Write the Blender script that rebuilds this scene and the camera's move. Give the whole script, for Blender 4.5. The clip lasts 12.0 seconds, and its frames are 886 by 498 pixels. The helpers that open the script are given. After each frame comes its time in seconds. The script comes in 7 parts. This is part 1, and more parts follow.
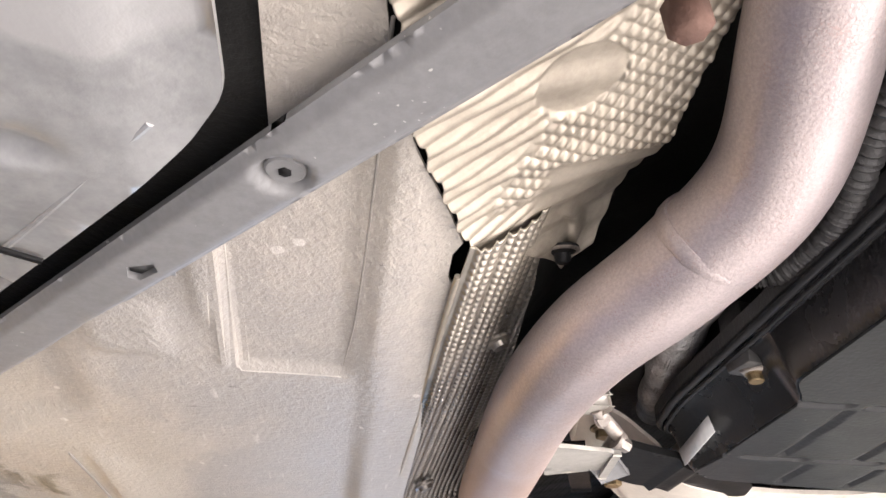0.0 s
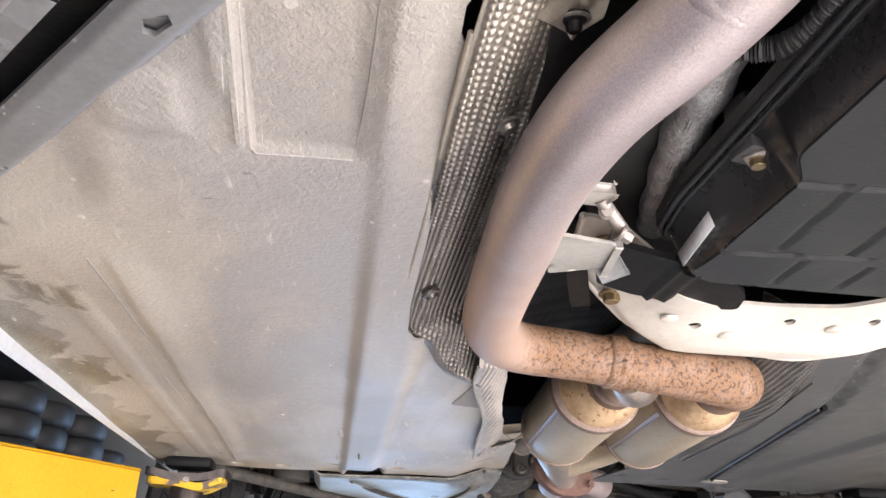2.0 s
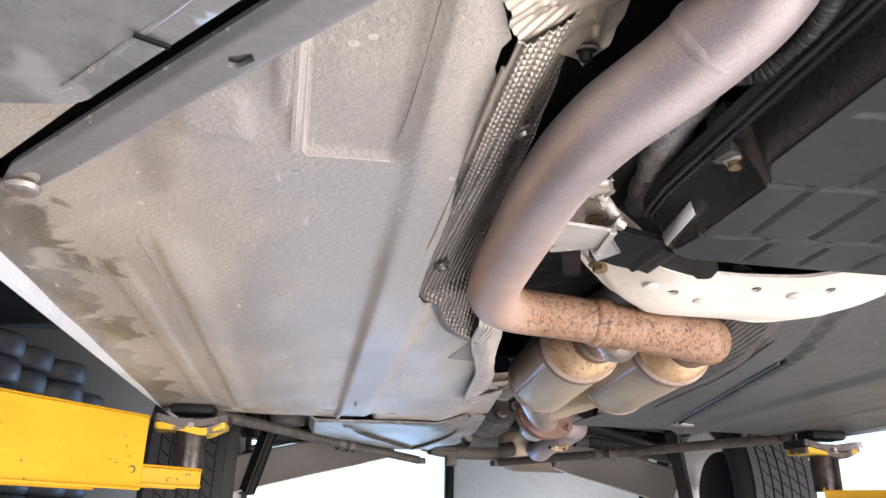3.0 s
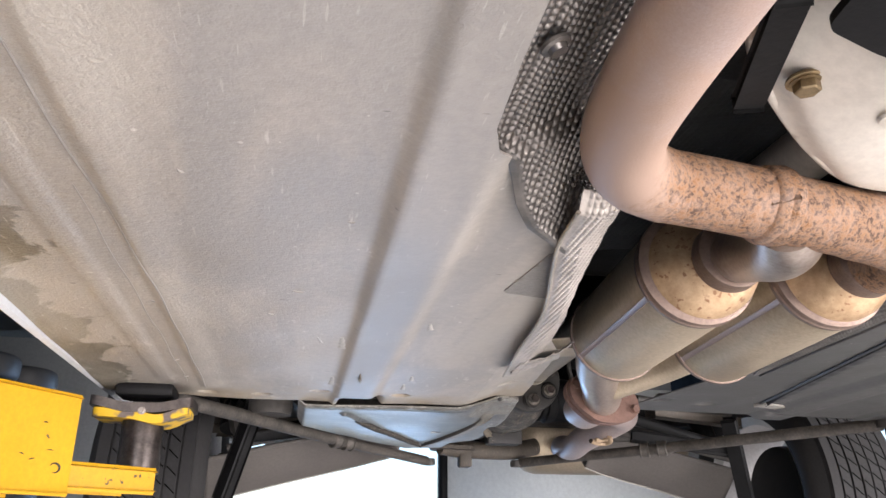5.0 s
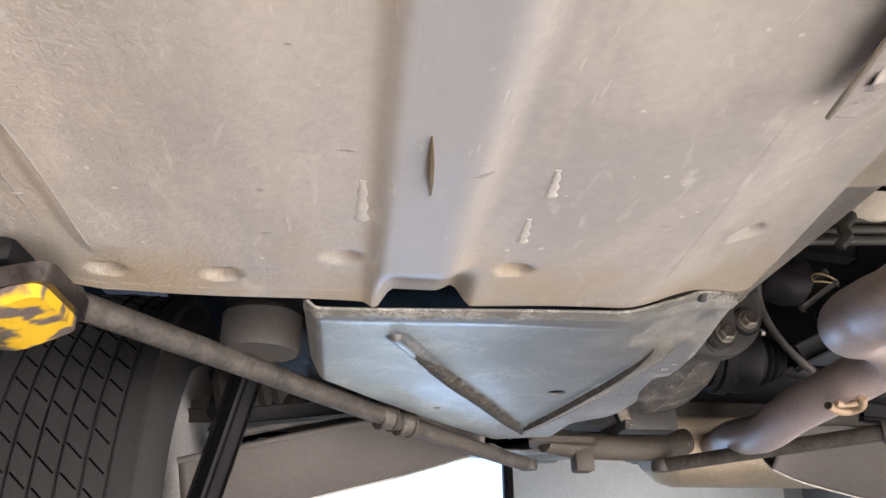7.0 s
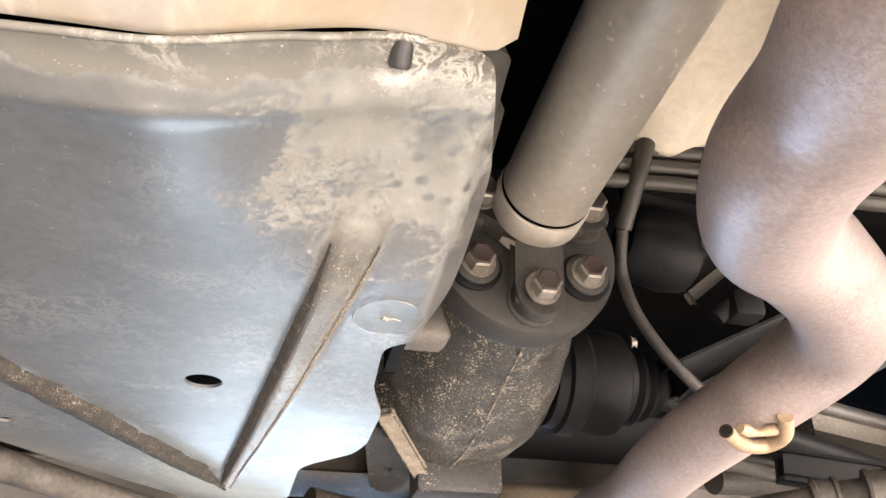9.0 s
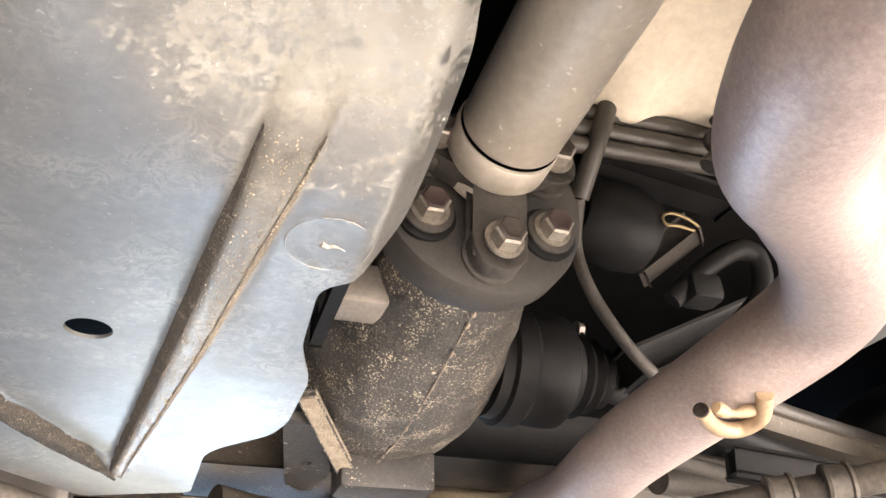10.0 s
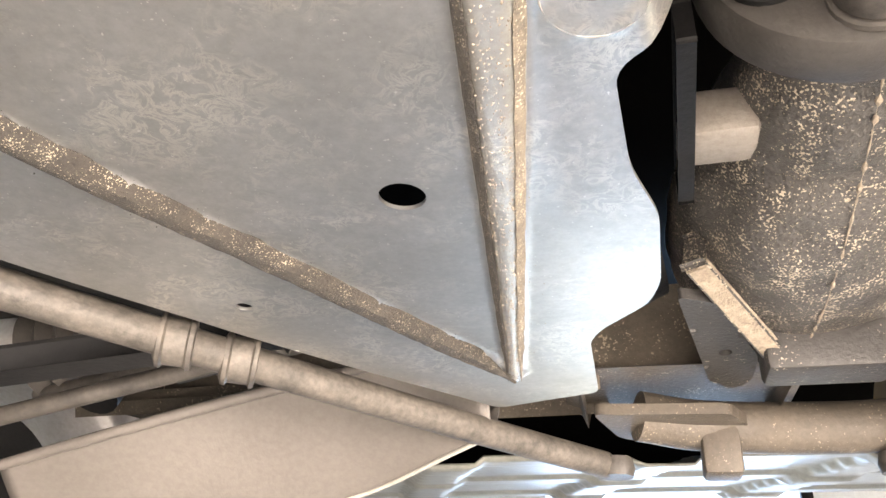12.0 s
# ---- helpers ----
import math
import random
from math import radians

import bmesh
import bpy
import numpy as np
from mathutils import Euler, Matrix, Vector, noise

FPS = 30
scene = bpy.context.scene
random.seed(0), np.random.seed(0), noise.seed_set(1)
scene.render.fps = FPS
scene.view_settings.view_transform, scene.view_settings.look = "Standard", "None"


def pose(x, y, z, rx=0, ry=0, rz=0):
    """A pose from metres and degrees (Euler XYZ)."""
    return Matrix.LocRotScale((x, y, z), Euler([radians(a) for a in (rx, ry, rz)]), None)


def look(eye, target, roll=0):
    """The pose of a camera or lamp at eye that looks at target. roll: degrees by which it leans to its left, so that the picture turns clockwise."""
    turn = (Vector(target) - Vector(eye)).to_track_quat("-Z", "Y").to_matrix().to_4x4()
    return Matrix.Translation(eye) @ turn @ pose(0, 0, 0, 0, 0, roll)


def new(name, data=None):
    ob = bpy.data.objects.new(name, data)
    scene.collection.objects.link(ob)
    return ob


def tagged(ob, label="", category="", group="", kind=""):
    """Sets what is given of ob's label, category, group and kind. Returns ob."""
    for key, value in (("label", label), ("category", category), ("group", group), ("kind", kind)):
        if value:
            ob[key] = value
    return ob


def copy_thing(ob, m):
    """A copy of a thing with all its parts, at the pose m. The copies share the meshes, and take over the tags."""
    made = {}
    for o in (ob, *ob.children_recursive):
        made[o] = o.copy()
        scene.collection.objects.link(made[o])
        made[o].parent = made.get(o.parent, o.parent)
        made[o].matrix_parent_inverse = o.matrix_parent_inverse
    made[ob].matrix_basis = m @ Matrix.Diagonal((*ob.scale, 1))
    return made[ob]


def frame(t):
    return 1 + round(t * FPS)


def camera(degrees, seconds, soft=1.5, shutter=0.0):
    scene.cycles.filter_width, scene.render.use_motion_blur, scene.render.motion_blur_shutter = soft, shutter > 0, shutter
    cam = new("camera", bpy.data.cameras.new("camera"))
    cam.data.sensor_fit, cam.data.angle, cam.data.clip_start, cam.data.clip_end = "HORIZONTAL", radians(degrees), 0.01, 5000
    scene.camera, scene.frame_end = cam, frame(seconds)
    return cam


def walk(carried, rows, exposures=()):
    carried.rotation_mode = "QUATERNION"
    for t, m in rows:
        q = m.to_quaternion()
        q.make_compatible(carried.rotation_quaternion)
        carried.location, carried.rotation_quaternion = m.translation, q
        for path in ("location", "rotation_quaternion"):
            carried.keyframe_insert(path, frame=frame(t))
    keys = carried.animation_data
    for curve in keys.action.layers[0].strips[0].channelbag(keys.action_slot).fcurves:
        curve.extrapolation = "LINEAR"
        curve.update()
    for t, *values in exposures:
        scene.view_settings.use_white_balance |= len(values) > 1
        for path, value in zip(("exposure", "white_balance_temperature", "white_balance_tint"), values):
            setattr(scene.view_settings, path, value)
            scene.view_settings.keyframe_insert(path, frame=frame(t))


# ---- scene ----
cam = camera(59.9, 12.0)
PATH = [
    (0, (-0.439, 0.125, 1.591), (-0.248, 1.813, 2.647), 2.2),
    (0.5, (-0.414, 0.227, 1.585), (-0.191, 1.94, 2.592), 1.7),
    (1, (-0.435, 0.232, 1.562), (-0.223, 1.981, 2.507), 1.6),
    (1.5, (-0.443, 0.187, 1.54), (-0.233, 1.973, 2.416), 1.7),
    (2, (-0.443, 0.149, 1.528), (-0.215, 1.966, 2.332), 1.7),
    (2.5, (-0.46, 0.105, 1.539), (-0.199, 1.944, 2.282), 1.3),
    (3, (-0.492, 0.068, 1.525), (-0.183, 1.927, 2.196), 1.2),
    (3.2, (-0.498, 0.066, 1.518), (-0.175, 1.927, 2.174), 1.1),
    (4.8, (-0.471, 0.398, 1.527), (-0.118, 2.247, 2.203), 0.3),
    (5, (-0.493, 0.468, 1.525), (-0.149, 2.311, 2.222), 0.3),
    (5.5, (-0.521, 0.619, 1.535), (-0.207, 2.455, 2.264), 0.2),
    (6, (-0.481, 0.818, 1.532), (-0.231, 2.65, 2.294), 0.4),
    (6.5, (-0.453, 1.006, 1.525), (-0.224, 2.831, 2.309), -0.1),
    (6.7, (-0.451, 1.091, 1.516), (-0.235, 2.918, 2.3), -0.4),
    (8.3, (-0.273, 1.638, 1.56), (-0.075, 3.387, 2.509), -0.0),
    (8.5, (-0.228, 1.649, 1.562), (0.015, 3.38, 2.533), -0.1),
    (9, (-0.151, 1.674, 1.563), (0.237, 3.354, 2.576), -0.4),
    (9.5, (-0.132, 1.708, 1.573), (0.372, 3.348, 2.602), -0.8),
    (10, (-0.146, 1.765, 1.564), (0.439, 3.365, 2.61), -1.8),
    (10.5, (-0.142, 1.81, 1.562), (0.402, 3.428, 2.605), -2.3),
    (11, (-0.133, 1.817, 1.58), (0.09, 3.494, 2.646), -0.6),
    (11.5, (-0.126, 1.827, 1.572), (-0.243, 3.53, 2.612), 0.8),
    (12, (-0.091, 1.854, 1.541), (-0.568, 3.551, 2.486), 2.4),
]
walk(cam, [(t, look(eye, target, roll)) for t, eye, target, roll in PATH],
     exposures=[(0.0, 2.42, 6500, 16), (3.2, 2.25, 6300, 16), (6.7, 2.50, 6500, 16), (8.3, 3.37, 7150, 17), (9.6, 3.67, 7300, 17), (10.8, 4.03, 7500, 17), (12.0, 4.17, 7450, 16)])
# ---- world, sun and doorway light ----
world = bpy.data.worlds.new("world")
scene.world = world
world.use_nodes = True
wn = world.node_tree
sky = wn.nodes.new("ShaderNodeTexSky")
sky.sky_type = "NISHITA"
sky.sun_disc = False
sky.dust_density, sky.ozone_density = 0.3, 3.0
SUN_EL, SUN_AZ = radians(27), radians(115)
sky.sun_elevation, sky.sun_rotation = SUN_EL, SUN_AZ
wn.links.new(sky.outputs["Color"], wn.nodes["Background"].inputs["Color"])
wn.nodes["Background"].inputs["Strength"].default_value = 0.07

sun = new("sun", bpy.data.lights.new("sun", "SUN"))
sun.data.energy, sun.data.angle, sun.data.color = 5.0, radians(0.5), (1.0, 0.95, 0.88)
to_sun = Vector((math.sin(SUN_AZ) * math.cos(SUN_EL), math.cos(SUN_AZ) * math.cos(SUN_EL), math.sin(SUN_EL)))
sun.rotation_euler = to_sun.to_track_quat("Z", "Y").to_euler()


def doorway_lamp(name, at, toward, w, h, watts, colour):
    lamp = new(name, bpy.data.lights.new(name, "AREA"))
    lamp.data.shape, lamp.data.size, lamp.data.size_y = "RECTANGLE", w, h
    lamp.data.energy, lamp.data.color = watts, colour
    lamp.matrix_world = look(at, toward)
    return lamp


doorway_lamp("side_door_light", (4.9, -2.2, 1.4), (0, 0.6, 1.5), 4.6, 2.6, 190, (1.0, 0.955, 0.925))
doorway_lamp("rear_door_light", (0.05, 10.3, 1.7), (0.05, 6.0, 0.0), 2.4, 3.0, 35, (0.33, 0.60, 1.0))
doorway_lamp("front_door_light", (-0.5, -4.9, 1.4), (-0.2, 1.0, 1.6), 4.0, 2.4, 70, (1.0, 0.95, 0.91))


# ---- materials ----
def node(nt, kind, **vals):
    n = nt.nodes.new(kind)
    for k, v in vals.items():
        n.inputs[k].default_value = v
    return n


def ramp(nt, source, stops):
    r = nt.nodes.new("ShaderNodeValToRGB")
    while len(r.color_ramp.elements) < len(stops):
        r.color_ramp.elements.new(0.5)
    for e, (p, c) in zip(r.color_ramp.elements, stops):
        e.position = p
        e.color = (*c, 1) if len(c) == 3 else c
    nt.links.new(source, r.inputs["Fac"])
    return r.outputs["Color"]


def mixc(nt, fac, a, b):
    m = nt.nodes.new("ShaderNodeMix")
    m.data_type = "RGBA"
    for src, k in ((fac, 0), (a, 6), (b, 7)):
        if isinstance(src, (int, float)):
            m.inputs[k].default_value = src
        elif isinstance(src, tuple):
            m.inputs[k].default_value = (*src, 1)
        else:
            nt.links.new(src, m.inputs[k])
    return m.outputs[2]


def noise_of(nt, coord, scale, detail=4.0, rough=0.6, distortion=0.0):
    n = node(nt, "ShaderNodeTexNoise", Scale=scale, Detail=detail, Roughness=rough, Distortion=distortion)
    nt.links.new(coord, n.inputs["Vector"])
    return n.outputs["Fac"]


def surface(name, base, second=None, rough=0.6, metal=0.0, big=6.0, grain=90.0, amount=0.5, bump=0.15, bump_scale=None,
            specks=None, speck_scale=160.0, speck_at=0.66, rough2=None, stretch=(1, 1, 1), coat=0.0):
    """Two scales of colour, fine relief, and optional specks of dirt or rust."""
    m = bpy.data.materials.new(name)
    m.use_nodes = True
    nt = m.node_tree
    b = nt.nodes["Principled BSDF"]
    co = nt.nodes.new("ShaderNodeTexCoord").outputs["Object"]
    mp = nt.nodes.new("ShaderNodeMapping")
    mp.inputs["Scale"].default_value = stretch
    nt.links.new(co, mp.inputs["Vector"])
    co = mp.outputs["Vector"]
    second = second or tuple(c * 0.6 for c in base)
    f1 = noise_of(nt, co, big, 5, 0.6, 0.4)
    f2 = noise_of(nt, co, grain, 3, 0.7)
    c1 = ramp(nt, f1, [(0.5 - amount * 0.3, second), (0.5 + amount * 0.25, base)])
    light = tuple(min(1, c * 1.18) for c in base)
    c = mixc(nt, 0.35, c1, ramp(nt, f2, [(0.35, second), (0.65, light)]))
    if specks:
        f3 = noise_of(nt, co, speck_scale, 2, 0.5)
        f4 = noise_of(nt, co, speck_scale * 0.07, 3, 0.6)
        mul = nt.nodes.new("ShaderNodeMath")
        mul.operation = "ADD"
        nt.links.new(f3, mul.inputs[0])
        sub = nt.nodes.new("ShaderNodeMath")
        sub.operation = "MULTIPLY_ADD"
        sub.inputs[1].default_value, sub.inputs[2].default_value = 0.5, -0.25
        nt.links.new(f4, sub.inputs[0])
        nt.links.new(sub.outputs[0], mul.inputs[1])
        mask = ramp(nt, mul.outputs[0], [(speck_at - 0.03, (0, 0, 0)), (speck_at + 0.03, (1, 1, 1))])
        c = mixc(nt, mask, c, specks)
    nt.links.new(c, b.inputs["Base Color"])
    b.inputs["Metallic"].default_value = metal
    r2 = rough2 if rough2 is not None else min(1.0, rough + 0.18)
    rr = ramp(nt, f1, [(0.35, (rough,) * 3), (0.7, (r2,) * 3)])
    nt.links.new(rr, b.inputs["Roughness"])
    b.inputs["Coat Weight"].default_value = coat
    if bump:
        bp = nt.nodes.new("ShaderNodeBump")
        bp.inputs["Strength"].default_value = bump
        bp.inputs["Distance"].default_value = 0.002
        nt.links.new(noise_of(nt, co, bump_scale or grain * 1.3, 4, 0.6), bp.inputs["Height"])
        nt.links.new(bp.outputs["Normal"], b.inputs["Normal"])
    return m


def pan_material(name):
    """Sealed floor sheet: beige-grey sealer, dust, pale drips along the car and a dark stained band by the sill."""
    m = surface(name, (0.425, 0.386, 0.338), (0.33, 0.30, 0.268), rough=0.36, rough2=0.52, big=5, grain=110, amount=0.9, bump=0.0)
    nt = m.node_tree
    b = nt.nodes["Principled BSDF"]
    old = b.inputs["Base Color"].links[0].from_socket
    co = nt.nodes.new("ShaderNodeTexCoord").outputs["Object"]
    sp = nt.nodes.new("ShaderNodeSeparateXYZ")
    nt.links.new(co, sp.inputs[0])
    # sealer texture: coarse orange peel towards the front and by the sill, nearly smooth towards the rear
    peel = noise_of(nt, co, 220, 3, 0.6)
    fine = noise_of(nt, co, 620, 2, 0.5)
    mixn = nt.nodes.new("ShaderNodeMath")
    mixn.operation = "MULTIPLY_ADD"
    mixn.inputs[1].default_value = 0.35
    nt.links.new(fine, mixn.inputs[0])
    nt.links.new(peel, mixn.inputs[2])
    fade = nt.nodes.new("ShaderNodeMapRange")
    fade.inputs["From Min"].default_value, fade.inputs["From Max"].default_value = 0.45, 1.05
    fade.inputs["To Min"].default_value, fade.inputs["To Max"].default_value = 0.75, 0.12
    nt.links.new(sp.outputs["Y"], fade.inputs["Value"])
    bp = nt.nodes.new("ShaderNodeBump")
    bp.inputs["Distance"].default_value = 0.0017
    fadex = nt.nodes.new("ShaderNodeMapRange")
    fadex.inputs["From Min"].default_value, fadex.inputs["From Max"].default_value = -0.72, -0.38
    fadex.inputs["To Min"].default_value, fadex.inputs["To Max"].default_value = 0.85, 0.0
    nt.links.new(sp.outputs["X"], fadex.inputs["Value"])
    most = nt.nodes.new("ShaderNodeMath")
    most.operation = "MAXIMUM"
    nt.links.new(fade.outputs[0], most.inputs[0])
    nt.links.new(fadex.outputs[0], most.inputs[1])
    nt.links.new(most.outputs[0], bp.inputs["Strength"])
    nt.links.new(mixn.outputs[0], bp.inputs["Height"])
    nt.links.new(bp.outputs["Normal"], b.inputs["Normal"])
    # dark scalloped stain near the sill
    w = noise_of(nt, co, 9, 4, 0.55, 1.2)
    add = nt.nodes.new("ShaderNodeMath")
    add.operation = "MULTIPLY_ADD"
    add.inputs[1].default_value = 0.30
    nt.links.new(w, add.inputs[0])
    ab = nt.nodes.new("ShaderNodeMath")
    ab.operation = "ABSOLUTE"
    nt.links.new(sp.outputs["X"], ab.inputs[0])
    nt.links.new(ab.outputs[0], add.inputs[2])
    stain = ramp(nt, add.outputs[0], [(0.884, (0, 0, 0)), (0.896, (1, 1, 1))])
    c = mixc(nt, stain, old, (0.046, 0.041, 0.030))
    dirt = ramp(nt, add.outputs[0], [(0.70, (0, 0, 0)), (0.95, (0.42, 0.42, 0.42))])
    c = mixc(nt, dirt, c, (0.22, 0.185, 0.128))
    # broad cleaner and dustier areas, drawn out along the car
    mpb = nt.nodes.new("ShaderNodeMapping")
    mpb.inputs["Scale"].default_value = (7, 2.2, 2.2)
    nt.links.new(co, mpb.inputs["Vector"])
    broad = noise_of(nt, mpb.outputs["Vector"], 1.0, 4, 0.6, 0.6)
    c = mixc(nt, ramp(nt, broad, [(0.40, (0.55,) * 3), (0.56, (0, 0, 0))]), c, (0.27, 0.262, 0.25))
    c = mixc(nt, ramp(nt, broad, [(0.50, (0, 0, 0)), (0.66, (0.5,) * 3)]), c, (0.46, 0.425, 0.365))
    # pale drips and scuffs that run along the car
    mp = nt.nodes.new("ShaderNodeMapping")
    mp.inputs["Scale"].default_value = (60, 9, 9)
    nt.links.new(co, mp.inputs["Vector"])
    d = noise_of(nt, mp.outputs["Vector"], 1.0, 3, 0.65)
    drip = ramp(nt, d, [(0.69, (0, 0, 0)), (0.735, (0.5, 0.5, 0.5))])
    c = mixc(nt, drip, c, (0.62, 0.60, 0.55))
    mp2 = nt.nodes.new("ShaderNodeMapping")
    mp2.inputs["Scale"].default_value = (34, 130, 34)
    nt.links.new(co, mp2.inputs["Vector"])
    d2 = noise_of(nt, mp2.outputs["Vector"], 1.0, 2, 0.5)
    scuff = ramp(nt, d2, [(0.755, (0, 0, 0)), (0.775, (0.6, 0.6, 0.6))])
    c = mixc(nt, scuff, c, (0.10, 0.095, 0.09))
    # stone chips: pale dots and a few dark ones
    vor = nt.nodes.new("ShaderNodeTexVoronoi")
    vor.inputs["Scale"].default_value = 85
    nt.links.new(co, vor.inputs["Vector"])
    sel = noise_of(nt, co, 21, 2, 0.5)
    lim = nt.nodes.new("ShaderNodeMath")
    lim.operation = "MULTIPLY_ADD"
    lim.inputs[1].default_value, lim.inputs[2].default_value = -1.3, 0.86
    nt.links.new(sel, lim.inputs[0])
    cmp = nt.nodes.new("ShaderNodeMath")
    cmp.operation = "ADD"
    nt.links.new(vor.outputs["Distance"], cmp.inputs[0])
    nt.links.new(lim.outputs[0], cmp.inputs[1])
    chip = ramp(nt, cmp.outputs[0], [(0.11, (0.55, 0.55, 0.55)), (0.16, (0, 0, 0))])
    c = mixc(nt, chip, c, (0.66, 0.63, 0.58))
    # runs of white residue towards the rear
    mp3 = nt.nodes.new("ShaderNodeMapping")
    mp3.inputs["Scale"].default_value = (46, 13, 13)
    nt.links.new(co, mp3.inputs["Vector"])
    d3 = noise_of(nt, mp3.outputs["Vector"], 1.0, 4, 0.6, 0.8)
    zone = nt.nodes.new("ShaderNodeMapRange")
    for key, v in (("From Min", 1.10), ("From Max", 1.65), ("To Min", -0.10), ("To Max", 0.05)):
        zone.inputs[key].default_value = v
    nt.links.new(sp.outputs["Y"], zone.inputs["Value"])
    az = nt.nodes.new("ShaderNodeMath")
    az.operation = "ADD"
    nt.links.new(d3, az.inputs[0])
    nt.links.new(zone.outputs[0], az.inputs[1])
    runs = ramp(nt, az.outputs[0], [(0.635, (0, 0, 0)), (0.76, (0.30, 0.30, 0.30))])
    c = mixc(nt, runs, c, (0.74, 0.71, 0.65))
    # ochre grime by the rear edge
    rear = nt.nodes.new("ShaderNodeMapRange")
    for key, v in (("From Min", 1.68), ("From Max", 1.84), ("To Min", -0.35), ("To Max", 0.06)):
        rear.inputs[key].default_value = v
    nt.links.new(sp.outputs["Y"], rear.inputs["Value"])
    gr = nt.nodes.new("ShaderNodeMath")
    gr.operation = "ADD"
    nt.links.new(noise_of(nt, co, 12, 5, 0.65, 0.8), gr.inputs[0])
    nt.links.new(rear.outputs[0], gr.inputs[1])
    c = mixc(nt, ramp(nt, gr.outputs[0], [(0.36, (0, 0, 0)), (0.62, (0.6, 0.6, 0.6))]), c, (0.38, 0.285, 0.165))
    # the pressed rib's flat is tinted blue, a painted reflection of the sky
    blue = nt.nodes.new("ShaderNodeMapRange")
    for key, v in (("From Min", -0.436), ("From Max", -0.418), ("To Min", 0.0), ("To Max", 1.0)):
        blue.inputs[key].default_value = v
    nt.links.new(sp.outputs["X"], blue.inputs["Value"])
    blue2 = nt.nodes.new("ShaderNodeMapRange")
    for key, v in (("From Min", -0.385), ("From Max", -0.362), ("To Min", 1.0), ("To Max", 0.0)):
        blue2.inputs[key].default_value = v
    nt.links.new(sp.outputs["X"], blue2.inputs["Value"])
    blue3 = nt.nodes.new("ShaderNodeMapRange")
    for key, v in (("From Min", 0.75), ("From Max", 1.2), ("To Min", 0.0), ("To Max", 0.8)):
        blue3.inputs[key].default_value = v
    nt.links.new(sp.outputs["Y"], blue3.inputs["Value"])
    m1 = nt.nodes.new("ShaderNodeMath")
    m1.operation = "MULTIPLY"
    nt.links.new(blue.outputs[0], m1.inputs[0])
    nt.links.new(blue2.outputs[0], m1.inputs[1])
    m2 = nt.nodes.new("ShaderNodeMath")
    m2.operation = "MULTIPLY"
    nt.links.new(m1.outputs[0], m2.inputs[0])
    nt.links.new(blue3.outputs[0], m2.inputs[1])
    c = mixc(nt, m2.outputs[0], c, (0.285, 0.29, 0.30))
    # hairline scratches
    mp4 = nt.nodes.new("ShaderNodeMapping")
    mp4.inputs["Scale"].default_value = (260, 24, 24)
    mp4.inputs["Rotation"].default_value = (0, 0, 0.35)
    nt.links.new(co, mp4.inputs["Vector"])
    d4 = noise_of(nt, mp4.outputs["Vector"], 1.0, 2, 0.5)
    c = mixc(nt, ramp(nt, d4, [(0.70, (0, 0, 0)), (0.74, (0.35, 0.35, 0.35))]), c, (0.58, 0.55, 0.50))
    nt.links.new(c, b.inputs["Base Color"])
    return m


M_PAN = pan_material("sealed_floor_sheet")
# far floor made darker: the grazing light there is put into the base colour
M_FARPAN = surface("dim_far_floor", (0.085, 0.083, 0.080), (0.058, 0.057, 0.055), rough=0.36, big=6, grain=90, bump=0.25, specks=(0.4, 0.38, 0.35), speck_scale=200, speck_at=0.78)
M_TRAY = surface("grey_undertray", (0.36, 0.36, 0.354), (0.21, 0.21, 0.208), rough=0.22, rough2=0.36, metal=0.3, big=7, grain=60, amount=0.5, bump=0.2, specks=(0.43, 0.425, 0.418), speck_scale=16, speck_at=0.60)
M_BRACE = surface("painted_brace", (0.205, 0.203, 0.203), (0.165, 0.164, 0.165), rough=0.42, big=9, grain=160, bump=0.1, specks=(0.5, 0.48, 0.45), speck_scale=260, speck_at=0.79)
M_PIPE = surface("heat_tinted_steel", (0.53, 0.462, 0.452), (0.33, 0.285, 0.285), rough=0.34, rough2=0.50, metal=0.5, big=11, grain=620, amount=0.9, bump=0.18, bump_scale=700, specks=(0.42, 0.33, 0.31), speck_scale=1100, speck_at=0.66)
M_TAILPIPE = surface("mottled_tail_pipe", (0.49, 0.415, 0.39), (0.30, 0.240, 0.225), rough=0.36, rough2=0.58, metal=0.35, big=17, grain=300, amount=0.9, bump=0.2, bump_scale=600, specks=(0.38, 0.29, 0.265), speck_scale=900, speck_at=0.62)
M_HANGER = surface("tan_oxidised_rod", (0.44, 0.33, 0.215), (0.30, 0.21, 0.13), rough=0.5, metal=0.3, big=40, grain=300, bump=0.3)
M_TREAD = surface("dusty_tread_rubber", (0.028, 0.027, 0.0265), (0.019, 0.018, 0.018), rough=0.75, big=14, grain=160, bump=0.25)
M_RIMSTEEL = surface("browned_rolled_rim", (0.24, 0.175, 0.142), (0.15, 0.105, 0.082), rough=0.36, metal=0.5, big=30, grain=240, bump=0.3)
M_BROWNPIPE = surface("brown_stained_pipe", (0.46, 0.39, 0.335), (0.30, 0.24, 0.20), rough=0.28, metal=0.75, big=18, grain=200, bump=0.2)
M_BRACKET = surface("pale_zinc_bracket", (0.44, 0.42, 0.38), (0.34, 0.32, 0.28), rough=0.4, metal=0.4, big=20, grain=160, bump=0.15)
M_DARKRUST = surface("dark_rust_iron", (0.20, 0.118, 0.092), (0.12, 0.068, 0.052), rough=0.7, metal=0.2, big=30, grain=150, bump=0.6)
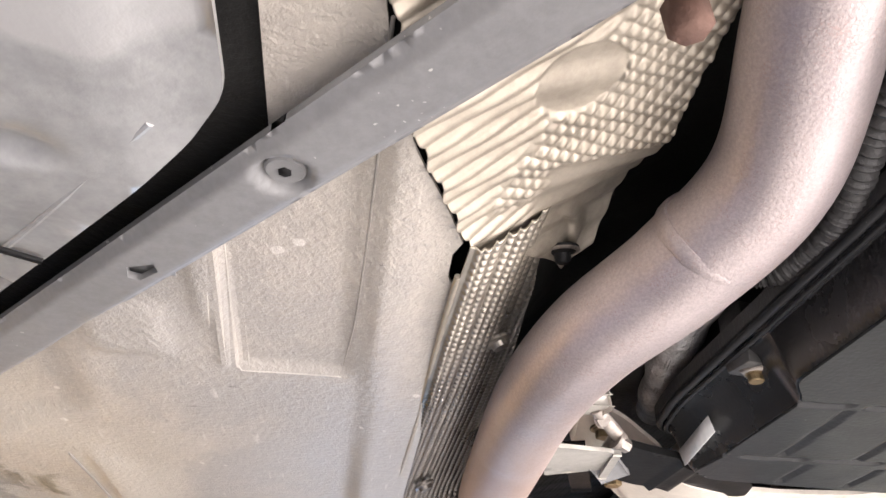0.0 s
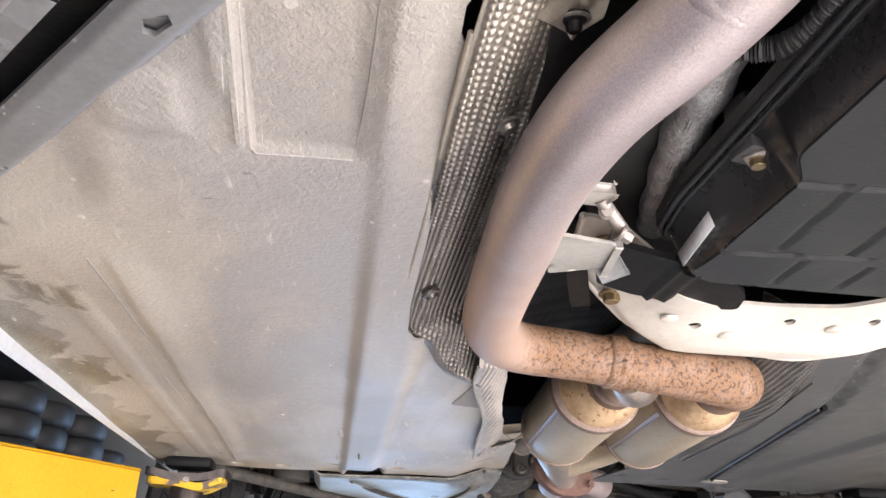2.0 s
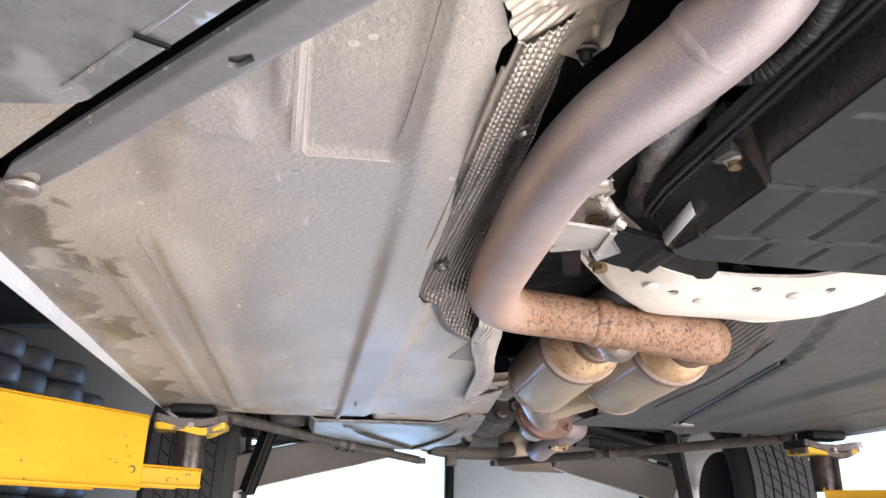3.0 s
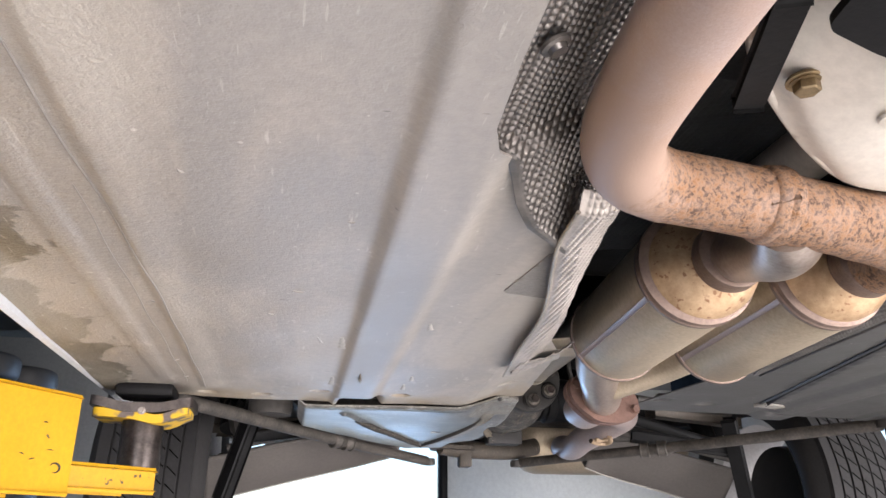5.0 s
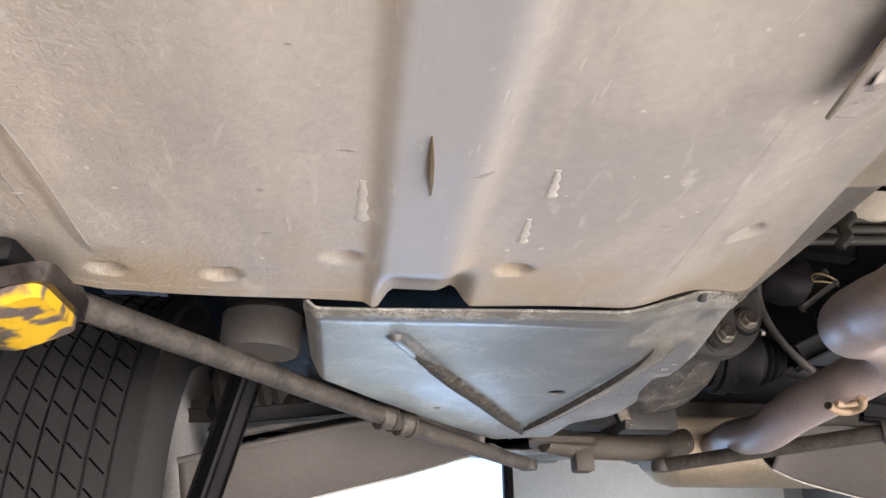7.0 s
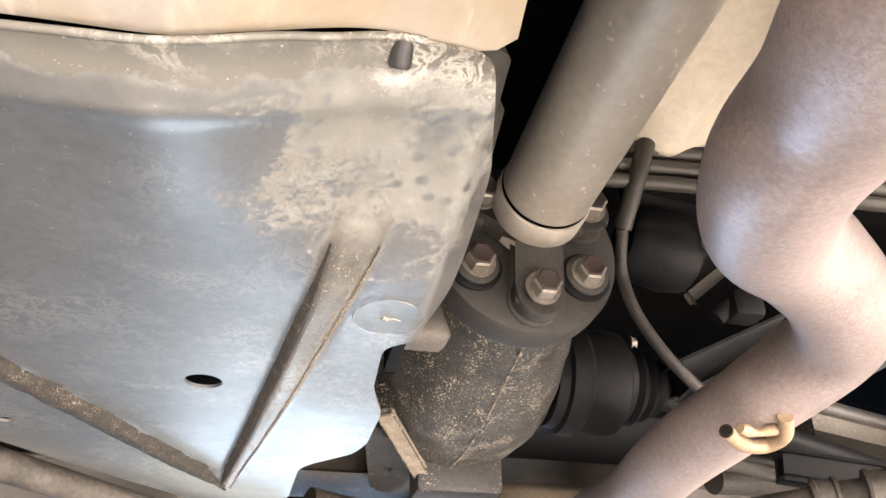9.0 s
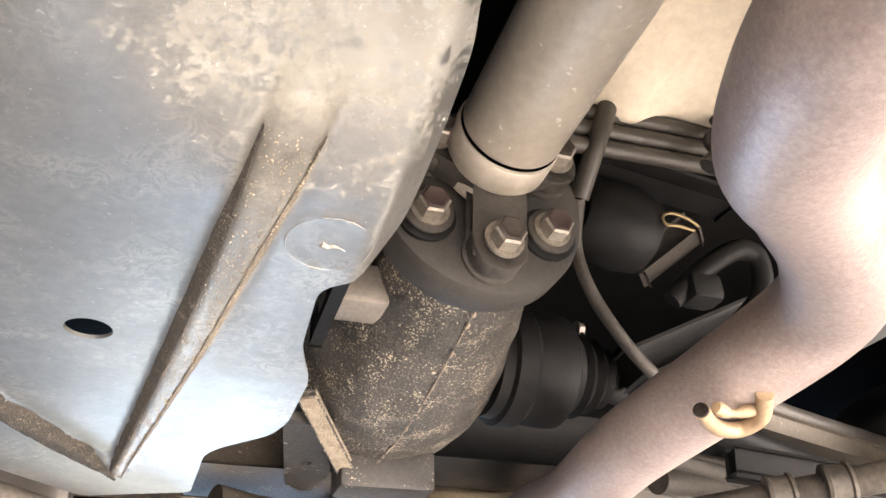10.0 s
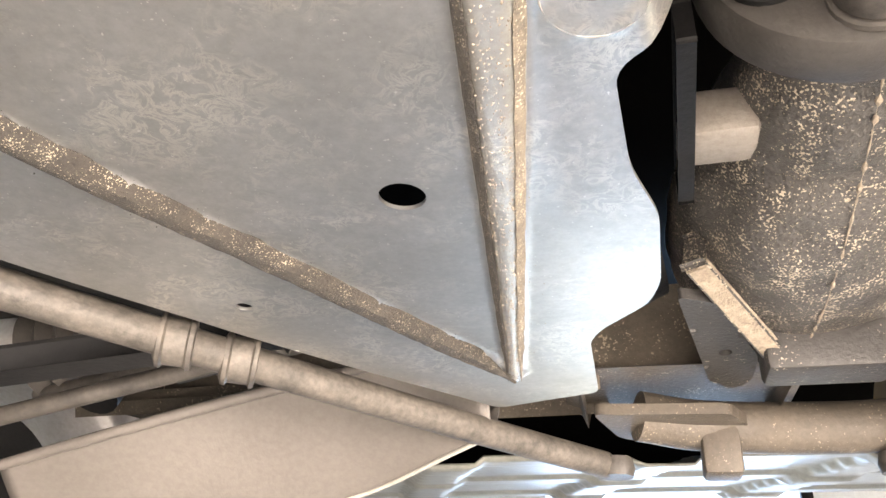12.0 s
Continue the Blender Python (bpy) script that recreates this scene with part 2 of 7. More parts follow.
M_MUFFLER = surface("dull_stainless", (0.52, 0.435, 0.32), (0.36, 0.29, 0.20), rough=0.34, metal=0.55, big=9, grain=200, bump=0.12, specks=(0.40, 0.26, 0.14), speck_scale=90, speck_at=0.80)
M_MUFFEND = surface("heat_gold_steel", (0.58, 0.42, 0.26), (0.40, 0.26, 0.14), rough=0.42, metal=0.5, big=22, grain=140, bump=0.25, specks=(0.30, 0.165, 0.09), speck_scale=150, speck_at=0.665)
M_BRIGHTPIPE = surface("bright_stainless", (0.50, 0.48, 0.46), (0.36, 0.33, 0.30), rough=0.24, metal=0.9, big=12, grain=150, bump=0.08)
M_SHIELD = surface("dusty_foil_shield", (0.44, 0.395, 0.325), (0.33, 0.29, 0.235), rough=0.38, metal=0.55, big=18, grain=180, bump=0.15)
M_DARKSHIELD = surface("dark_foil_shield", (0.23, 0.212, 0.195), (0.14, 0.127, 0.115), rough=0.26, metal=0.75, big=16, grain=150, bump=0.15, specks=(0.5, 0.46, 0.4), speck_scale=140, speck_at=0.76)


def front_lit_shield(name):
    """Dark foil, painted paler towards its front end, where it reflects more light."""
    m = M_DARKSHIELD.copy()
    m.name = name
    nt = m.node_tree
    b = nt.nodes["Principled BSDF"]
    old = b.inputs["Base Color"].links[0].from_socket
    co = nt.nodes.new("ShaderNodeTexCoord").outputs["Object"]
    sp = nt.nodes.new("ShaderNodeSeparateXYZ")
    nt.links.new(co, sp.inputs[0])
    a = nt.nodes.new("ShaderNodeMath")
    a.operation = "MULTIPLY_ADD"
    a.inputs[1].default_value = -0.16
    nt.links.new(noise_of(nt, co, 40, 5, 0.65, 0.4), a.inputs[0])
    nt.links.new(sp.outputs["Y"], a.inputs[2])
    # this mask paints in the front end's brighter reflection
    dust = ramp(nt, a.outputs[0], [(0.37, (0.85,) * 3), (0.49, (0, 0, 0))])
    nt.links.new(mixc(nt, dust, old, (0.47, 0.425, 0.355)), b.inputs["Base Color"])
    return m


M_LITSHIELD = front_lit_shield("front_lit_dark_foil")
M_GREYSHIELD = surface("grey_foil_shield", (0.60, 0.545, 0.50), (0.42, 0.38, 0.34), rough=0.38, metal=0.6, big=18, grain=180, bump=0.2)
# grey foil again, the far side's weaker light put into a darker colour
M_FARSHIELD = surface("dim_far_foil", (0.17, 0.158, 0.145), (0.10, 0.092, 0.084), rough=0.35, metal=0.6, big=18, grain=180, bump=0.2)
M_SEALER = surface("dried_sealer", (0.50, 0.475, 0.43), (0.38, 0.355, 0.315), rough=0.5, big=60, grain=300, bump=0.2)
M_PATCH = surface("shadow_and_groove_grey", (0.27, 0.251, 0.226), (0.21, 0.195, 0.175), rough=0.55, big=30, grain=200, bump=0.4)
M_CREAM = surface("cream_crossmember", (0.70, 0.65, 0.57), (0.62, 0.57, 0.495), rough=0.45, metal=0.1, big=10, grain=130, bump=0.12)
M_GLOSSBLACK = surface("gloss_black_side", (0.022, 0.022, 0.0225), (0.015, 0.015, 0.0155), rough=0.16, big=12, grain=220, bump=0.1)
M_CASTGREY = surface("dark_grey_casting", (0.075, 0.074, 0.073), (0.048, 0.047, 0.047), rough=0.38, metal=0.2, big=30, grain=240, bump=0.35)
M_BLACK = surface("black_plastic", (0.031, 0.032, 0.033), (0.023, 0.0235, 0.024), rough=0.28, big=12, grain=220, bump=0.15, specks=(0.3, 0.3, 0.29), speck_scale=420, speck_at=0.84)
M_BLACKMET = surface("black_metal", (0.012, 0.012, 0.0122), (0.007, 0.007, 0.0072), rough=0.45, metal=0.0, big=12, grain=160, bump=0.2)
# near-black base puts the deep shade under the rear shell into the colour
M_DARK = surface("shade_black", (0.002, 0.0019, 0.0018), (0.0014, 0.0013, 0.0012), rough=0.75, big=8, grain=90, bump=0.2)
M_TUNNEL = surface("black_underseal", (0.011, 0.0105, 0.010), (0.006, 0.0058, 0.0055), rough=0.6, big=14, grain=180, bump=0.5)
M_BOLT = surface("yellow_zinc_bolt", (0.34, 0.26, 0.15), (0.20, 0.145, 0.08), rough=0.35, metal=0.8, big=60, grain=300, bump=0.15)
M_BOLTGREY = surface("grey_steel_bolt", (0.38, 0.345, 0.31), (0.22, 0.19, 0.17), rough=0.42, metal=0.7, big=60, grain=300, bump=0.2)
M_WHITE = surface("white_sticker", (0.62, 0.62, 0.61), (0.55, 0.55, 0.54), rough=0.5, big=40, grain=200, bump=0.0)
# foil darkened: the shade of the recess above the silencers is in its colour
M_SHADEFOIL = surface("shade_dark_foil_shield", (0.055, 0.058, 0.060), (0.03, 0.032, 0.034), rough=0.35, metal=0.6, big=16, grain=150, bump=0.15)
M_SILVERFOIL = surface("silver_foil", (0.66, 0.65, 0.64), (0.30, 0.29, 0.285), rough=0.30, metal=0.7, big=60, grain=330, bump=1.0, bump_scale=260)
M_SHAFT = surface("dusty_shaft_steel", (0.58, 0.52, 0.44), (0.47, 0.42, 0.355), rough=0.30, metal=0.35, big=12, grain=150, bump=0.12, specks=(0.80, 0.76, 0.70), speck_scale=170, speck_at=0.735)
M_BOLTDARK = surface("brown_dark_bolt", (0.085, 0.070, 0.060), (0.045, 0.036, 0.030), rough=0.5, metal=0.5, big=60, grain=300, bump=0.3)
M_REDMARK = surface("dark_red_paint_mark", (0.055, 0.034, 0.029), (0.034, 0.022, 0.018), rough=0.5, big=60, grain=300, bump=0.2)
M_COUPLING = surface("dusty_coupling_rubber", (0.046, 0.042, 0.037), (0.028, 0.025, 0.022), rough=0.55, big=18, grain=220, bump=0.3)
M_ROD2 = surface("tan_dusty_tube", (0.105, 0.092, 0.078), (0.022, 0.020, 0.017), rough=0.5, metal=0.2, big=38, grain=180, amount=0.6, bump=0.3)
M_LINE = surface("brown_black_plastic_line", (0.060, 0.053, 0.044), (0.036, 0.032, 0.027), rough=0.42, big=20, grain=220, bump=0.15)
M_EAR = surface("dark_grey_dusty_casting", (0.056, 0.053, 0.050), (0.034, 0.032, 0.030), rough=0.42, metal=0.3, big=30, grain=240, bump=0.4, specks=(0.40, 0.35, 0.27), speck_scale=420, speck_at=0.72)
M_BOSS = surface("clean_cast_boss", (0.30, 0.27, 0.24), (0.22, 0.195, 0.17), rough=0.45, metal=0.4, big=30, grain=240, bump=0.5)
M_BODYPAINT = surface("pale_body_paint", (0.21, 0.212, 0.186), (0.14, 0.14, 0.122), rough=0.35, big=7, grain=90, bump=0.1)
M_BOLTMID = surface("dull_flange_bolt", (0.33, 0.30, 0.26), (0.17, 0.145, 0.12), rough=0.42, metal=0.6, big=60, grain=300, bump=0.2)
M_SALT = surface("pale_salt_mark", (0.27, 0.26, 0.235), (0.17, 0.165, 0.15), rough=0.7, big=120, grain=500, bump=0.3)
M_RUBBER = surface("worn_rubber", (0.075, 0.068, 0.06), (0.05, 0.046, 0.042), rough=0.6, big=25, grain=200, bump=0.3)
M_DIFF = surface("dirty_cast_iron", (0.100, 0.094, 0.086), (0.048, 0.045, 0.042), rough=0.36, metal=0.3, big=22, grain=240, amount=0.6, bump=1.0, bump_scale=330, specks=(0.50, 0.43, 0.33), speck_scale=560, speck_at=0.635)
M_SUBFRAME = surface("dusty_subframe", (0.088, 0.073, 0.056), (0.052, 0.043, 0.033), rough=0.6, metal=0.1, big=12, grain=170, bump=0.5, specks=(0.27, 0.225, 0.165), speck_scale=420, speck_at=0.70)
M_ARM = surface("smooth_grey_arm", (0.105, 0.094, 0.084), (0.078, 0.069, 0.062), rough=0.5, big=5, grain=140, bump=0.15, specks=(0.06, 0.05, 0.045), speck_scale=60, speck_at=0.83)
M_ROD = surface("dusty_brace_tube", (0.072, 0.064, 0.055), (0.028, 0.025, 0.022), rough=0.5, metal=0.2, big=25, grain=180, amount=0.5, bump=0.3)
M_TANK = surface("tan_tank_cover", (0.68, 0.61, 0.49), (0.58, 0.50, 0.39), rough=0.55, big=9, grain=110, bump=0.2)
M_TYRE = surface("tyre_rubber", (0.045, 0.044, 0.043), (0.036, 0.035, 0.034), rough=0.42, big=14, grain=160, bump=0.25)
M_RIM = surface("alloy_rim", (0.55, 0.55, 0.55), (0.42, 0.40, 0.38), rough=0.3, metal=0.8, big=10, grain=150, bump=0.05)
M_YELLOW = surface("yellow_lift_paint", (0.52, 0.285, 0.002), (0.45, 0.24, 0.002), rough=0.42, big=10, grain=150, bump=0.08, specks=(0.07, 0.05, 0.03), speck_scale=80, speck_at=0.725)
M_CHIPPED = surface("chipped_yellow_pad", (0.13, 0.10, 0.085), (0.08, 0.062, 0.055), rough=0.5, big=30, grain=150, bump=0.3, specks=(0.62, 0.38, 0.01), speck_scale=34, speck_at=0.50)
M_POST = surface("greasy_steel_post", (0.10, 0.085, 0.078), (0.035, 0.030, 0.028), rough=0.28, metal=0.8, big=30, grain=150, bump=0.1)
M_SILL = surface("silver_body_paint", (0.62, 0.64, 0.66), (0.55, 0.56, 0.58), rough=0.25, metal=0.3, big=5, grain=140, bump=0.05)
M_BLUE = surface("blue_column_paint", (0.02, 0.055, 0.20), (0.015, 0.04, 0.15), rough=0.4, big=6, grain=120, bump=0.08)
M_CONCRETE = surface("garage_floor", (0.38, 0.373, 0.365), (0.32, 0.315, 0.31), rough=0.05, rough2=0.12, big=1.2, grain=30, amount=0.7, bump=0.06, bump_scale=40)
M_WALL = surface("painted_block_wall", (0.30, 0.315, 0.315), (0.25, 0.265, 0.265), rough=0.7, big=1.0, grain=25, bump=0.1)
M_CEIL = surface("dark_ceiling", (0.12, 0.12, 0.12), (0.09, 0.09, 0.09), rough=0.8, big=1.0, grain=20, bump=0.1)
M_DOORPANEL = surface("white_roller_door", (0.78, 0.80, 0.78), (0.70, 0.72, 0.70), rough=0.5, big=1.0, grain=25, bump=0.05)
M_GROUND = surface("outdoor_asphalt", (0.10, 0.098, 0.095), (0.07, 0.069, 0.067), rough=0.8, big=0.4, grain=8, bump=0.2)


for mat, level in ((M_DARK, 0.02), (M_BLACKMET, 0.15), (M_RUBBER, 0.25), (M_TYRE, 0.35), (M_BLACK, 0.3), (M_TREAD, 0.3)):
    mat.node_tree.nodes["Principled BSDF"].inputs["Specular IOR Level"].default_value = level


def patinated(name):
    """The front pipe: lilac steel that turns orange-brown towards the rusted cross pipe."""
    m = M_PIPE.copy()
    m.name = name
    nt = m.node_tree
    b = nt.nodes["Principled BSDF"]
    old = b.inputs["Base Color"].links[0].from_socket
    co = nt.nodes.new("ShaderNodeTexCoord").outputs["Object"]
    sp = nt.nodes.new("ShaderNodeSeparateXYZ")
    nt.links.new(co, sp.inputs[0])
    n = noise_of(nt, co, 22, 5, 0.65, 0.5)
    a = nt.nodes.new("ShaderNodeMath")
    a.operation = "MULTIPLY_ADD"
    a.inputs[1].default_value = 0.35
    nt.links.new(n, a.inputs[0])
    nt.links.new(sp.outputs["Y"], a.inputs[2])
    mask = ramp(nt, a.outputs[0], [(0.70, (0, 0, 0)), (1.0, (0.92,) * 3)])
    nt.links.new(mixc(nt, mask, old, (0.40, 0.275, 0.205)), b.inputs["Base Color"])
    nt.links.new(ramp(nt, a.outputs[0], [(0.70, (0.33,) * 3), (0.95, (0.54,) * 3)]), b.inputs["Roughness"])
    nt.links.new(ramp(nt, a.outputs[0], [(0.70, (0.56,) * 3), (0.95, (0.25,) * 3)]), b.inputs["Metallic"])
    return m


M_FRONTPIPE = patinated("patinated_front_pipe")


def rusting(name):
    """The patinated pipe, which breaks out into orange-brown, pitted rust along its crosswise run."""
    m = M_FRONTPIPE.copy()
    m.name = name
    nt = m.node_tree
    b = nt.nodes["Principled BSDF"]
    old = b.inputs["Base Color"].links[0].from_socket
    rough, metal, normal = (b.inputs[k].links[0].from_socket for k in ("Roughness", "Metallic", "Normal"))
    co = nt.nodes.new("ShaderNodeTexCoord").outputs["Object"]
    sp = nt.nodes.new("ShaderNodeSeparateXYZ")
    nt.links.new(co, sp.inputs[0])

    def math_of(op, p, q, r=None):
        n = nt.nodes.new("ShaderNodeMath")
        n.operation = op
        for k, v in enumerate((p, q, r)):
            if v is None:
                continue
            if isinstance(v, float):
                n.inputs[k].default_value = v
            else:
                nt.links.new(v, n.inputs[k])
        return n.outputs[0]

    broken = noise_of(nt, co, 90, 6, 0.72, 0.5)
    at = math_of("MULTIPLY_ADD", broken, 0.13, math_of("ADD", sp.outputs["X"], 0.435))
    at = math_of("MULTIPLY_ADD", sp.outputs["Z"], 1.0, math_of("ADD", at, -1.767))
    begun = math_of("MULTIPLY", ramp(nt, at, [(0.205, (0, 0, 0)), (0.245, (1, 1, 1))]), ramp(nt, sp.outputs["Y"], [(0.88, (0, 0, 0)), (0.92, (1, 1, 1))]))
    # scabs of rust, with bare brown between
    cell = noise_of(nt, co, 250, 5, 0.68, 0.3)
    scab = ramp(nt, cell, [(0.40, (0.075, 0.042, 0.026)), (0.46, (0.17, 0.098, 0.058)), (0.53, (0.30, 0.175, 0.100)), (0.61, (0.27, 0.130, 0.052)), (0.70, (0.13, 0.060, 0.026))])
    patchy = ramp(nt, noise_of(nt, co, 42, 4, 0.6, 0.4), [(0.36, (0.62,) * 3), (0.54, (1, 1, 1))])
    amount = math_of("MULTIPLY", begun, patchy)
    nt.links.new(mixc(nt, amount, old, scab), b.inputs["Base Color"])
    nt.links.new(mixc(nt, amount, rough, (0.66,) * 3), b.inputs["Roughness"])
    nt.links.new(mixc(nt, amount, metal, (0.10,) * 3), b.inputs["Metallic"])
    bp = nt.nodes.new("ShaderNodeBump")
    bp.inputs["Distance"].default_value = 0.0022
    nt.links.new(math_of("MULTIPLY", amount, 0.85), bp.inputs["Strength"])
    nt.links.new(cell, bp.inputs["Height"])
    nt.links.new(normal, bp.inputs["Normal"])
    nt.links.new(bp.outputs["Normal"], b.inputs["Normal"])
    return m


M_CROSSRUST = rusting("rusting_exhaust_pipe")


def plate_material(name):
    """Bare aluminium cover: dull sheen, cloudy grey bloom, pale salt blotches towards the front by the shaft."""
    m = surface(name, (0.48, 0.477, 0.462), (0.37, 0.367, 0.353), rough=0.28, rough2=0.40, metal=0.85, big=11, grain=160, amount=0.7, bump=0.08, bump_scale=90)
    nt = m.node_tree
    b = nt.nodes["Principled BSDF"]
    old = b.inputs["Base Color"].links[0].from_socket
    co = nt.nodes.new("ShaderNodeTexCoord").outputs["Object"]
    f = noise_of(nt, co, 300, 10, 0.76, 0.2)
    g = noise_of(nt, co, 30, 4, 0.6, 0.6)
    sp = nt.nodes.new("ShaderNodeSeparateXYZ")
    nt.links.new(co, sp.inputs[0])

    def ranged(axis, a0, a1, t0, t1):
        r = nt.nodes.new("ShaderNodeMapRange")
        for key, v in (("From Min", a0), ("From Max", a1), ("To Min", t0), ("To Max", t1)):
            r.inputs[key].default_value = v
        nt.links.new(sp.outputs[axis], r.inputs["Value"])
        return r.outputs[0]

    def added(p, q):
        s = nt.nodes.new("ShaderNodeMath")
        s.operation = "ADD"
        nt.links.new(p, s.inputs[0])
        nt.links.new(q, s.inputs[1])
        return s.outputs[0]

    half = nt.nodes.new("ShaderNodeMath")
    half.operation = "MULTIPLY_ADD"
    half.inputs[1].default_value, half.inputs[2].default_value = 0.7, -0.35
    nt.links.new(g, half.inputs[0])
    s = added(added(f, half.outputs[0]), added(ranged("X", -0.205, -0.150, -0.30, 0.02), ranged("Y", 1.95, 2.07, 0.03, -0.34)))
    mask = ramp(nt, s, [(0.490, (0, 0, 0)), (0.506, (0.72,) * 3), (0.70, (0.90,) * 3)])
    dots = nt.nodes.new("ShaderNodeTexVoronoi")
    dots.inputs["Scale"].default_value = 78
    nt.links.new(co, dots.inputs["Vector"])
    spot = ramp(nt, dots.outputs["Distance"], [(0.20, (0, 0, 0)), (0.27, (1, 1, 1))])
    kept = nt.nodes.new("ShaderNodeMath")
    kept.operation = "MAXIMUM"
    nt.links.new(spot, kept.inputs[0])
    nt.links.new(ramp(nt, noise_of(nt, co, 45, 2, 0.5), [(0.46, (1, 1, 1)), (0.48, (0, 0, 0))]), kept.inputs[1])
    spotted = nt.nodes.new("ShaderNodeMath")
    spotted.operation = "MULTIPLY"
    nt.links.new(mask, spotted.inputs[0])
    nt.links.new(kept.outputs[0], spotted.inputs[1])
    c = mixc(nt, spotted.outputs[0], old, ramp(nt, noise_of(nt, co, 24, 5, 0.65, 0.5), [(0.40, (0.16, 0.143, 0.115)), (0.60, (0.27, 0.257, 0.232))]))
    # road dust on the front lip and the hump, darkened for the shadow there
    lipd = added(added(noise_of(nt, co, 34, 5, 0.65, 0.4), ranged("Y", 1.878, 1.899, 0.26, -0.42)), ranged("X", -0.37, -0.25, 0.10, -0.06))
    lipmask = ramp(nt, lipd, [(0.47, (0, 0, 0)), (0.56, (0.85,) * 3)])
    c = mixc(nt, lipmask, c, (0.085, 0.072, 0.054))
    # faint pale smears over the rest
    s2 = added(f, half.outputs[0])
    smear = ramp(nt, s2, [(0.56, (0, 0, 0)), (0.80, (0.20, 0.20, 0.20))])
    c = mixc(nt, smear, c, (0.66, 0.65, 0.62))
    # curled pale salt traces, in patches
    curl = nt.nodes.new("ShaderNodeMath")
    curl.operation = "SUBTRACT"
    curl.inputs[1].default_value = 0.5
    nt.links.new(noise_of(nt, co, 88, 6, 0.7, 0.9), curl.inputs[0])
    dist = nt.nodes.new("ShaderNodeMath")
    dist.operation = "ABSOLUTE"
    nt.links.new(curl.outputs[0], dist.inputs[0])
    line_ = ramp(nt, dist.outputs[0], [(0.0, (1, 1, 1)), (0.065, (0, 0, 0))])
    patch = ramp(nt, noise_of(nt, co, 16, 4, 0.65, 0.5), [(0.46, (0, 0, 0)), (0.62, (0.62,) * 3)])
    trace = nt.nodes.new("ShaderNodeMath")
    trace.operation = "MULTIPLY"
    nt.links.new(line_, trace.inputs[0])
    nt.links.new(patch, trace.inputs[1])
    c = mixc(nt, trace.outputs[0], c, (0.80, 0.77, 0.68))
    # tiny white salt grains
    c = mixc(nt, ramp(nt, noise_of(nt, co, 420, 2, 0.5), [(0.70, (0, 0, 0)), (0.74, (0.7,) * 3)]), c, (0.85, 0.83, 0.78))
    # dull grey-green film away from the shaft
    c = mixc(nt, ramp(nt, noise_of(nt, co, 8, 5, 0.65, 0.4), [(0.44, (0.30,) * 3), (0.62, (0, 0, 0))]), c, (0.28, 0.28, 0.25))
    # road dust that clings to the broad rib
    def dotted(vec, const):
        v = nt.nodes.new("ShaderNodeVectorMath")
        v.operation = "DOT_PRODUCT"
        v.inputs[1].default_value = vec
        nt.links.new(co, v.inputs[0])
        a = nt.nodes.new("ShaderNodeMath")
        a.operation = "ADD"
        a.inputs[1].default_value = const
        nt.links.new(v.outputs["Value"], a.inputs[0])
        return a.outputs[0]

    ax, ay, bx, by = -0.122, 1.978, -0.185, 2.403
    ln = math.hypot(bx - ax, by - ay)
    dx, dy = (bx - ax) / ln, (by - ay) / ln
    across = nt.nodes.new("ShaderNodeMath")
    across.operation = "ABSOLUTE"
    nt.links.new(dotted((-dy, dx, 0), dy * ax - dx * ay), across.inputs[0])
    along = dotted((dx, dy, 0), -dx * ax - dy * ay + 0.035)
    taper = nt.nodes.new("ShaderNodeMath")
    taper.operation = "MULTIPLY"
    taper.inputs[1].default_value = 0.0075 / ln
    nt.links.new(along, taper.inputs[0])
    widened = added(across.outputs[0], taper.outputs[0])
    near = ramp(nt, widened, [(0.002, (0.34,) * 3), (0.0085, (0.50,) * 3), (0.0115, (1, 1, 1)), (0.0150, (0, 0, 0))])
    front = ramp(nt, along, [(0.0, (0, 0, 0)), (0.02, (1, 1, 1)), (ln + 0.025, (1, 1, 1)), (ln + 0.035, (0, 0, 0))])
    dust = nt.nodes.new("ShaderNodeMath")
    dust.operation = "MULTIPLY"
    nt.links.new(near, dust.inputs[0])
    nt.links.new(front, dust.inputs[1])
    cover_ = nt.nodes.new("ShaderNodeMath")
    cover_.operation = "MULTIPLY"
    nt.links.new(dust.outputs[0], cover_.inputs[0])
    nt.links.new(ramp(nt, noise_of(nt, co, 260, 5, 0.7), [(0.35, (0.25,) * 3), (0.62, (0.95,) * 3)]), cover_.inputs[1])
    c = mixc(nt, cover_.outputs[0], c, (0.23, 0.212, 0.172))
    nt.links.new(c, b.inputs["Base Color"])
    matt = nt.nodes.new("ShaderNodeMath")
    matt.operation = "MAXIMUM"
    most = nt.nodes.new("ShaderNodeMath")
    most.operation = "MAXIMUM"
    nt.links.new(spotted.outputs[0], most.inputs[0])
    nt.links.new(lipmask, most.inputs[1])
    nt.links.new(most.outputs[0], matt.inputs[0])
    part_matt = nt.nodes.new("ShaderNodeMath")
    part_matt.operation = "MULTIPLY"
    part_matt.inputs[1].default_value = 0.35
    nt.links.new(cover_.outputs[0], part_matt.inputs[0])
    # the dusted front end of the rib, painted dark to hold down its highlight
    tip = nt.nodes.new("ShaderNodeMath")
    tip.operation = "MULTIPLY"
    nt.links.new(ramp(nt, added(across.outputs[0], ranged("X", -1, 1, 0.0, 0.0)), [(0.011, (1, 1, 1)), (0.0145, (0, 0, 0))]), tip.inputs[0])
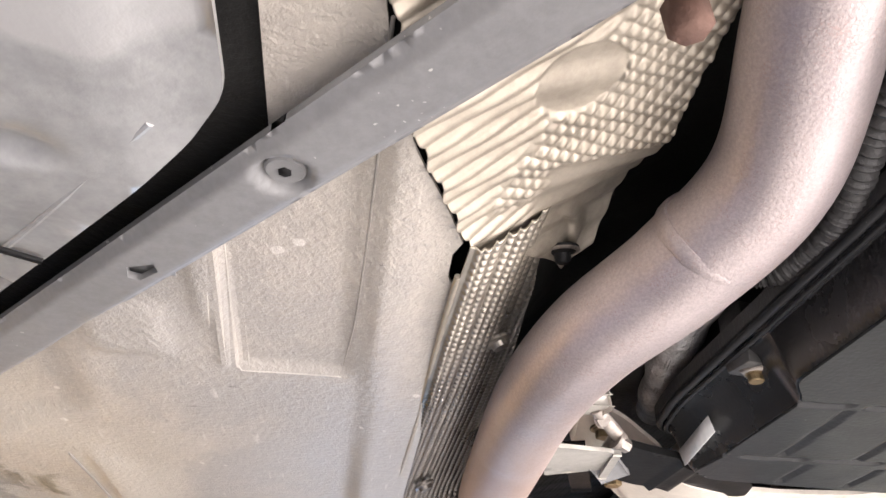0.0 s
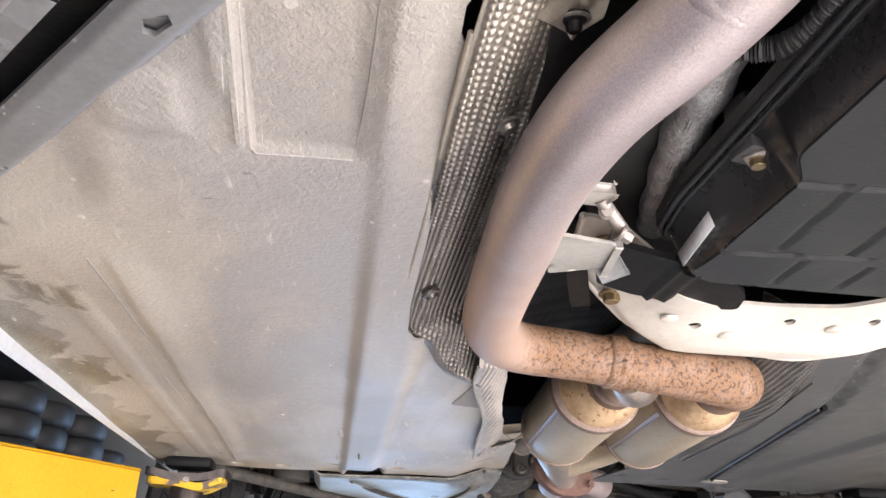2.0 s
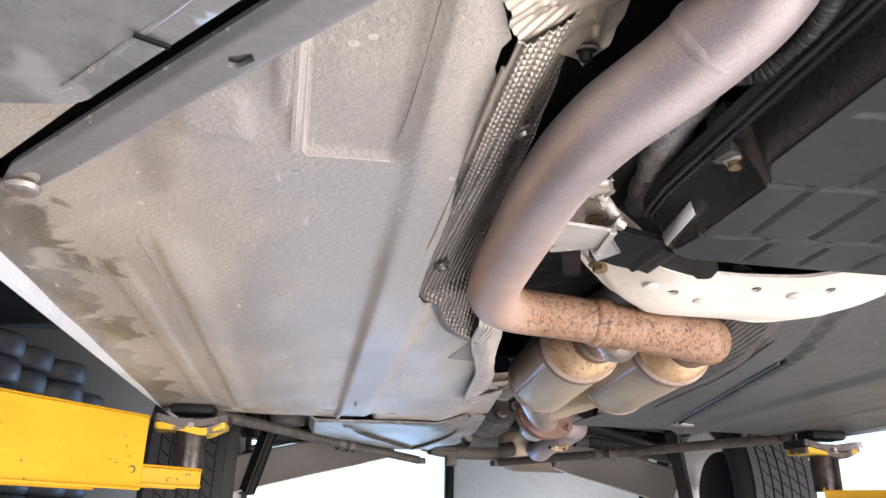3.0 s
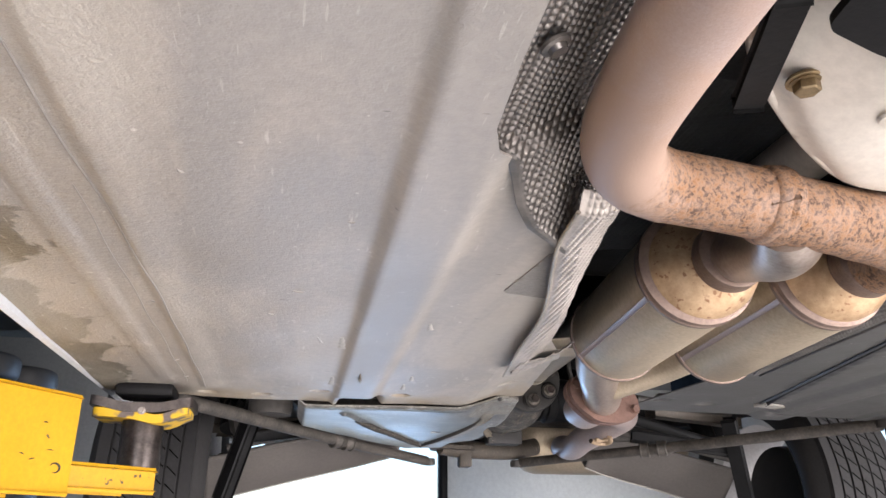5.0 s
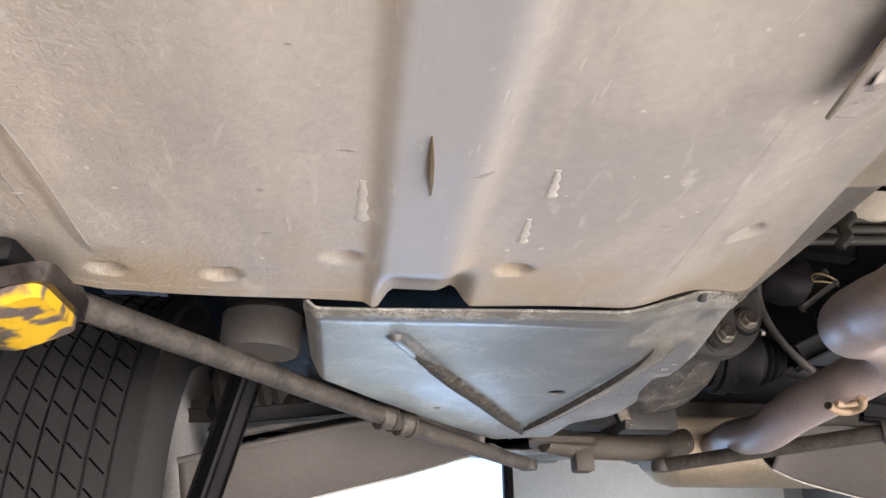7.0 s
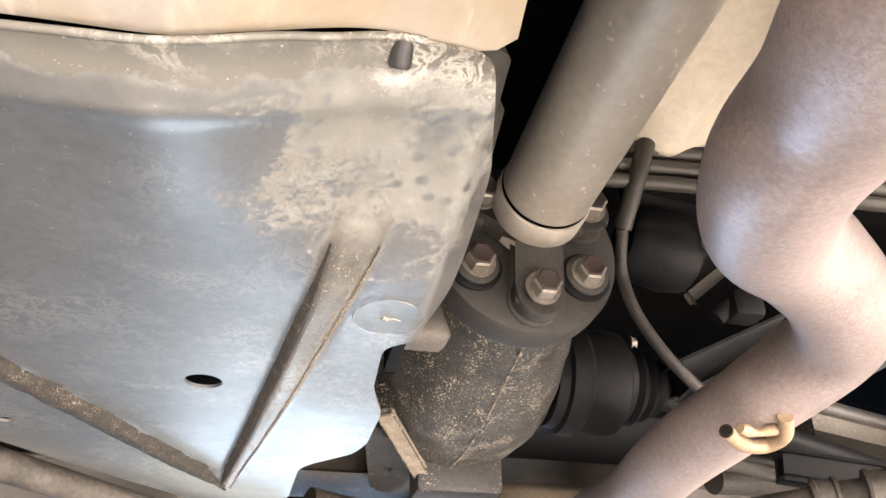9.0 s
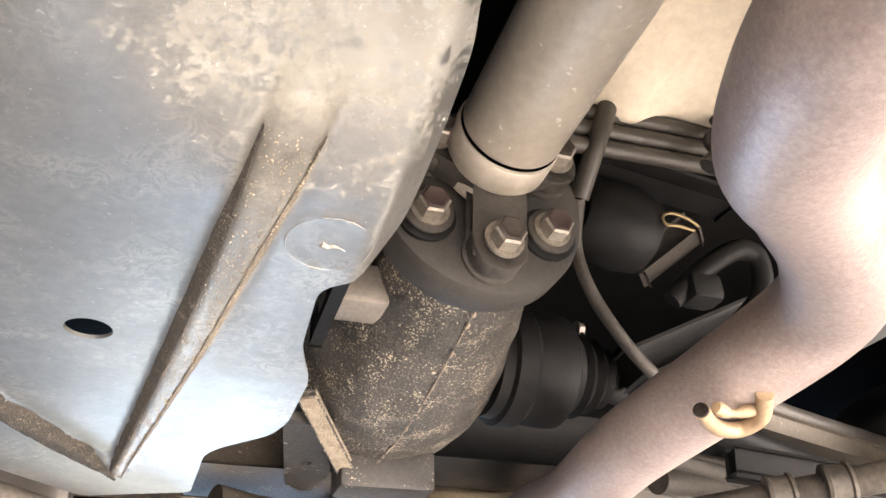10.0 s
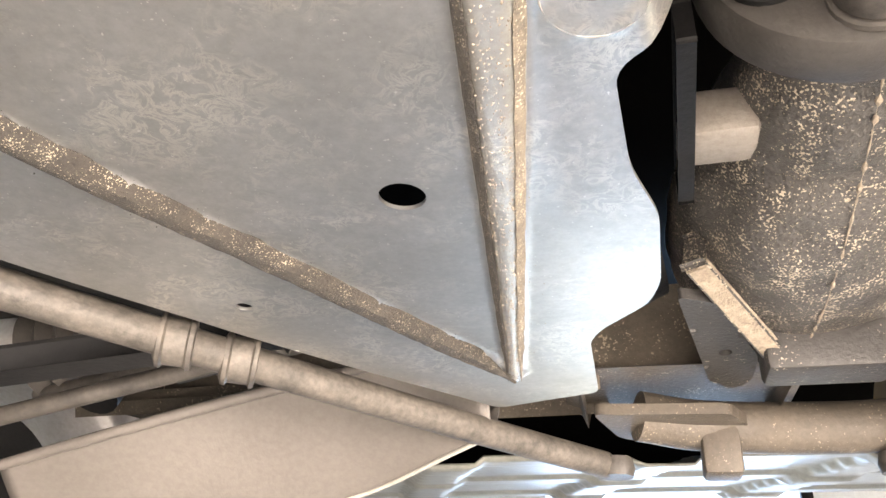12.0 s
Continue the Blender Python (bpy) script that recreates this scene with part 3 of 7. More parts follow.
    nt.links.new(ramp(nt, along, [(0.018, (0, 0, 0)), (0.028, (0.8,) * 3), (0.05, (0.7,) * 3), (0.10, (0, 0, 0))]), tip.inputs[1])
    tipc = ramp(nt, noise_of(nt, co, 110, 5, 0.7), [(0.40, (0.045, 0.041, 0.034)), (0.58, (0.095, 0.086, 0.070))])
    c = mixc(nt, tip.outputs[0], c, tipc)
    nt.links.new(c, b.inputs["Base Color"])
    both = nt.nodes.new("ShaderNodeMath")
    both.operation = "MAXIMUM"
    nt.links.new(part_matt.outputs[0], both.inputs[0])
    nt.links.new(tip.outputs[0], both.inputs[1])
    nt.links.new(both.outputs[0], matt.inputs[1])
    nt.links.new(ramp(nt, matt.outputs[0], [(0.0, (0.9,) * 3), (1.0, (0.15,) * 3)]), b.inputs["Metallic"])
    nt.links.new(ramp(nt, matt.outputs[0], [(0.0, (0.37,) * 3), (1.0, (0.62,) * 3)]), b.inputs["Roughness"])
    return m


M_PLATE = plate_material("aluminium_cover")
M_GRIT = surface("gritty_dirt", (0.048, 0.041, 0.033), (0.024, 0.021, 0.017), rough=0.8, big=60, grain=400, bump=1.0, bump_scale=620, specks=(0.32, 0.275, 0.205), speck_scale=1200, speck_at=0.665)
M_SANDRIB = surface("sandy_rib_edge", (0.19, 0.160, 0.118), (0.085, 0.072, 0.055), rough=0.8, big=70, grain=500, bump=1.0, bump_scale=500, specks=(0.5, 0.43, 0.32), speck_scale=900, speck_at=0.66)
M_PALEGRIT = surface("pale_grit", (0.40, 0.34, 0.26), (0.22, 0.18, 0.14), rough=0.8, big=120, grain=500, bump=1.0, bump_scale=500)


# ---- building blocks ----
def part(name, data, material, parent=None, label=""):
    """One mesh object, from a bmesh or a mesh, under a thing or a part."""
    if isinstance(data, bmesh.types.BMesh):
        bmesh.ops.recalc_face_normals(data, faces=data.faces)
        for e in data.edges:
            e.smooth = len(e.link_faces) == 2 and e.calc_face_angle(0) < 0.7
        me = bpy.data.meshes.new(name)
        data.to_mesh(me)
        data.free()
    else:
        me = data
    me.polygons.foreach_set("use_smooth", [True] * len(me.polygons))
    if not me.materials:
        me.materials.append(material)
    ob = new(name, me)
    if parent is not None:
        ob.parent = parent
        if parent.type == "EMPTY":
            ob.matrix_parent_inverse = Matrix.Translation(parent.location).inverted()
    if label:
        ob["label"] = label
    return ob


def thing(name, at, label, category, group="", kind=""):
    e = new(name)
    e.location = at
    e.empty_display_size = 0.05
    return tagged(e, label, category, group, kind)


def smooth_path(pts, n=8):
    """Catmull-Rom through the points."""
    p = [Vector(q) for q in pts]
    p = [2 * p[0] - p[1]] + p + [2 * p[-1] - p[-2]]
    out = []
    for i in range(1, len(p) - 2):
        a, b, c, d = p[i - 1:i + 3]
        for k in range(n):
            t = k / n
            out.append(0.5 * (2 * b + (c - a) * t + (2 * a - 5 * b + 4 * c - d) * t * t + (3 * b - a - 3 * c + d) * t ** 3))
    out.append(p[-2])
    return out


def tube(pts, radius, seg=28, n=8, cap=True, bm=None, smooth=True):
    """A round tube along a path; radius may be a number or a function of the fraction along it."""
    bm = bm or bmesh.new()
    line = smooth_path(pts, n) if smooth else [Vector(q) for q in pts]
    side, rings = None, []
    for i, q in enumerate(line):
        d = (line[min(i + 1, len(line) - 1)] - line[max(i - 1, 0)]).normalized()
        if side is None:
            side = d.cross(Vector((0, 0, 1)) if abs(d.z) < 0.9 else Vector((1, 0, 0))).normalized()
        side = (side - d * side.dot(d)).normalized()
        up = d.cross(side)
        r = radius(i / (len(line) - 1)) if callable(radius) else radius
        rings.append([bm.verts.new(q + (side * math.cos(a) + up * math.sin(a)) * r) for a in (2 * math.pi * k / seg for k in range(seg))])
    for a, b in zip(rings, rings[1:]):
        for k in range(seg):
            bm.faces.new((a[k], a[(k + 1) % seg], b[(k + 1) % seg], b[k]))
    if cap:
        bm.faces.new(rings[0])
        bm.faces.new(rings[-1][::-1])
    return bm


def lathe(profile, origin, axis, seg=40, bm=None, closed=True):
    """Rings of (distance along axis, radius) about an axis."""
    bm = bm or bmesh.new()
    axis = Vector(axis).normalized()
    side = axis.cross(Vector((0, 0, 1)) if abs(axis.z) < 0.9 else Vector((1, 0, 0))).normalized()
    up = axis.cross(side)
    o, rings = Vector(origin), []
    for d, r in profile:
        rings.append([bm.verts.new(o + axis * d + (side * math.cos(a) + up * math.sin(a)) * max(r, 1e-4)) for a in (2 * math.pi * k / seg for k in range(seg))])
    for a, b in zip(rings, rings[1:]):
        for k in range(seg):
            bm.faces.new((a[k], a[(k + 1) % seg], b[(k + 1) % seg], b[k]))
    if closed:
        bm.faces.new(rings[0])
        bm.faces.new(rings[-1][::-1])
    return bm


def block(x0, x1, y0, y1, z0, z1, bevel=0.004, turn=0.0, pivot=None, bm=None, segments=2):
    """A bevelled box, turned about z by degrees."""
    out = bm or bmesh.new()
    b = bmesh.new()
    bmesh.ops.create_cube(b, size=1)
    for v in b.verts:
        v.co = Vector((x0 + (v.co.x + 0.5) * (x1 - x0), y0 + (v.co.y + 0.5) * (y1 - y0), z0 + (v.co.z + 0.5) * (z1 - z0)))
    if bevel:
        bmesh.ops.bevel(b, geom=b.edges[:], offset=bevel, segments=segments, affect="EDGES", profile=0.5)
    if turn:
        c = Vector(pivot) if pivot else Vector(((x0 + x1) / 2, (y0 + y1) / 2, 0))
        bmesh.ops.rotate(b, verts=b.verts[:], cent=c, matrix=Matrix.Rotation(radians(turn), 3, "Z"))
    me = bpy.data.meshes.new("tmp")
    b.to_mesh(me)
    b.free()
    out.from_mesh(me)
    bpy.data.meshes.remove(me)
    return out


def rod_box(p, q, width, height, bevel=0.003, up=(0, 0, 1), bm=None):
    """A rectangular bar from p to q."""
    out = bm or bmesh.new()
    p, q = Vector(p), Vector(q)
    d = (q - p).normalized()
    s = d.cross(Vector(up)).normalized()
    u = s.cross(d)
    b = bmesh.new()
    bmesh.ops.create_cube(b, size=1)
    L = (q - p).length
    for v in b.verts:
        c = v.co.copy()
        v.co = p + d * (c.x + 0.5) * L + s * c.y * width + u * c.z * height
    if bevel:
        bmesh.ops.bevel(b, geom=b.edges[:], offset=bevel, segments=2, affect="EDGES", profile=0.5)
    me = bpy.data.meshes.new("tmp")
    b.to_mesh(me)
    b.free()
    out.from_mesh(me)
    bpy.data.meshes.remove(me)
    return out


def resample(poly, step):
    out = []
    for (ax, ay), (bx, by) in zip(poly, poly[1:] + poly[:1]):
        n = max(1, round(math.hypot(bx - ax, by - ay) / step))
        out += [(ax + (bx - ax) * k / n, ay + (by - ay) * k / n) for k in range(n)]
    return out


def inside(poly, px, py):
    hit = np.zeros(px.shape, bool)
    for (ax, ay), (bx, by) in zip(poly, poly[1:] + poly[:1]):
        cross = (ay > py) != (by > py)
        with np.errstate(divide="ignore", invalid="ignore"):
            hit ^= cross & (px < (bx - ax) * (py - ay) / (by - ay + 1e-12) + ax)
    return hit


def circle(x, y, r, n=20, ry=None):
    return [(x + r * math.cos(2 * math.pi * k / n), y + (ry or r) * math.sin(2 * math.pi * k / n)) for k in range(n)]


def rounded(poly, r, n=4):
    """A polygon with its corners rounded."""
    out = []
    for i, b in enumerate(poly):
        a, c = Vector(poly[i - 1]), Vector(poly[(i + 1) % len(poly)])
        b = Vector(b)
        ra = min(r, (a - b).length * 0.45, (c - b).length * 0.45)
        p, q = b + (a - b).normalized() * ra, b + (c - b).normalized() * ra
        out += [tuple(p.lerp(b, t / n).lerp(b.lerp(q, t / n), t / n)) for t in range(n + 1)]
    return out


def sheet(name, outer, height, holes=(), step=0.01, thick=0.0015):
    """A sheet cut to an outline with holes, lying at height(x, y), with real thickness."""
    from mathutils.geometry import delaunay_2d_cdt
    loops = [resample(outer, step)] + [list(h) for h in holes]
    verts, edges = [], []
    for lp in loops:
        k = len(verts)
        verts += lp
        edges += [(k + i, k + (i + 1) % len(lp)) for i in range(len(lp))]
    xs, ys = [p[0] for p in outer], [p[1] for p in outer]
    gx, gy = np.meshgrid(np.arange(min(xs) + step / 2, max(xs), step), np.arange(min(ys) + step / 2, max(ys), step))
    gx, gy = gx.ravel(), gy.ravel()
    keep = inside(outer, gx, gy)
    for h in holes:
        keep &= ~inside(list(h), gx, gy)
    gx, gy = gx[keep], gy[keep]
    b = np.array(verts)
    near = np.ones(len(gx), bool)
    for k in range(0, len(gx), 2000):
        d = (gx[k:k + 2000, None] - b[None, :, 0]) ** 2 + (gy[k:k + 2000, None] - b[None, :, 1]) ** 2
        near[k:k + 2000] = d.min(1) > (step * 0.45) ** 2
    verts += list(zip(gx[near], gy[near]))
    v, _, f, *_ = delaunay_2d_cdt([Vector(p) for p in verts], edges, [], 0, 1e-6)
    v = np.array([tuple(p) for p in v])
    f = np.array([tuple(t) for t in f if len(t) == 3])
    c = v[f].mean(1)
    ok = inside(loops[0], c[:, 0], c[:, 1])
    for h in loops[1:]:
        ok &= ~inside(h, c[:, 0], c[:, 1])
    f = f[ok]
    z = height(v[:, 0], v[:, 1]) + np.zeros(len(v))
    n = len(v)
    low = np.column_stack([v, z])
    high = np.column_stack([v, z + thick])
    count = {}
    for t in f:
        for a, b2 in ((t[0], t[1]), (t[1], t[2]), (t[2], t[0])):
            count[(a, b2)] = count.get((a, b2), 0) + 1
    rim = [(a, b2) for (a, b2) in count if (b2, a) not in count]
    faces = [tuple(map(int, t[::-1])) for t in f] + [tuple(int(i) + n for i in t) for t in f]
    faces += [(int(a), int(b2), int(b2) + n, int(a) + n) for a, b2 in rim]
    me = bpy.data.meshes.new(name)
    me.from_pydata(np.vstack([low, high]).tolist(), [], faces)
    me.update()
    flags = np.zeros(len(me.edges), bool)
    keys = {tuple(sorted(e)) for e in rim} | {tuple(sorted((a + n, b2 + n))) for a, b2 in rim}
    for e in me.edges:
        if tuple(sorted(e.vertices)) in keys:
            e.use_edge_sharp = True
    return me


def grid_mesh(name, nu, nv, at, thick=0.0):
    """A regular surface from at(u, v), u and v arrays in 0..1, returning x, y, z."""
    u, v = np.meshgrid(np.linspace(0, 1, nu), np.linspace(0, 1, nv))
    x, y, z = at(u.ravel(), v.ravel())
    pts = np.column_stack([x, y, z])
    i = np.arange(nu * nv).reshape(nv, nu)
    q = np.stack([i[:-1, :-1], i[:-1, 1:], i[1:, 1:], i[1:, :-1]], -1).reshape(-1, 4)
    faces = q.tolist()
    if thick:
        n = len(pts)
        pts = np.vstack([pts, pts + np.array([0, 0, thick])])
        edge = list(i[0, :]) + list(i[1:, -1]) + list(i[-1, -2::-1]) + list(i[-2:0:-1, 0])
        faces = faces + (q[:, ::-1] + n).tolist()
        faces += [(int(edge[k]), int(edge[k - 1]), int(edge[k - 1]) + n, int(edge[k]) + n) for k in range(len(edge))]
    me = bpy.data.meshes.new(name)
    me.from_pydata(pts.tolist(), [], faces)
    me.update()
    return me


def ss(a, b, x):
    t = np.clip((x - a) / (b - a), 0, 1)
    return t * t * (3 - 2 * t)


def bolt(at, axis, r, h, material, parent, name="bolt", washer=0.0, label="", sides=6):
    """A hexagon head on a washer, standing off along axis."""
    bm = bmesh.new()
    ax = Vector(axis).normalized()
    at = Vector(at)
    w = 0.0
    if washer:
        lathe([(0, washer * 0.96), (0.0012, washer), (0.0022, washer), (0.0025, washer * 0.95)], at, ax, 24, bm)
        w = 0.0022
    lathe([(w, r * 1.22), (w + h * 0.16, r * 1.22), (w + h * 0.18, r)], at, ax, 24, bm)
    lathe([(w + h * 0.1, r), (w + h * 0.88, r), (w + h, r * 0.86)], at, ax, sides, bm)
    ob = part(name, bm, material, parent, label)
    for p in ob.data.polygons:
        p.use_smooth = False
    return ob

# ---- the garage ----
def slab(name, x0, x1, y0, y1, z0, z1, material, label, category):
    return tagged(part(name, block(x0, x1, y0, y1, z0, z1, 0.0), material), label, category, kind="structure")


def wall_with_opening(name, along, at, a0, a1, z1, o0, o1, oz, material, label):
    """A thick wall across x or y, with one doorway through it."""
    t = 0.2
    bm = bmesh.new()
    for u0, u1, v0, v1 in ((a0, o0, 0, z1), (o1, a1, 0, z1), (o0, o1, oz, z1)):
        if along == "x":
            block(u0, u1, at, at + t, v0, v1, 0, bm=bm)
        else:
            block(at, at + t, u0, u1, v0, v1, 0, bm=bm)
    return tagged(part(name, bm, material), label, "wall", kind="structure")


tagged(part("ground", block(-60, 60, -60, 60, -0.30, -0.02, 0.0), M_GROUND), "grey asphalt yard outside the workshop", "ground", kind="structure")
slab("floor", -5, 5.2, -5, 10.7, -0.1, 0.0, M_CONCRETE, "glossy grey sealed workshop concrete floor", "floor")
slab("ceiling", -5, 5.2, -5, 10.7, 3.75, 3.95, M_CEIL, "dark workshop ceiling high above the lifted car", "ceiling")
slab("wall_west", -5.0, -4.8, -5, 10.7, 0.0, 3.05, M_WALL, "grey painted workshop side wall", "wall")
slab("wall_west_upper", -5.0, -4.8, -5, 10.7, 3.05, 3.75, M_BLUE, "dark blue painted upper band of the workshop wall", "wall")
wall_with_opening("wall_east", "y", 5.0, -5, 5.0, 3.75, -4.4, 0.05, 3.3, M_WALL, "workshop wall with a wide open doorway to daylight")
wall_with_opening("wall_east_rear", "y", 5.0, 5.0, 10.7, 3.75, 6.6, 8.3, 3.3, M_WALL, "workshop wall with a second open doorway to daylight")
wall_with_opening("wall_north", "x", 10.4, -4.8, 5.0, 3.75, -1.25, 1.36, 3.4, M_WALL, "pale workshop end wall with an open bright doorway")
wall_with_opening("wall_south", "x", -5.0, -4.8, 5.0, 3.75, -2.6, 1.6, 3.0, M_WALL, "workshop wall with an open doorway behind the lift")
slab("door_1", 1.37, 4.7, 10.30, 10.36, 0.0, 3.4, M_DOORPANEL, "closed white roller door in the end wall", "door")
slab("trim", 1.30, 1.40, 10.22, 10.38, 0.0, 3.7, M_BLACKMET, "dark steel door post beside the open doorway", "post")


# ---- the car's own shell: sills, tunnel and wheel wells, above all that hangs below ----
PANZ = lambda y: 1.772 - 0.017 * (np.clip(y, 0.0, 2.0) - 0.5)


def pan_height(x, y):
    z = PANZ(y) + 0.012 * (1 - ss(0.38, 0.62, y)) + 0.0 * x
    ax = x
    rib = ss(-0.440, -0.424, ax) * (1 - ss(-0.376, -0.352, ax)) * ss(0.45, 0.9, y)
    z = z - 0.009 * rib
    bead = ss(-0.649, -0.644, ax) * (1 - ss(-0.640, -0.600, ax)) * ss(0.74, 0.80, y) * (1 - ss(1.76, 1.79, y))
    z = z - 0.003 * bead
    bead2 = ss(-0.712, -0.706, ax) * (1 - ss(-0.690, -0.684, ax)) * ss(0.78, 0.9, y) * (1 - ss(1.70, 1.74, y))
    z = z - 0.002 * bead2
    rec = ss(-0.514, -0.508, ax) * (1 - ss(-0.449, -0.440, ax)) * (1 - ss(0.566, 0.579, y))
    z = z + 0.004 * rec
    lip = ss(-0.522, -0.518, ax) * (1 - ss(-0.515, -0.511, ax)) * (1 - ss(0.565, 0.575, y))
    z = z - 0.002 * lip
    fl = ss(-0.437, -0.432, ax) * (1 - ss(-0.425, -0.400, ax)) * (1 - ss(0.50, 0.62, y))
    z = z - 0.004 * fl
    ridge = ss(-0.530, -0.526, ax) * (1 - ss(-0.523, -0.519, ax)) * ss(0.40, 0.42, y) * (1 - ss(0.50, 0.53, y))
    z = z - 0.003 * ridge
    boss = ss(-0.60, -0.585, ax) * (1 - ss(-0.555, -0.54, ax)) * ss(0.50, 0.515, y) * (1 - ss(0.55, 0.57, y))
    z = z - 0.003 * boss
    step = (1 - ss(-0.645, -0.610, ax + 0.12 * (y - 0.70))) * (1 - ss(0.700, 0.735, y + 0.10 * np.sin(ax * 9)))
    z = z + 0.006 * step
    hump = ss(-0.432, -0.412, ax) * (1 - ss(-0.362, -0.342, ax)) * ss(1.78, 1.862, y)
    z = z + 0.023 * hump
    sillroll = 1 - ss(-0.802, -0.755, ax)
    z = z - 0.006 * sillroll
    rs = ss(-0.205, -0.12, ax) * ss(1.45, 1.6, y)
    z = z + 0.022 * rs
    for hx, hy in ((-0.643, 1.820), (-0.553, 1.820), (-0.457, 1.778), (-0.319, 1.790), (-0.143, 1.742)):
        z = z + 0.009 * (1 - ss(0.011, 0.016, np.hypot(ax - hx, (y - hy) * 1.25)))
    return z + 0.0009 * np.sin(x * 31 + y * 7) * np.sin(y * 23)


PAN_OUTLINE = [(-0.80, 0.49), (-0.640, 0.50), (-0.655, 0.543), (-0.745, 0.650), (-0.750, 0.690), (-0.483, 0.3737), (-0.482, -0.25), (-0.465, -0.25), (-0.455, 0.20), (-0.438, 0.315), (-0.424, 0.362), (-0.409, 0.395), (-0.3955, 0.427), (-0.3990, 0.437), (-0.3985, 0.456), (-0.393, 0.468), (-0.393, 0.52), (-0.390, 0.66), (-0.389, 0.80), (-0.385, 0.87), (-0.376, 0.897), (-0.356, 0.920), (-0.338, 0.974), (-0.320, 1.008), (-0.276, 1.054),
               (-0.250, 1.13), (-0.222, 1.30), (-0.148, 1.45), (-0.130, 1.505), (-0.110, 1.612), (-0.099, 1.70),
               (-0.086, 1.80), (-0.080, 1.85), (-0.078, 1.866), (-0.084, 1.873), (-0.103, 1.878), (-0.126, 1.871), (-0.177, 1.867), (-0.222, 1.869), (-0.265, 1.871), (-0.33, 1.875), (-0.43, 1.875), (-0.66, 1.866), (-0.80, 1.80)]
pan = thing("floor_panel", (-0.55, 1.0, 1.76), "beige-grey sealed floor panel with embossed ribs, dusty and stained", "floor panel")
part("panel_sheet", sheet("panel_sheet", PAN_OUTLINE, pan_height, step=0.0044, thick=0.002), M_PAN, pan)


def crease(pts, r=0.0016, off=0.0004):
    """A pressed edge that follows the panel."""
    line = []
    for (ax, ay), (bx, by) in zip(pts, pts[1:]):
        n = max(2, int(math.hypot(bx - ax, by - ay) / 0.012))
        line += [(ax + (bx - ax) * k / n, ay + (by - ay) * k / n) for k in range(n)]
    line.append(pts[-1])
    arr = np.array(line)
    z = pan_height(arr[:, 0], arr[:, 1]) + off
    part("pressed_edge", tube([(x, y, float(h)) for (x, y), h in zip(line, z)], r, 6, smooth=False), M_PAN, pan)


for ridge in ([(-0.509, 0.42), (-0.513, 0.572), (-0.509, 0.579), (-0.448, 0.577)], [(-0.503, 0.42), (-0.506, 0.570)],
              [(-0.514, 0.43), (-0.518, 0.566)], [(-0.516, 0.42), (-0.522, 0.50), (-0.526, 0.553), (-0.518, 0.560)]):
    crease(ridge, 0.0030, 0.0025)
crease([(-0.79, 1.795), (-0.66, 1.852), (-0.452, 1.852)], 0.0026, 0.0021)
for groove_x, y0, y1, r in ((-0.6400, 0.77, 1.765, 0.0010), (-0.6660, 1.02, 1.735, 0.0006)):
    ys = np.linspace(y0, y1, 40)
    xs = groove_x + 0.0012 * np.sin(ys * 31) - 0.020 * (1 - ss(0.76, 1.35, ys)) * (r > 0.0008)
    part("pressed_groove", tube([(float(x), float(y), float(z)) for x, y, z in zip(xs, ys, pan_height(xs, ys))], r, 6, smooth=False), M_PATCH, pan, "dark groove line along the bead")
gap_line = [(-0.4385, 0.30), (-0.4395, 0.40), (-0.4425, 0.50), (-0.4475, 0.566)]
gap_z = [float(pan_height(np.array(x), np.array(y))) for x, y in gap_line]
part("open_seam", tube([(x, y, z) for (x, y), z in zip(gap_line, gap_z)], lambda f: 0.0008 - 0.0004 * f, 8), M_PATCH, pan, "dark seam beside the recess")
part("gouge", tube([(-0.4060, 1.586, 1.7440), (-0.4035, 1.62, 1.7425), (-0.400, 1.655, 1.7432)], lambda f: 0.0004 + 0.0019 * math.sin(math.pi * f), 8), M_BOLT, pan, "bright torn gouge in the sealer")
# thin dark sheet in place of the shadow beside the shield's corner
part("shadow_patch", sheet("shadow_patch", rounded([(-0.294, 1.200), (-0.280, 1.085), (-0.262, 1.075), (-0.236, 1.215)], 0.008, 5), lambda x, y: pan_height(x, y) - 0.0012, step=0.006, thick=0.0010), M_PATCH, pan, "dark grey sheet standing in for a cast shadow")
crease([(-0.207, 1.56), (-0.188, 1.80)], 0.0026, 0.0021)
crease([(-0.204, 1.63), (-0.137, 1.60)], 0.0026, 0.0021)


def drip(x0, y0, x1, y1, r):
    """A flat run of pale sealer down the panel, thickest at its end."""
    line = [(x0 + (x1 - x0) * f, y0 + (y1 - y0) * f) for f in (0, 0.2, 0.4, 0.6, 0.8, 0.95, 1.0)]
    z = [float(pan_height(np.array(x), np.array(y))) for x, y in line]
    bm = tube([(x, y, h) for (x, y), h in zip(line, z)], lambda f: r * (0.45 + 0.55 * f) * (1 + 0.25 * math.sin(f * 23 + x0 * 50)) * (1 - 0.7 * max(0.0, f - 0.9) * 10), 10, 4)
    for v in bm.verts:
        h = float(pan_height(np.array(v.co.x), np.array(v.co.y)))
        v.co.z = h - 0.0003 + 0.22 * (v.co.z - h)
    part("sealer_run", bm, M_SEALER, pan, "pale dried run of sealer")


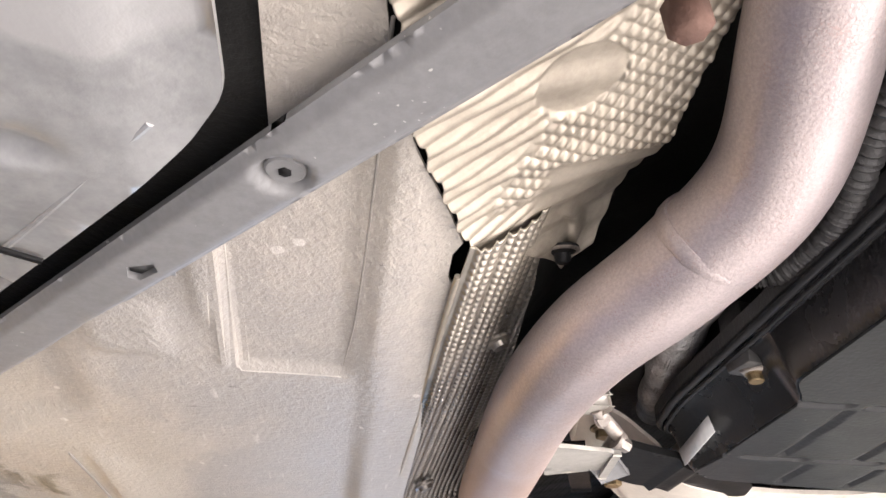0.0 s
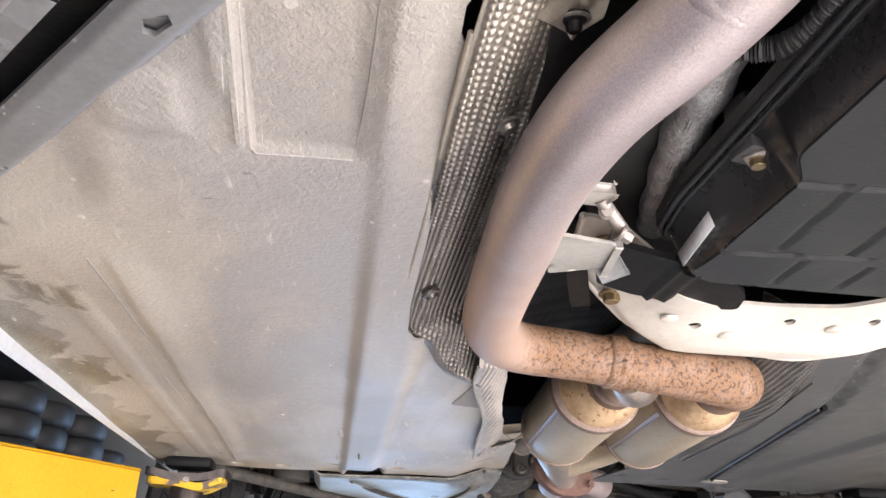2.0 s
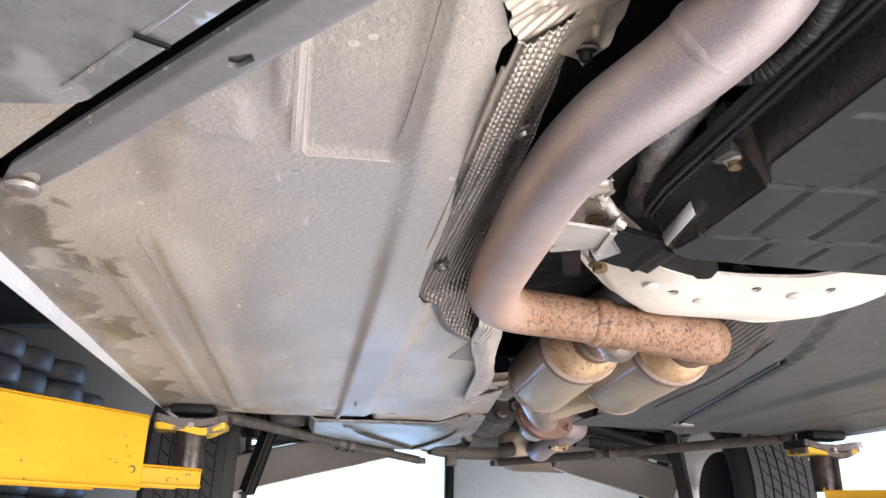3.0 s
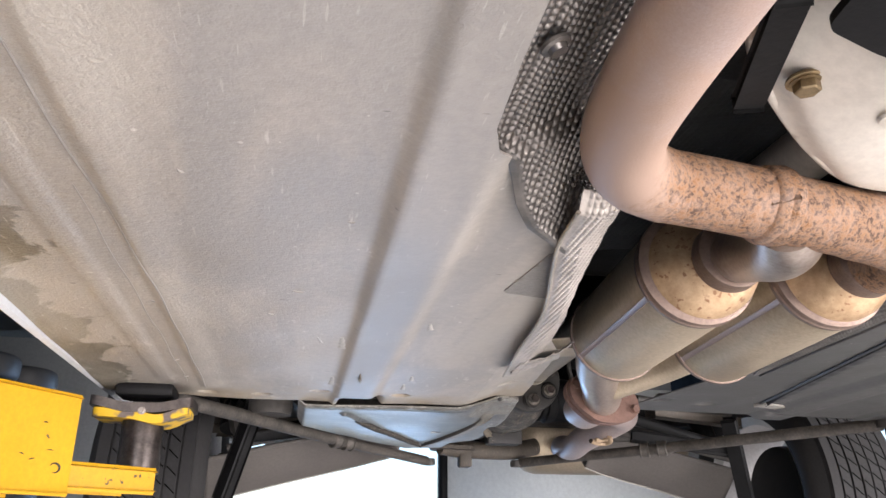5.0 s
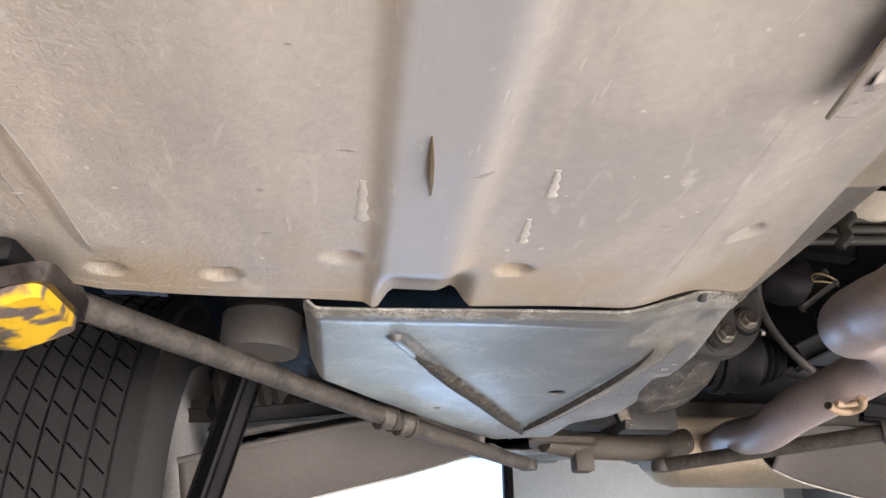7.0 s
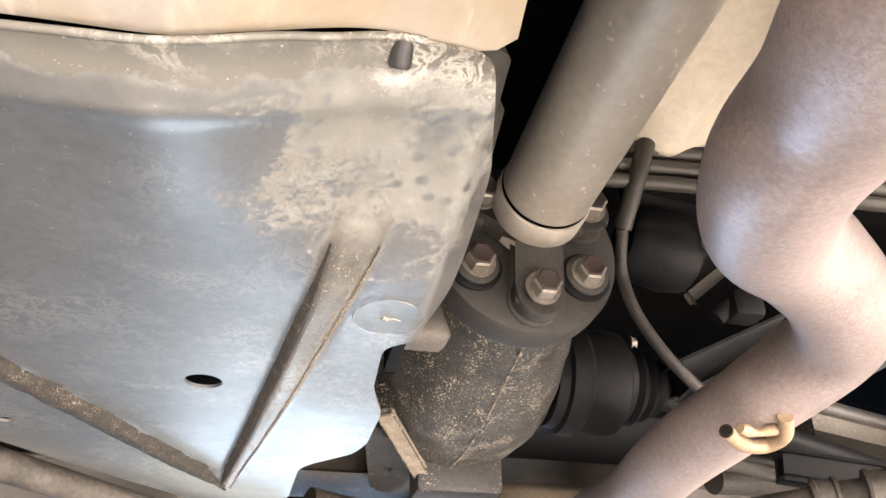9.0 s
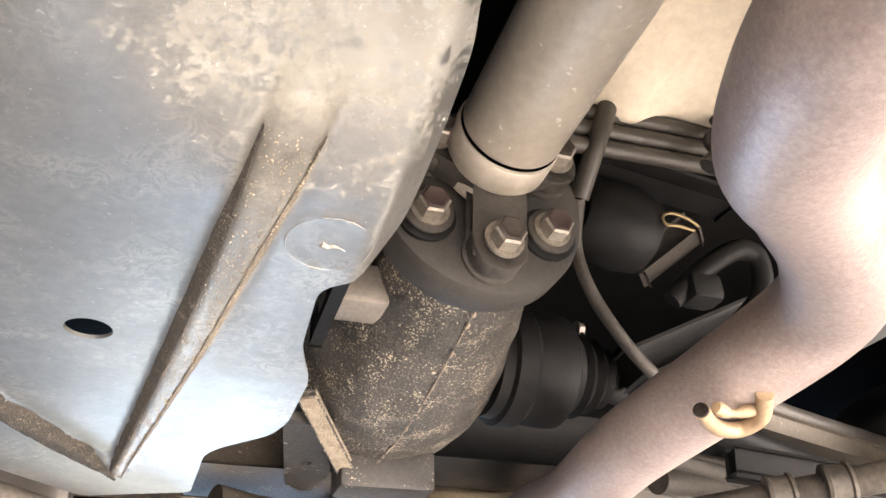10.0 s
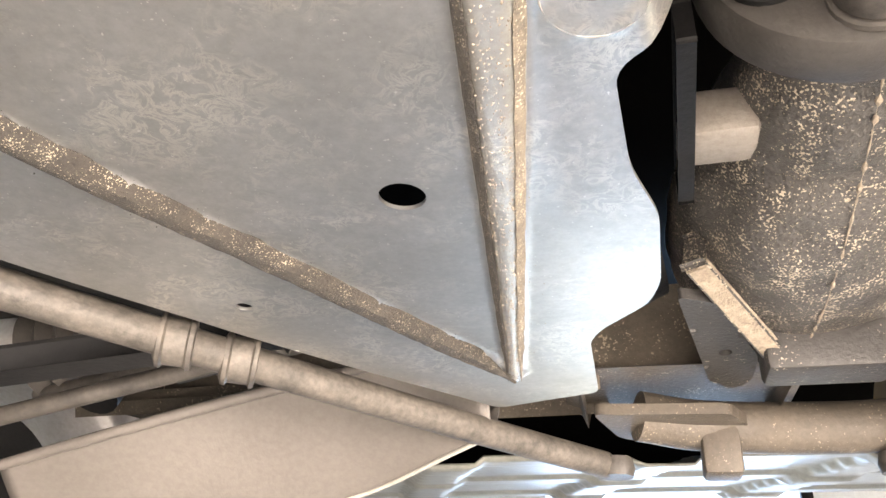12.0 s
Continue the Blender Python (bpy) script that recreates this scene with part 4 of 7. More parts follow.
for run in ((-0.4435, 1.420, -0.4405, 1.474, 0.0052), (-0.4430, 1.655, -0.4425, 1.712, 0.0050), (-0.323, 1.630, -0.319, 1.667, 0.0042), (-0.326, 1.700, -0.3235, 1.739, 0.0042), (-0.346, 1.336, -0.341, 1.362, 0.0040), (-0.474, 1.425, -0.468, 1.452, 0.0022)):
    drip(*run)


def nick(x, y, a, length):
    d = (math.cos(a) * length / 2, math.sin(a) * length / 2)
    pts = [(x - d[0], y - d[1]), (x, y + 0.0008), (x + d[0], y + d[1])]
    part("nick", tube([(px, py, float(pan_height(np.array(px), np.array(py))) - 0.0002) for px, py in pts], lambda f: 0.0003 + 0.0010 * math.sin(math.pi * f), 8, 4), M_PATCH, pan, "dark nick in the sealer")


for mark in ((-0.664, 1.5825, 0.1, 0.009), (-0.664, 1.6925, 0.0, 0.009), (-0.652, 1.30, 0.5, 0.006), (-0.50, 1.24, 0.15, 0.012), (-0.53, 1.33, 0.3, 0.007), (-0.46, 1.05, 0.1, 0.006), (-0.585, 0.98, 0.8, 0.006)):
    nick(*mark)


def pan_right_height(x, y):
    z = PANZ(y) + 0.0 * x
    z = z - 0.009 * ss(0.372, 0.392, x) * (1 - ss(0.444, 0.460, x))
    groove = np.abs(x - np.interp(y, [0.80, 0.875, 1.622, 1.743], [0.14, 0.155, 0.316, 0.340]))
    z = z + 0.008 * (1 - ss(0.004, 0.010, groove)) * ss(0.80, 0.90, y) * (1 - ss(1.70, 1.76, y))
    z = z + 0.034 * (1 - ss(0.85, 1.12, y)) * (1 - ss(0.16, 0.42, x))
    for hx, hy in ((0.235, 1.765), (0.143, 1.742), (0.40, 1.80)):
        z = z + 0.009 * (1 - ss(0.011, 0.016, np.hypot(x - hx, (y - hy) * 1.25)))
    return z - 0.003 * ss(0.608, 0.616, x) * (1 - ss(0.645, 0.655, x))


right_pan = thing("floor_panel", (0.55, 1.0, 1.76), "sealed floor panel beyond the exhaust, embossed and dusty, coloured dark for grazing light", "floor panel")
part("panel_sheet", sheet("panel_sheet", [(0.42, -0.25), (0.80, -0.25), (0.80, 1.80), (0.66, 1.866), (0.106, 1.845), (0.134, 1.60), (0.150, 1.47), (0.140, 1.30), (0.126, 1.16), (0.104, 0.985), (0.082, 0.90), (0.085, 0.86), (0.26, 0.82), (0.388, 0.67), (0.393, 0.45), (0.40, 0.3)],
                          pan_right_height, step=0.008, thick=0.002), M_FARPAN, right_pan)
seam_line = [(0.206, 1.11), (0.262, 1.37), (0.316, 1.622), (0.338, 1.735)]
part("seam_gap", tube([(x, y, float(pan_right_height(np.array(x), np.array(y))) - 0.006) for x, y in seam_line], 0.0035, 8), M_BLACKMET, right_pan, "dark open seam")
part("seam_lip", tube([(x - 0.011, y, float(pan_right_height(np.array(x - 0.011), np.array(y))) - 0.0015) for x, y in seam_line], 0.0022, 8), M_FARPAN, right_pan, "folded lip along the seam")
part("seam_clip", rod_box((0.325, 1.735, 1.7475), (0.375, 1.752, 1.7475), 0.022, 0.004, 0.0012), M_BRACKET, right_pan, "bent bright steel end of the seam")


def sill(side):
    s = side
    t = thing("sill", (s * 0.83, 0.8, 1.75), "silver painted sill along the edge of the floor", "sill", "sills of the car")
    prof = [(0.795, 1.760), (0.799, 1.746), (0.804, 1.743), (0.809, 1.746), (0.812, 1.80), (0.814, 1.92), (0.805, 1.93), (0.795, 1.80)]
    bm = bmesh.new()
    rings = [[bm.verts.new((s * x, y, z)) for x, z in prof] for y in np.linspace(-0.6, 2.0, 14)]
    for a, b in zip(rings, rings[1:]):
        for k in range(len(prof)):
            bm.faces.new((a[k], a[(k + 1) % len(prof)], b[(k + 1) % len(prof)], b[k]))
    bm.faces.new(rings[0])
    bm.faces.new(rings[-1][::-1])
    part("sill_body", bm, M_SILL, t)
    part("jack_block", block(s * 0.735 - 0.045, s * 0.735 + 0.045, 1.760, 1.830, 1.730, 1.752, 0.008), M_BLACKMET, t, "black rubber jacking block")
    return t


sill(-1)
sill(1)

tub = thing("car_shell", (0, 1.0, 2.0), "car shell with an undersealed transmission tunnel above the exhaust, rear coloured black for shade", "car body")


def tunnel_z(x, y):
    top = 2.02 - 0.02 * np.sin(y * 3)
    return 1.80 + (top - 1.80) * (1 - ss(0.20, 0.42, np.abs(x)))


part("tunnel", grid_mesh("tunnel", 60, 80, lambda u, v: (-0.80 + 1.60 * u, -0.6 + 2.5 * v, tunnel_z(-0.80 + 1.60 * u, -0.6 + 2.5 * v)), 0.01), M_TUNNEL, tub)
# floor, bulkheads and wells carry their shade in a near-black colour
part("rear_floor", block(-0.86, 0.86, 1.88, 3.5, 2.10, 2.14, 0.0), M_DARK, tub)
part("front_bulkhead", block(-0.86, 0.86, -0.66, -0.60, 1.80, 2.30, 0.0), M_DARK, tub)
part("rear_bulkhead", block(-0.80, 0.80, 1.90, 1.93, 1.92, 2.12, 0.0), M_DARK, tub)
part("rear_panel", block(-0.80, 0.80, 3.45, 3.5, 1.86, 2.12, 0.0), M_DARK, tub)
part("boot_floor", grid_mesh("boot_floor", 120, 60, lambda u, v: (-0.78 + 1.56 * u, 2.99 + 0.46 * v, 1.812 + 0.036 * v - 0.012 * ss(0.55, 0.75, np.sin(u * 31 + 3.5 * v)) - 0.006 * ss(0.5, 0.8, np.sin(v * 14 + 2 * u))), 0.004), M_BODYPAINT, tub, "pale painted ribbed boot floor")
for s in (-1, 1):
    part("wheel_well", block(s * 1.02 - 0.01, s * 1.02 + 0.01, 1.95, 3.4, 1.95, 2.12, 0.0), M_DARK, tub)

# ---- front left: undertray and diagonal brace ----
tray = thing("undertray", (-0.62, 0.3, 1.765), "grey scuffed front undertray with pale dust blotches", "undertray")
TRAY = rounded([(-0.80, -0.25), (-0.486, -0.25), (-0.490, 0.318), (-0.505, 0.345), (-0.572, 0.426), (-0.640, 0.508), (-0.652, 0.514), (-0.690, 0.520), (-0.80, 0.53)], 0.008)
part("tray_sheet", sheet("tray_sheet", TRAY, lambda x, y: 1.758 + 0.004 * ss(-0.53, -0.50, x) + 0.003 * np.sin(x * 12) * np.sin(y * 9) + 0.006 * (1 - ss(0.4, 1.0, np.hypot((x + 0.628) / 0.030, (y - 0.352 - 0.4 * (x + 0.628)) / 0.008))) + 0.006 * (1 - ss(0.4, 1.0, np.hypot((x + 0.572) / 0.028, (y - 0.353) / 0.008))), step=0.007, thick=0.003), M_TRAY, tray)
part("edge_fold", tube([(-0.516, 0.334, 1.7600), (-0.545, 0.369, 1.7596), (-0.582, 0.414, 1.7590), (-0.648, 0.492, 1.7590)], 0.0015, 8, 6), M_TRAY, tray, "folded line along the tray's edge")
part("edge_clip", rod_box((-0.579, 0.432, 1.7566), (-0.595, 0.424, 1.7566), 0.003, 0.0012, 0.0003), M_BLACKMET, tray, "dark slot in the turned edge")
part("rubber_buffer", block(-0.745, -0.715, 0.50, 0.545, 1.735, 1.760, 0.006), M_RUBBER, tray)

brace = thing("cross_brace", (-0.55, 0.42, 1.766), "dark grey painted steel cross brace bolted under the floor", "brace")
BRACE_A, BRACE_B = Vector((-0.2506, 0.1084)), Vector((-0.7384, 0.6862))
bd = (BRACE_B - BRACE_A).normalized()
bnorm = Vector((-bd.y, bd.x))


def brace_point(s, w):
    p = BRACE_A + bd * s + bnorm * w
    return (p.x, p.y)


BL = (BRACE_B - BRACE_A).length
BW = 0.0174
bolt_s = (Vector((-0.475, 0.374)) - BRACE_A).dot(bd)
slot_s = (Vector((-0.5515, 0.458)) - BRACE_A).dot(bd)


def brace_z(x, y):
    s = (x - BRACE_A.x) * bd.x + (y - BRACE_A.y) * bd.y
    w = (x - BRACE_A.x) * bnorm.x + (y - BRACE_A.y) * bnorm.y
    z = 1.7725 + 0.005 * ss(BW * 0.62, BW, np.abs(w))
    z = z + 0.007 * (1 - ss(0.0085, 0.0120, np.hypot(s - bolt_s, w)))
    end = ss(BL - 0.07, BL - 0.02, s)
    return z + 0.004 * end * (1 - ss(0.0, 0.02, np.abs(w)))


brace_outline = rounded([brace_point(0, -BW), brace_point(BL - 0.03, -BW), brace_point(BL + 0.012, -BW * 0.5), brace_point(BL + 0.012, BW * 0.5), brace_point(BL - 0.03, BW), brace_point(0, BW)], 0.012)
slot = [brace_point(slot_s + a, b) for a, b in ((-0.011, -0.002), (-0.006, -0.0075), (0.009, -0.0065), (0.011, -0.001), (0.002, 0.0045))]
holes = [slot, circle(*brace_point(BL - 0.085, -0.010), 0.0025, 10)]
part("brace_bar", sheet("brace_bar", brace_outline, brace_z, holes, step=0.003, thick=0.004), M_BRACE, brace)
bp = brace_point(bolt_s, 0)
part("dished_bolt", lathe([(0, 0.0085), (0.002, 0.0085), (0.003, 0.0075)], (bp[0], bp[1], 1.7785), (0, 0, -1), 24), M_BRACE, brace, "painted domed bolt head")
part("bolt_socket", lathe([(0, 0.003), (0.0006, 0.0028)], (bp[0], bp[1], 1.7754), (0, 0, -1), 6), M_BLACKMET, brace)
sb = brace_point(slot_s, -0.001)
part("slot_backing", block(sb[0] - 0.014, sb[0] + 0.014, sb[1] - 0.014, sb[1] + 0.014, 1.7785, 1.7800, 0.0005), M_BRACE, brace, "inner face seen through the slot")
ep = brace_point(BL - 0.012, 0)
part("end_bolt", lathe([(0, 0.014), (0.004, 0.013), (0.006, 0.010)], (ep[0], ep[1], 1.7705), (0, 0, -1), 24), M_BOLTGREY, brace)


# ---- heat shields along the tunnel ----
def waffle(a, b, pitch, depth):
    return depth * (np.abs(np.sin(math.pi * a / pitch)) * np.abs(np.sin(math.pi * b / pitch))) ** 0.7


def long_shield(u, v):
    y = 0.425 + 0.627 * v
    left = np.interp(y, [0.42, 0.52, 0.66, 0.80, 0.87, 0.895, 0.915, 0.970, 1.004, 1.052], [-0.392, -0.396, -0.396, -0.397, -0.393, -0.386, -0.366, -0.345, -0.326, -0.280])
    right = np.interp(y, [0.42, 0.52, 0.62, 0.78, 0.90, 1.06], [-0.352, -0.338, -0.332, -0.312, -0.285, -0.245])
    x = left + u * (right - left)
    w = x - left
    z = PANZ(y) + 0.012 * (1 - ss(0.38, 0.62, y)) - 0.0035 + 0.010 * ss(0.005, 0.020, w) + np.interp(y, [0.45, 0.6, 0.85], [0.95, 0.80, 0.55]) * np.maximum(w - 0.014, 0) * ss(0.005, 0.05, w)
    z = np.where(y > 0.93, z - 0.010 * ss(0.93, 1.0, y), z)
    return x, y, z - waffle(x + 0.02 * y, y, 0.0058, 0.0029) * ss(0.0, 0.004, w - np.interp(y, [0.62, 0.74], [0.002, 0.007]))


shield = thing("heat_shield", (-0.36, 0.75, 1.80), "dark dimpled foil heat shield along the transmission tunnel", "heat shield")
part("shield_foil", grid_mesh("shield_foil", 140, 640, long_shield, 0.0012), M_LITSHIELD, shield)
part("edge_bead", tube([(-0.3945, 0.45, 1.7795), (-0.3955, 0.52, 1.7735), (-0.3955, 0.66, 1.7655), (-0.3965, 0.80, 1.7625), (-0.3925, 0.87, 1.7610), (-0.3855, 0.895, 1.7605)], 0.0016, 10), M_SHIELD, shield, "bright folded foil edge")
for bx, by, bz, bm_ in ((-0.354, 0.556, 1.798, M_LITSHIELD), (-0.372, 0.796, 1.770, M_DARKSHIELD)):
    part("clip", lathe([(0, 0.009), (0.002, 0.009), (0.003, 0.006), (0.006, 0.005)], (bx, by, bz), (0.5, 0, -1), 18), bm_, shield, "round retaining clip")


def front_shield(u, v):
    y = 0.17 + (0.282 + 0.036 * ss(0.10, 0.75, u)) * v
    left = np.interp(y, [0.17, 0.30, 0.356, 0.392, 0.436, 0.46, 0.51], [-0.457, -0.437, -0.424, -0.408, -0.389, -0.381, -0.362])
    left = left + 0.0016 * np.sin(y * 300)
    right = np.interp(y, [0.17, 0.30, 0.36, 0.44, 0.49, 0.53], [-0.30, -0.302, -0.304, -0.306, -0.311, -0.316])
    x = left + u * (right - left)
    w = x - left
    z = 1.783 + (0.42 + 0.42 * ss(0.38, 0.46, y)) * w
    flat1 = 1 - ss(0.0175, 0.0195, np.hypot(x + 0.362, (y - 0.339) * 1.0))
    flat2 = ss(0.384, 0.392, y - 0.10 * (x + 0.36)) * ss(-0.368, -0.358, x)
    smooth = np.maximum(flat1, flat2)
    bend = y * 0.80 + x * 0.45 + 1.5 * np.maximum(0, x + 0.40) ** 2
    ribs = 0.0019 * np.abs(np.sin(math.pi * bend / 0.0070))
    waf = waffle(x + y * 0.5, y - x * 0.5, 0.0068, 0.0023)
    blend = ss(-0.378, -0.362, x + 0.35 * (y - 0.36)) * (1 - ss(0.40, 0.42, y))
    fold = 0.004 * (1 - ss(0.0, 0.006, np.abs(x + 0.347 - 0.02 * np.sin((y - 0.43) * 40)))) * ss(0.43, 0.45, y)
    return x, y, z - (ribs * (1 - blend) + waf * blend) * (1 - smooth) - fold


fshield = thing("heat_shield", (-0.37, 0.33, 1.80), "pale dusty waffle-pressed heat shield with a torn wavy edge", "heat shield")
part("shield_foil", grid_mesh("shield_foil", 190, 400, front_shield, 0.0012), M_SHIELD, fshield)
clip = part("clip", lathe([(0, 0.0095), (0.002, 0.0095), (0.003, 0.007), (0.004, 0.0048), (0.008, 0.0044), (0.0095, 0.003)], (-0.3335, 0.474, 1.8180), (0.1, 0.25, -1), 18), M_BLACKMET, fshield, "dark push clip")
part("washer_rim", lathe([(0.0015, 0.0098), (0.0022, 0.0100), (0.0028, 0.0088)], (-0.3335, 0.474, 1.8180), (0.1, 0.25, -1), 24), M_BOLTGREY, clip)


def rear_shield(u, v):
    y = 0.955 + 0.585 * v
    left = np.interp(y, [0.955, 1.03, 1.09, 1.17, 1.25, 1.40, 1.54], [-0.297, -0.291, -0.277, -0.256, -0.239, -0.222, -0.203])
    width = np.interp(y, [0.955, 1.04, 1.15, 1.22, 1.32, 1.44, 1.54], [0.034, 0.040, 0.029, 0.028, 0.036, 0.046, 0.016])
    x = left + u * width
    w = u * width
    z = PANZ(y) - 0.013 + 0.6 * np.maximum(w - 0.020, 0) + 0.012 * (1 - ss(0.0, 0.02, y - 0.955))
    pat = ss(0.004, 0.010, w) * (1 - 0.7 * ss(1.34, 1.42, y)) * (1 - ss(1.44, 1.48, y))
    return x, y, z - waffle(x, y, 0.0052, 0.0021) * pat


rshield = thing("heat_shield", (-0.24, 1.25, 1.75), "pale dimpled foil heat shield beside the silencers", "heat shield")
part("shield_foil", grid_mesh("shield_foil", 64, 600, rear_shield, 0.0012), M_GREYSHIELD, rshield)


def crumple(u, v):
    x = -0.200 + 0.060 * u
    y = 1.530 - 0.075 * v - 0.05 * u
    folds = np.array([noise.noise(Vector((a * 60, c * 60, 3.0))) + 0.5 * noise.noise(Vector((a * 170, c * 170, 9.0))) for a, c in zip(x, y)])
    return x, y, 1.742 + 0.022 * u * u + 0.0045 * folds


part("crumpled_tab", grid_mesh("crumpled_tab", 40, 34, crumple, 0.0010), M_GREYSHIELD, rshield, "crumpled foil corner")
part("rolled_edge", tube([(-0.296, 0.970, 1.752), (-0.291, 1.03, 1.7495), (-0.277, 1.09, 1.748), (-0.256, 1.17, 1.7468), (-0.239, 1.25, 1.7455), (-0.222, 1.40, 1.743), (-0.203, 1.54, 1.7405)], 0.0018, 8), M_SHIELD, rshield, "folded foil edge")


def inner_shield(u, v):
    x = -0.30 + 0.62 * u
    y = 0.80 + 0.68 * v
    z = 1.835 + 0.075 * np.sin(math.pi * u) + 0.02 * v
    return x, y, z - waffle(x, y, 0.008, 0.0028)


ishield = thing("heat_shield", (0.0, 1.2, 1.88), "dimpled foil heat shield above the silencers, coloured dark for shade", "heat shield")
part("shield_foil", grid_mesh("shield_foil", 200, 160, inner_shield, 0.0012), M_SHADEFOIL, ishield)


part("edge_bead", tube([(-0.298, 0.80, 1.836), (-0.298, 1.10, 1.845), (-0.298, 1.478, 1.855)], 0.0025, 8), M_SHADEFOIL, ishield, "rolled foil edge")


def far_shield(u, v):
    y = 0.862 + 0.608 * v
    right = np.interp(y, [0.86, 0.90, 0.985, 1.16, 1.30, 1.44, 1.47], [0.075, 0.090, 0.112, 0.134, 0.147, 0.159, 0.161])
    width = np.interp(y, [0.86, 1.0, 1.2, 1.40, 1.47], [0.085, 0.07, 0.045, 0.030, 0.010])
    x = right - u * width
    w = u * width
    z = PANZ(y) - 0.011 + 0.036 * (1 - ss(0.86, 1.12, y)) + 0.5 * np.maximum(w - 0.016, 0)
    return x, y, z - waffle(x, y, 0.0056, 0.0026) * ss(0.003, 0.007, w)


rgt = thing("heat_shield", (0.14, 1.2, 1.75), "dusty dimpled foil heat shield on the far side of the silencers, coloured darker for weaker light", "heat shield")
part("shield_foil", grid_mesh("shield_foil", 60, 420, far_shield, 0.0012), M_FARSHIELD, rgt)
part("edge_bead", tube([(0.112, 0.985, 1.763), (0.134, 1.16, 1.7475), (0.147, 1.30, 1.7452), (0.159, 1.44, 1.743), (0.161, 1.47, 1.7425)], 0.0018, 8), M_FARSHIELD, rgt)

# ---- the exhaust ----
ex = thing("exhaust_system", (-0.1, 1.2, 1.76), "heat-tinted steel exhaust with two silencers and rusty cross pipe", "exhaust")
PR = 0.0277
part("front_pipe", tube([(-0.315, 0.104, 1.889), (-0.298, 0.214, 1.857), (-0.279, 0.304, 1.826), (-0.266, 0.375, 1.803), (-0.285, 0.433, 1.787), (-0.313, 0.497, 1.776), (-0.323, 0.575, 1.771), (-0.3205, 0.676, 1.766), (-0.313, 0.799, 1.763),
                          (-0.299, 0.877, 1.765), (-0.272, 0.925, 1.767), (-0.234, 0.9495, 1.769)], PR, 44, 10), M_CROSSRUST, ex, "lilac-grey heat-tinted pipe")
part("cross_pipe", tube([(-0.240, 0.9470, 1.769), (-0.187, 0.953, 1.767), (-0.108, 0.958, 1.760), (-0.040, 0.972, 1.759), (0.006, 0.987, 1.760), (0.034, 1.022, 1.763), (0.044, 1.060, 1.769), (0.046, 1.098, 1.776)],
                         lambda f: 0.0276 + 0.0018 * float(ss(0.34, 0.38, f)) + 0.003 * float(ss(0.40, 0.52, f)) * (1 - float(ss(0.62, 0.74, f))), 44, 10), M_CROSSRUST, ex, "orange rusted cross pipe")
weld = lathe([(-0.012, 0.0278), (-0.010, 0.0300), (-0.004, 0.0312), (-0.001, 0.0300), (0.003, 0.0316), (0.009, 0.0308), (0.012, 0.0282)], (-0.146, 0.9555, 1.764), (1, 0.06, -0.06), 44)
for v in weld.verts:
    v.co += (v.co - Vector((-0.146, 0.9555, 1.764))).normalized() * 0.0011 * noise.noise(v.co * 95)
part("weld_ring", weld, M_CROSSRUST, ex, "uneven welded joint ring")
part("weld_tab", rod_box((-0.160, 0.936, 1.752), (-0.140, 0.930, 1.756), 0.012, 0.004, 0.0015, up=(0, -0.6, -1)), M_CROSSRUST, ex, "folded lip of the joint ring")
seam = lathe([(-0.004, 0.0273), (-0.001, 0.02815), (0.002, 0.0282), (0.005, 0.0273)], (-0.2790, 0.415, 1.7920), (-0.33, 1, -0.27), 48)
for v in seam.verts:
    v.co.y += 0.004 * noise.noise(v.co * 60)
part("seam_weld", seam, M_FRONTPIPE, ex, "uneven welded pipe seam")
part("branch_pipe", tube([(-0.126, 0.966, 1.756), (-0.108, 0.992, 1.754), (-0.094, 1.028, 1.760), (-0.0885, 1.066, 1.771), (-0.088, 1.108, 1.779)], lambda f: 0.0255 + 0.004 * math.sin(f * 3), 36, 8), M_BROWNPIPE, ex, "brown heat-tinted branch pipe")


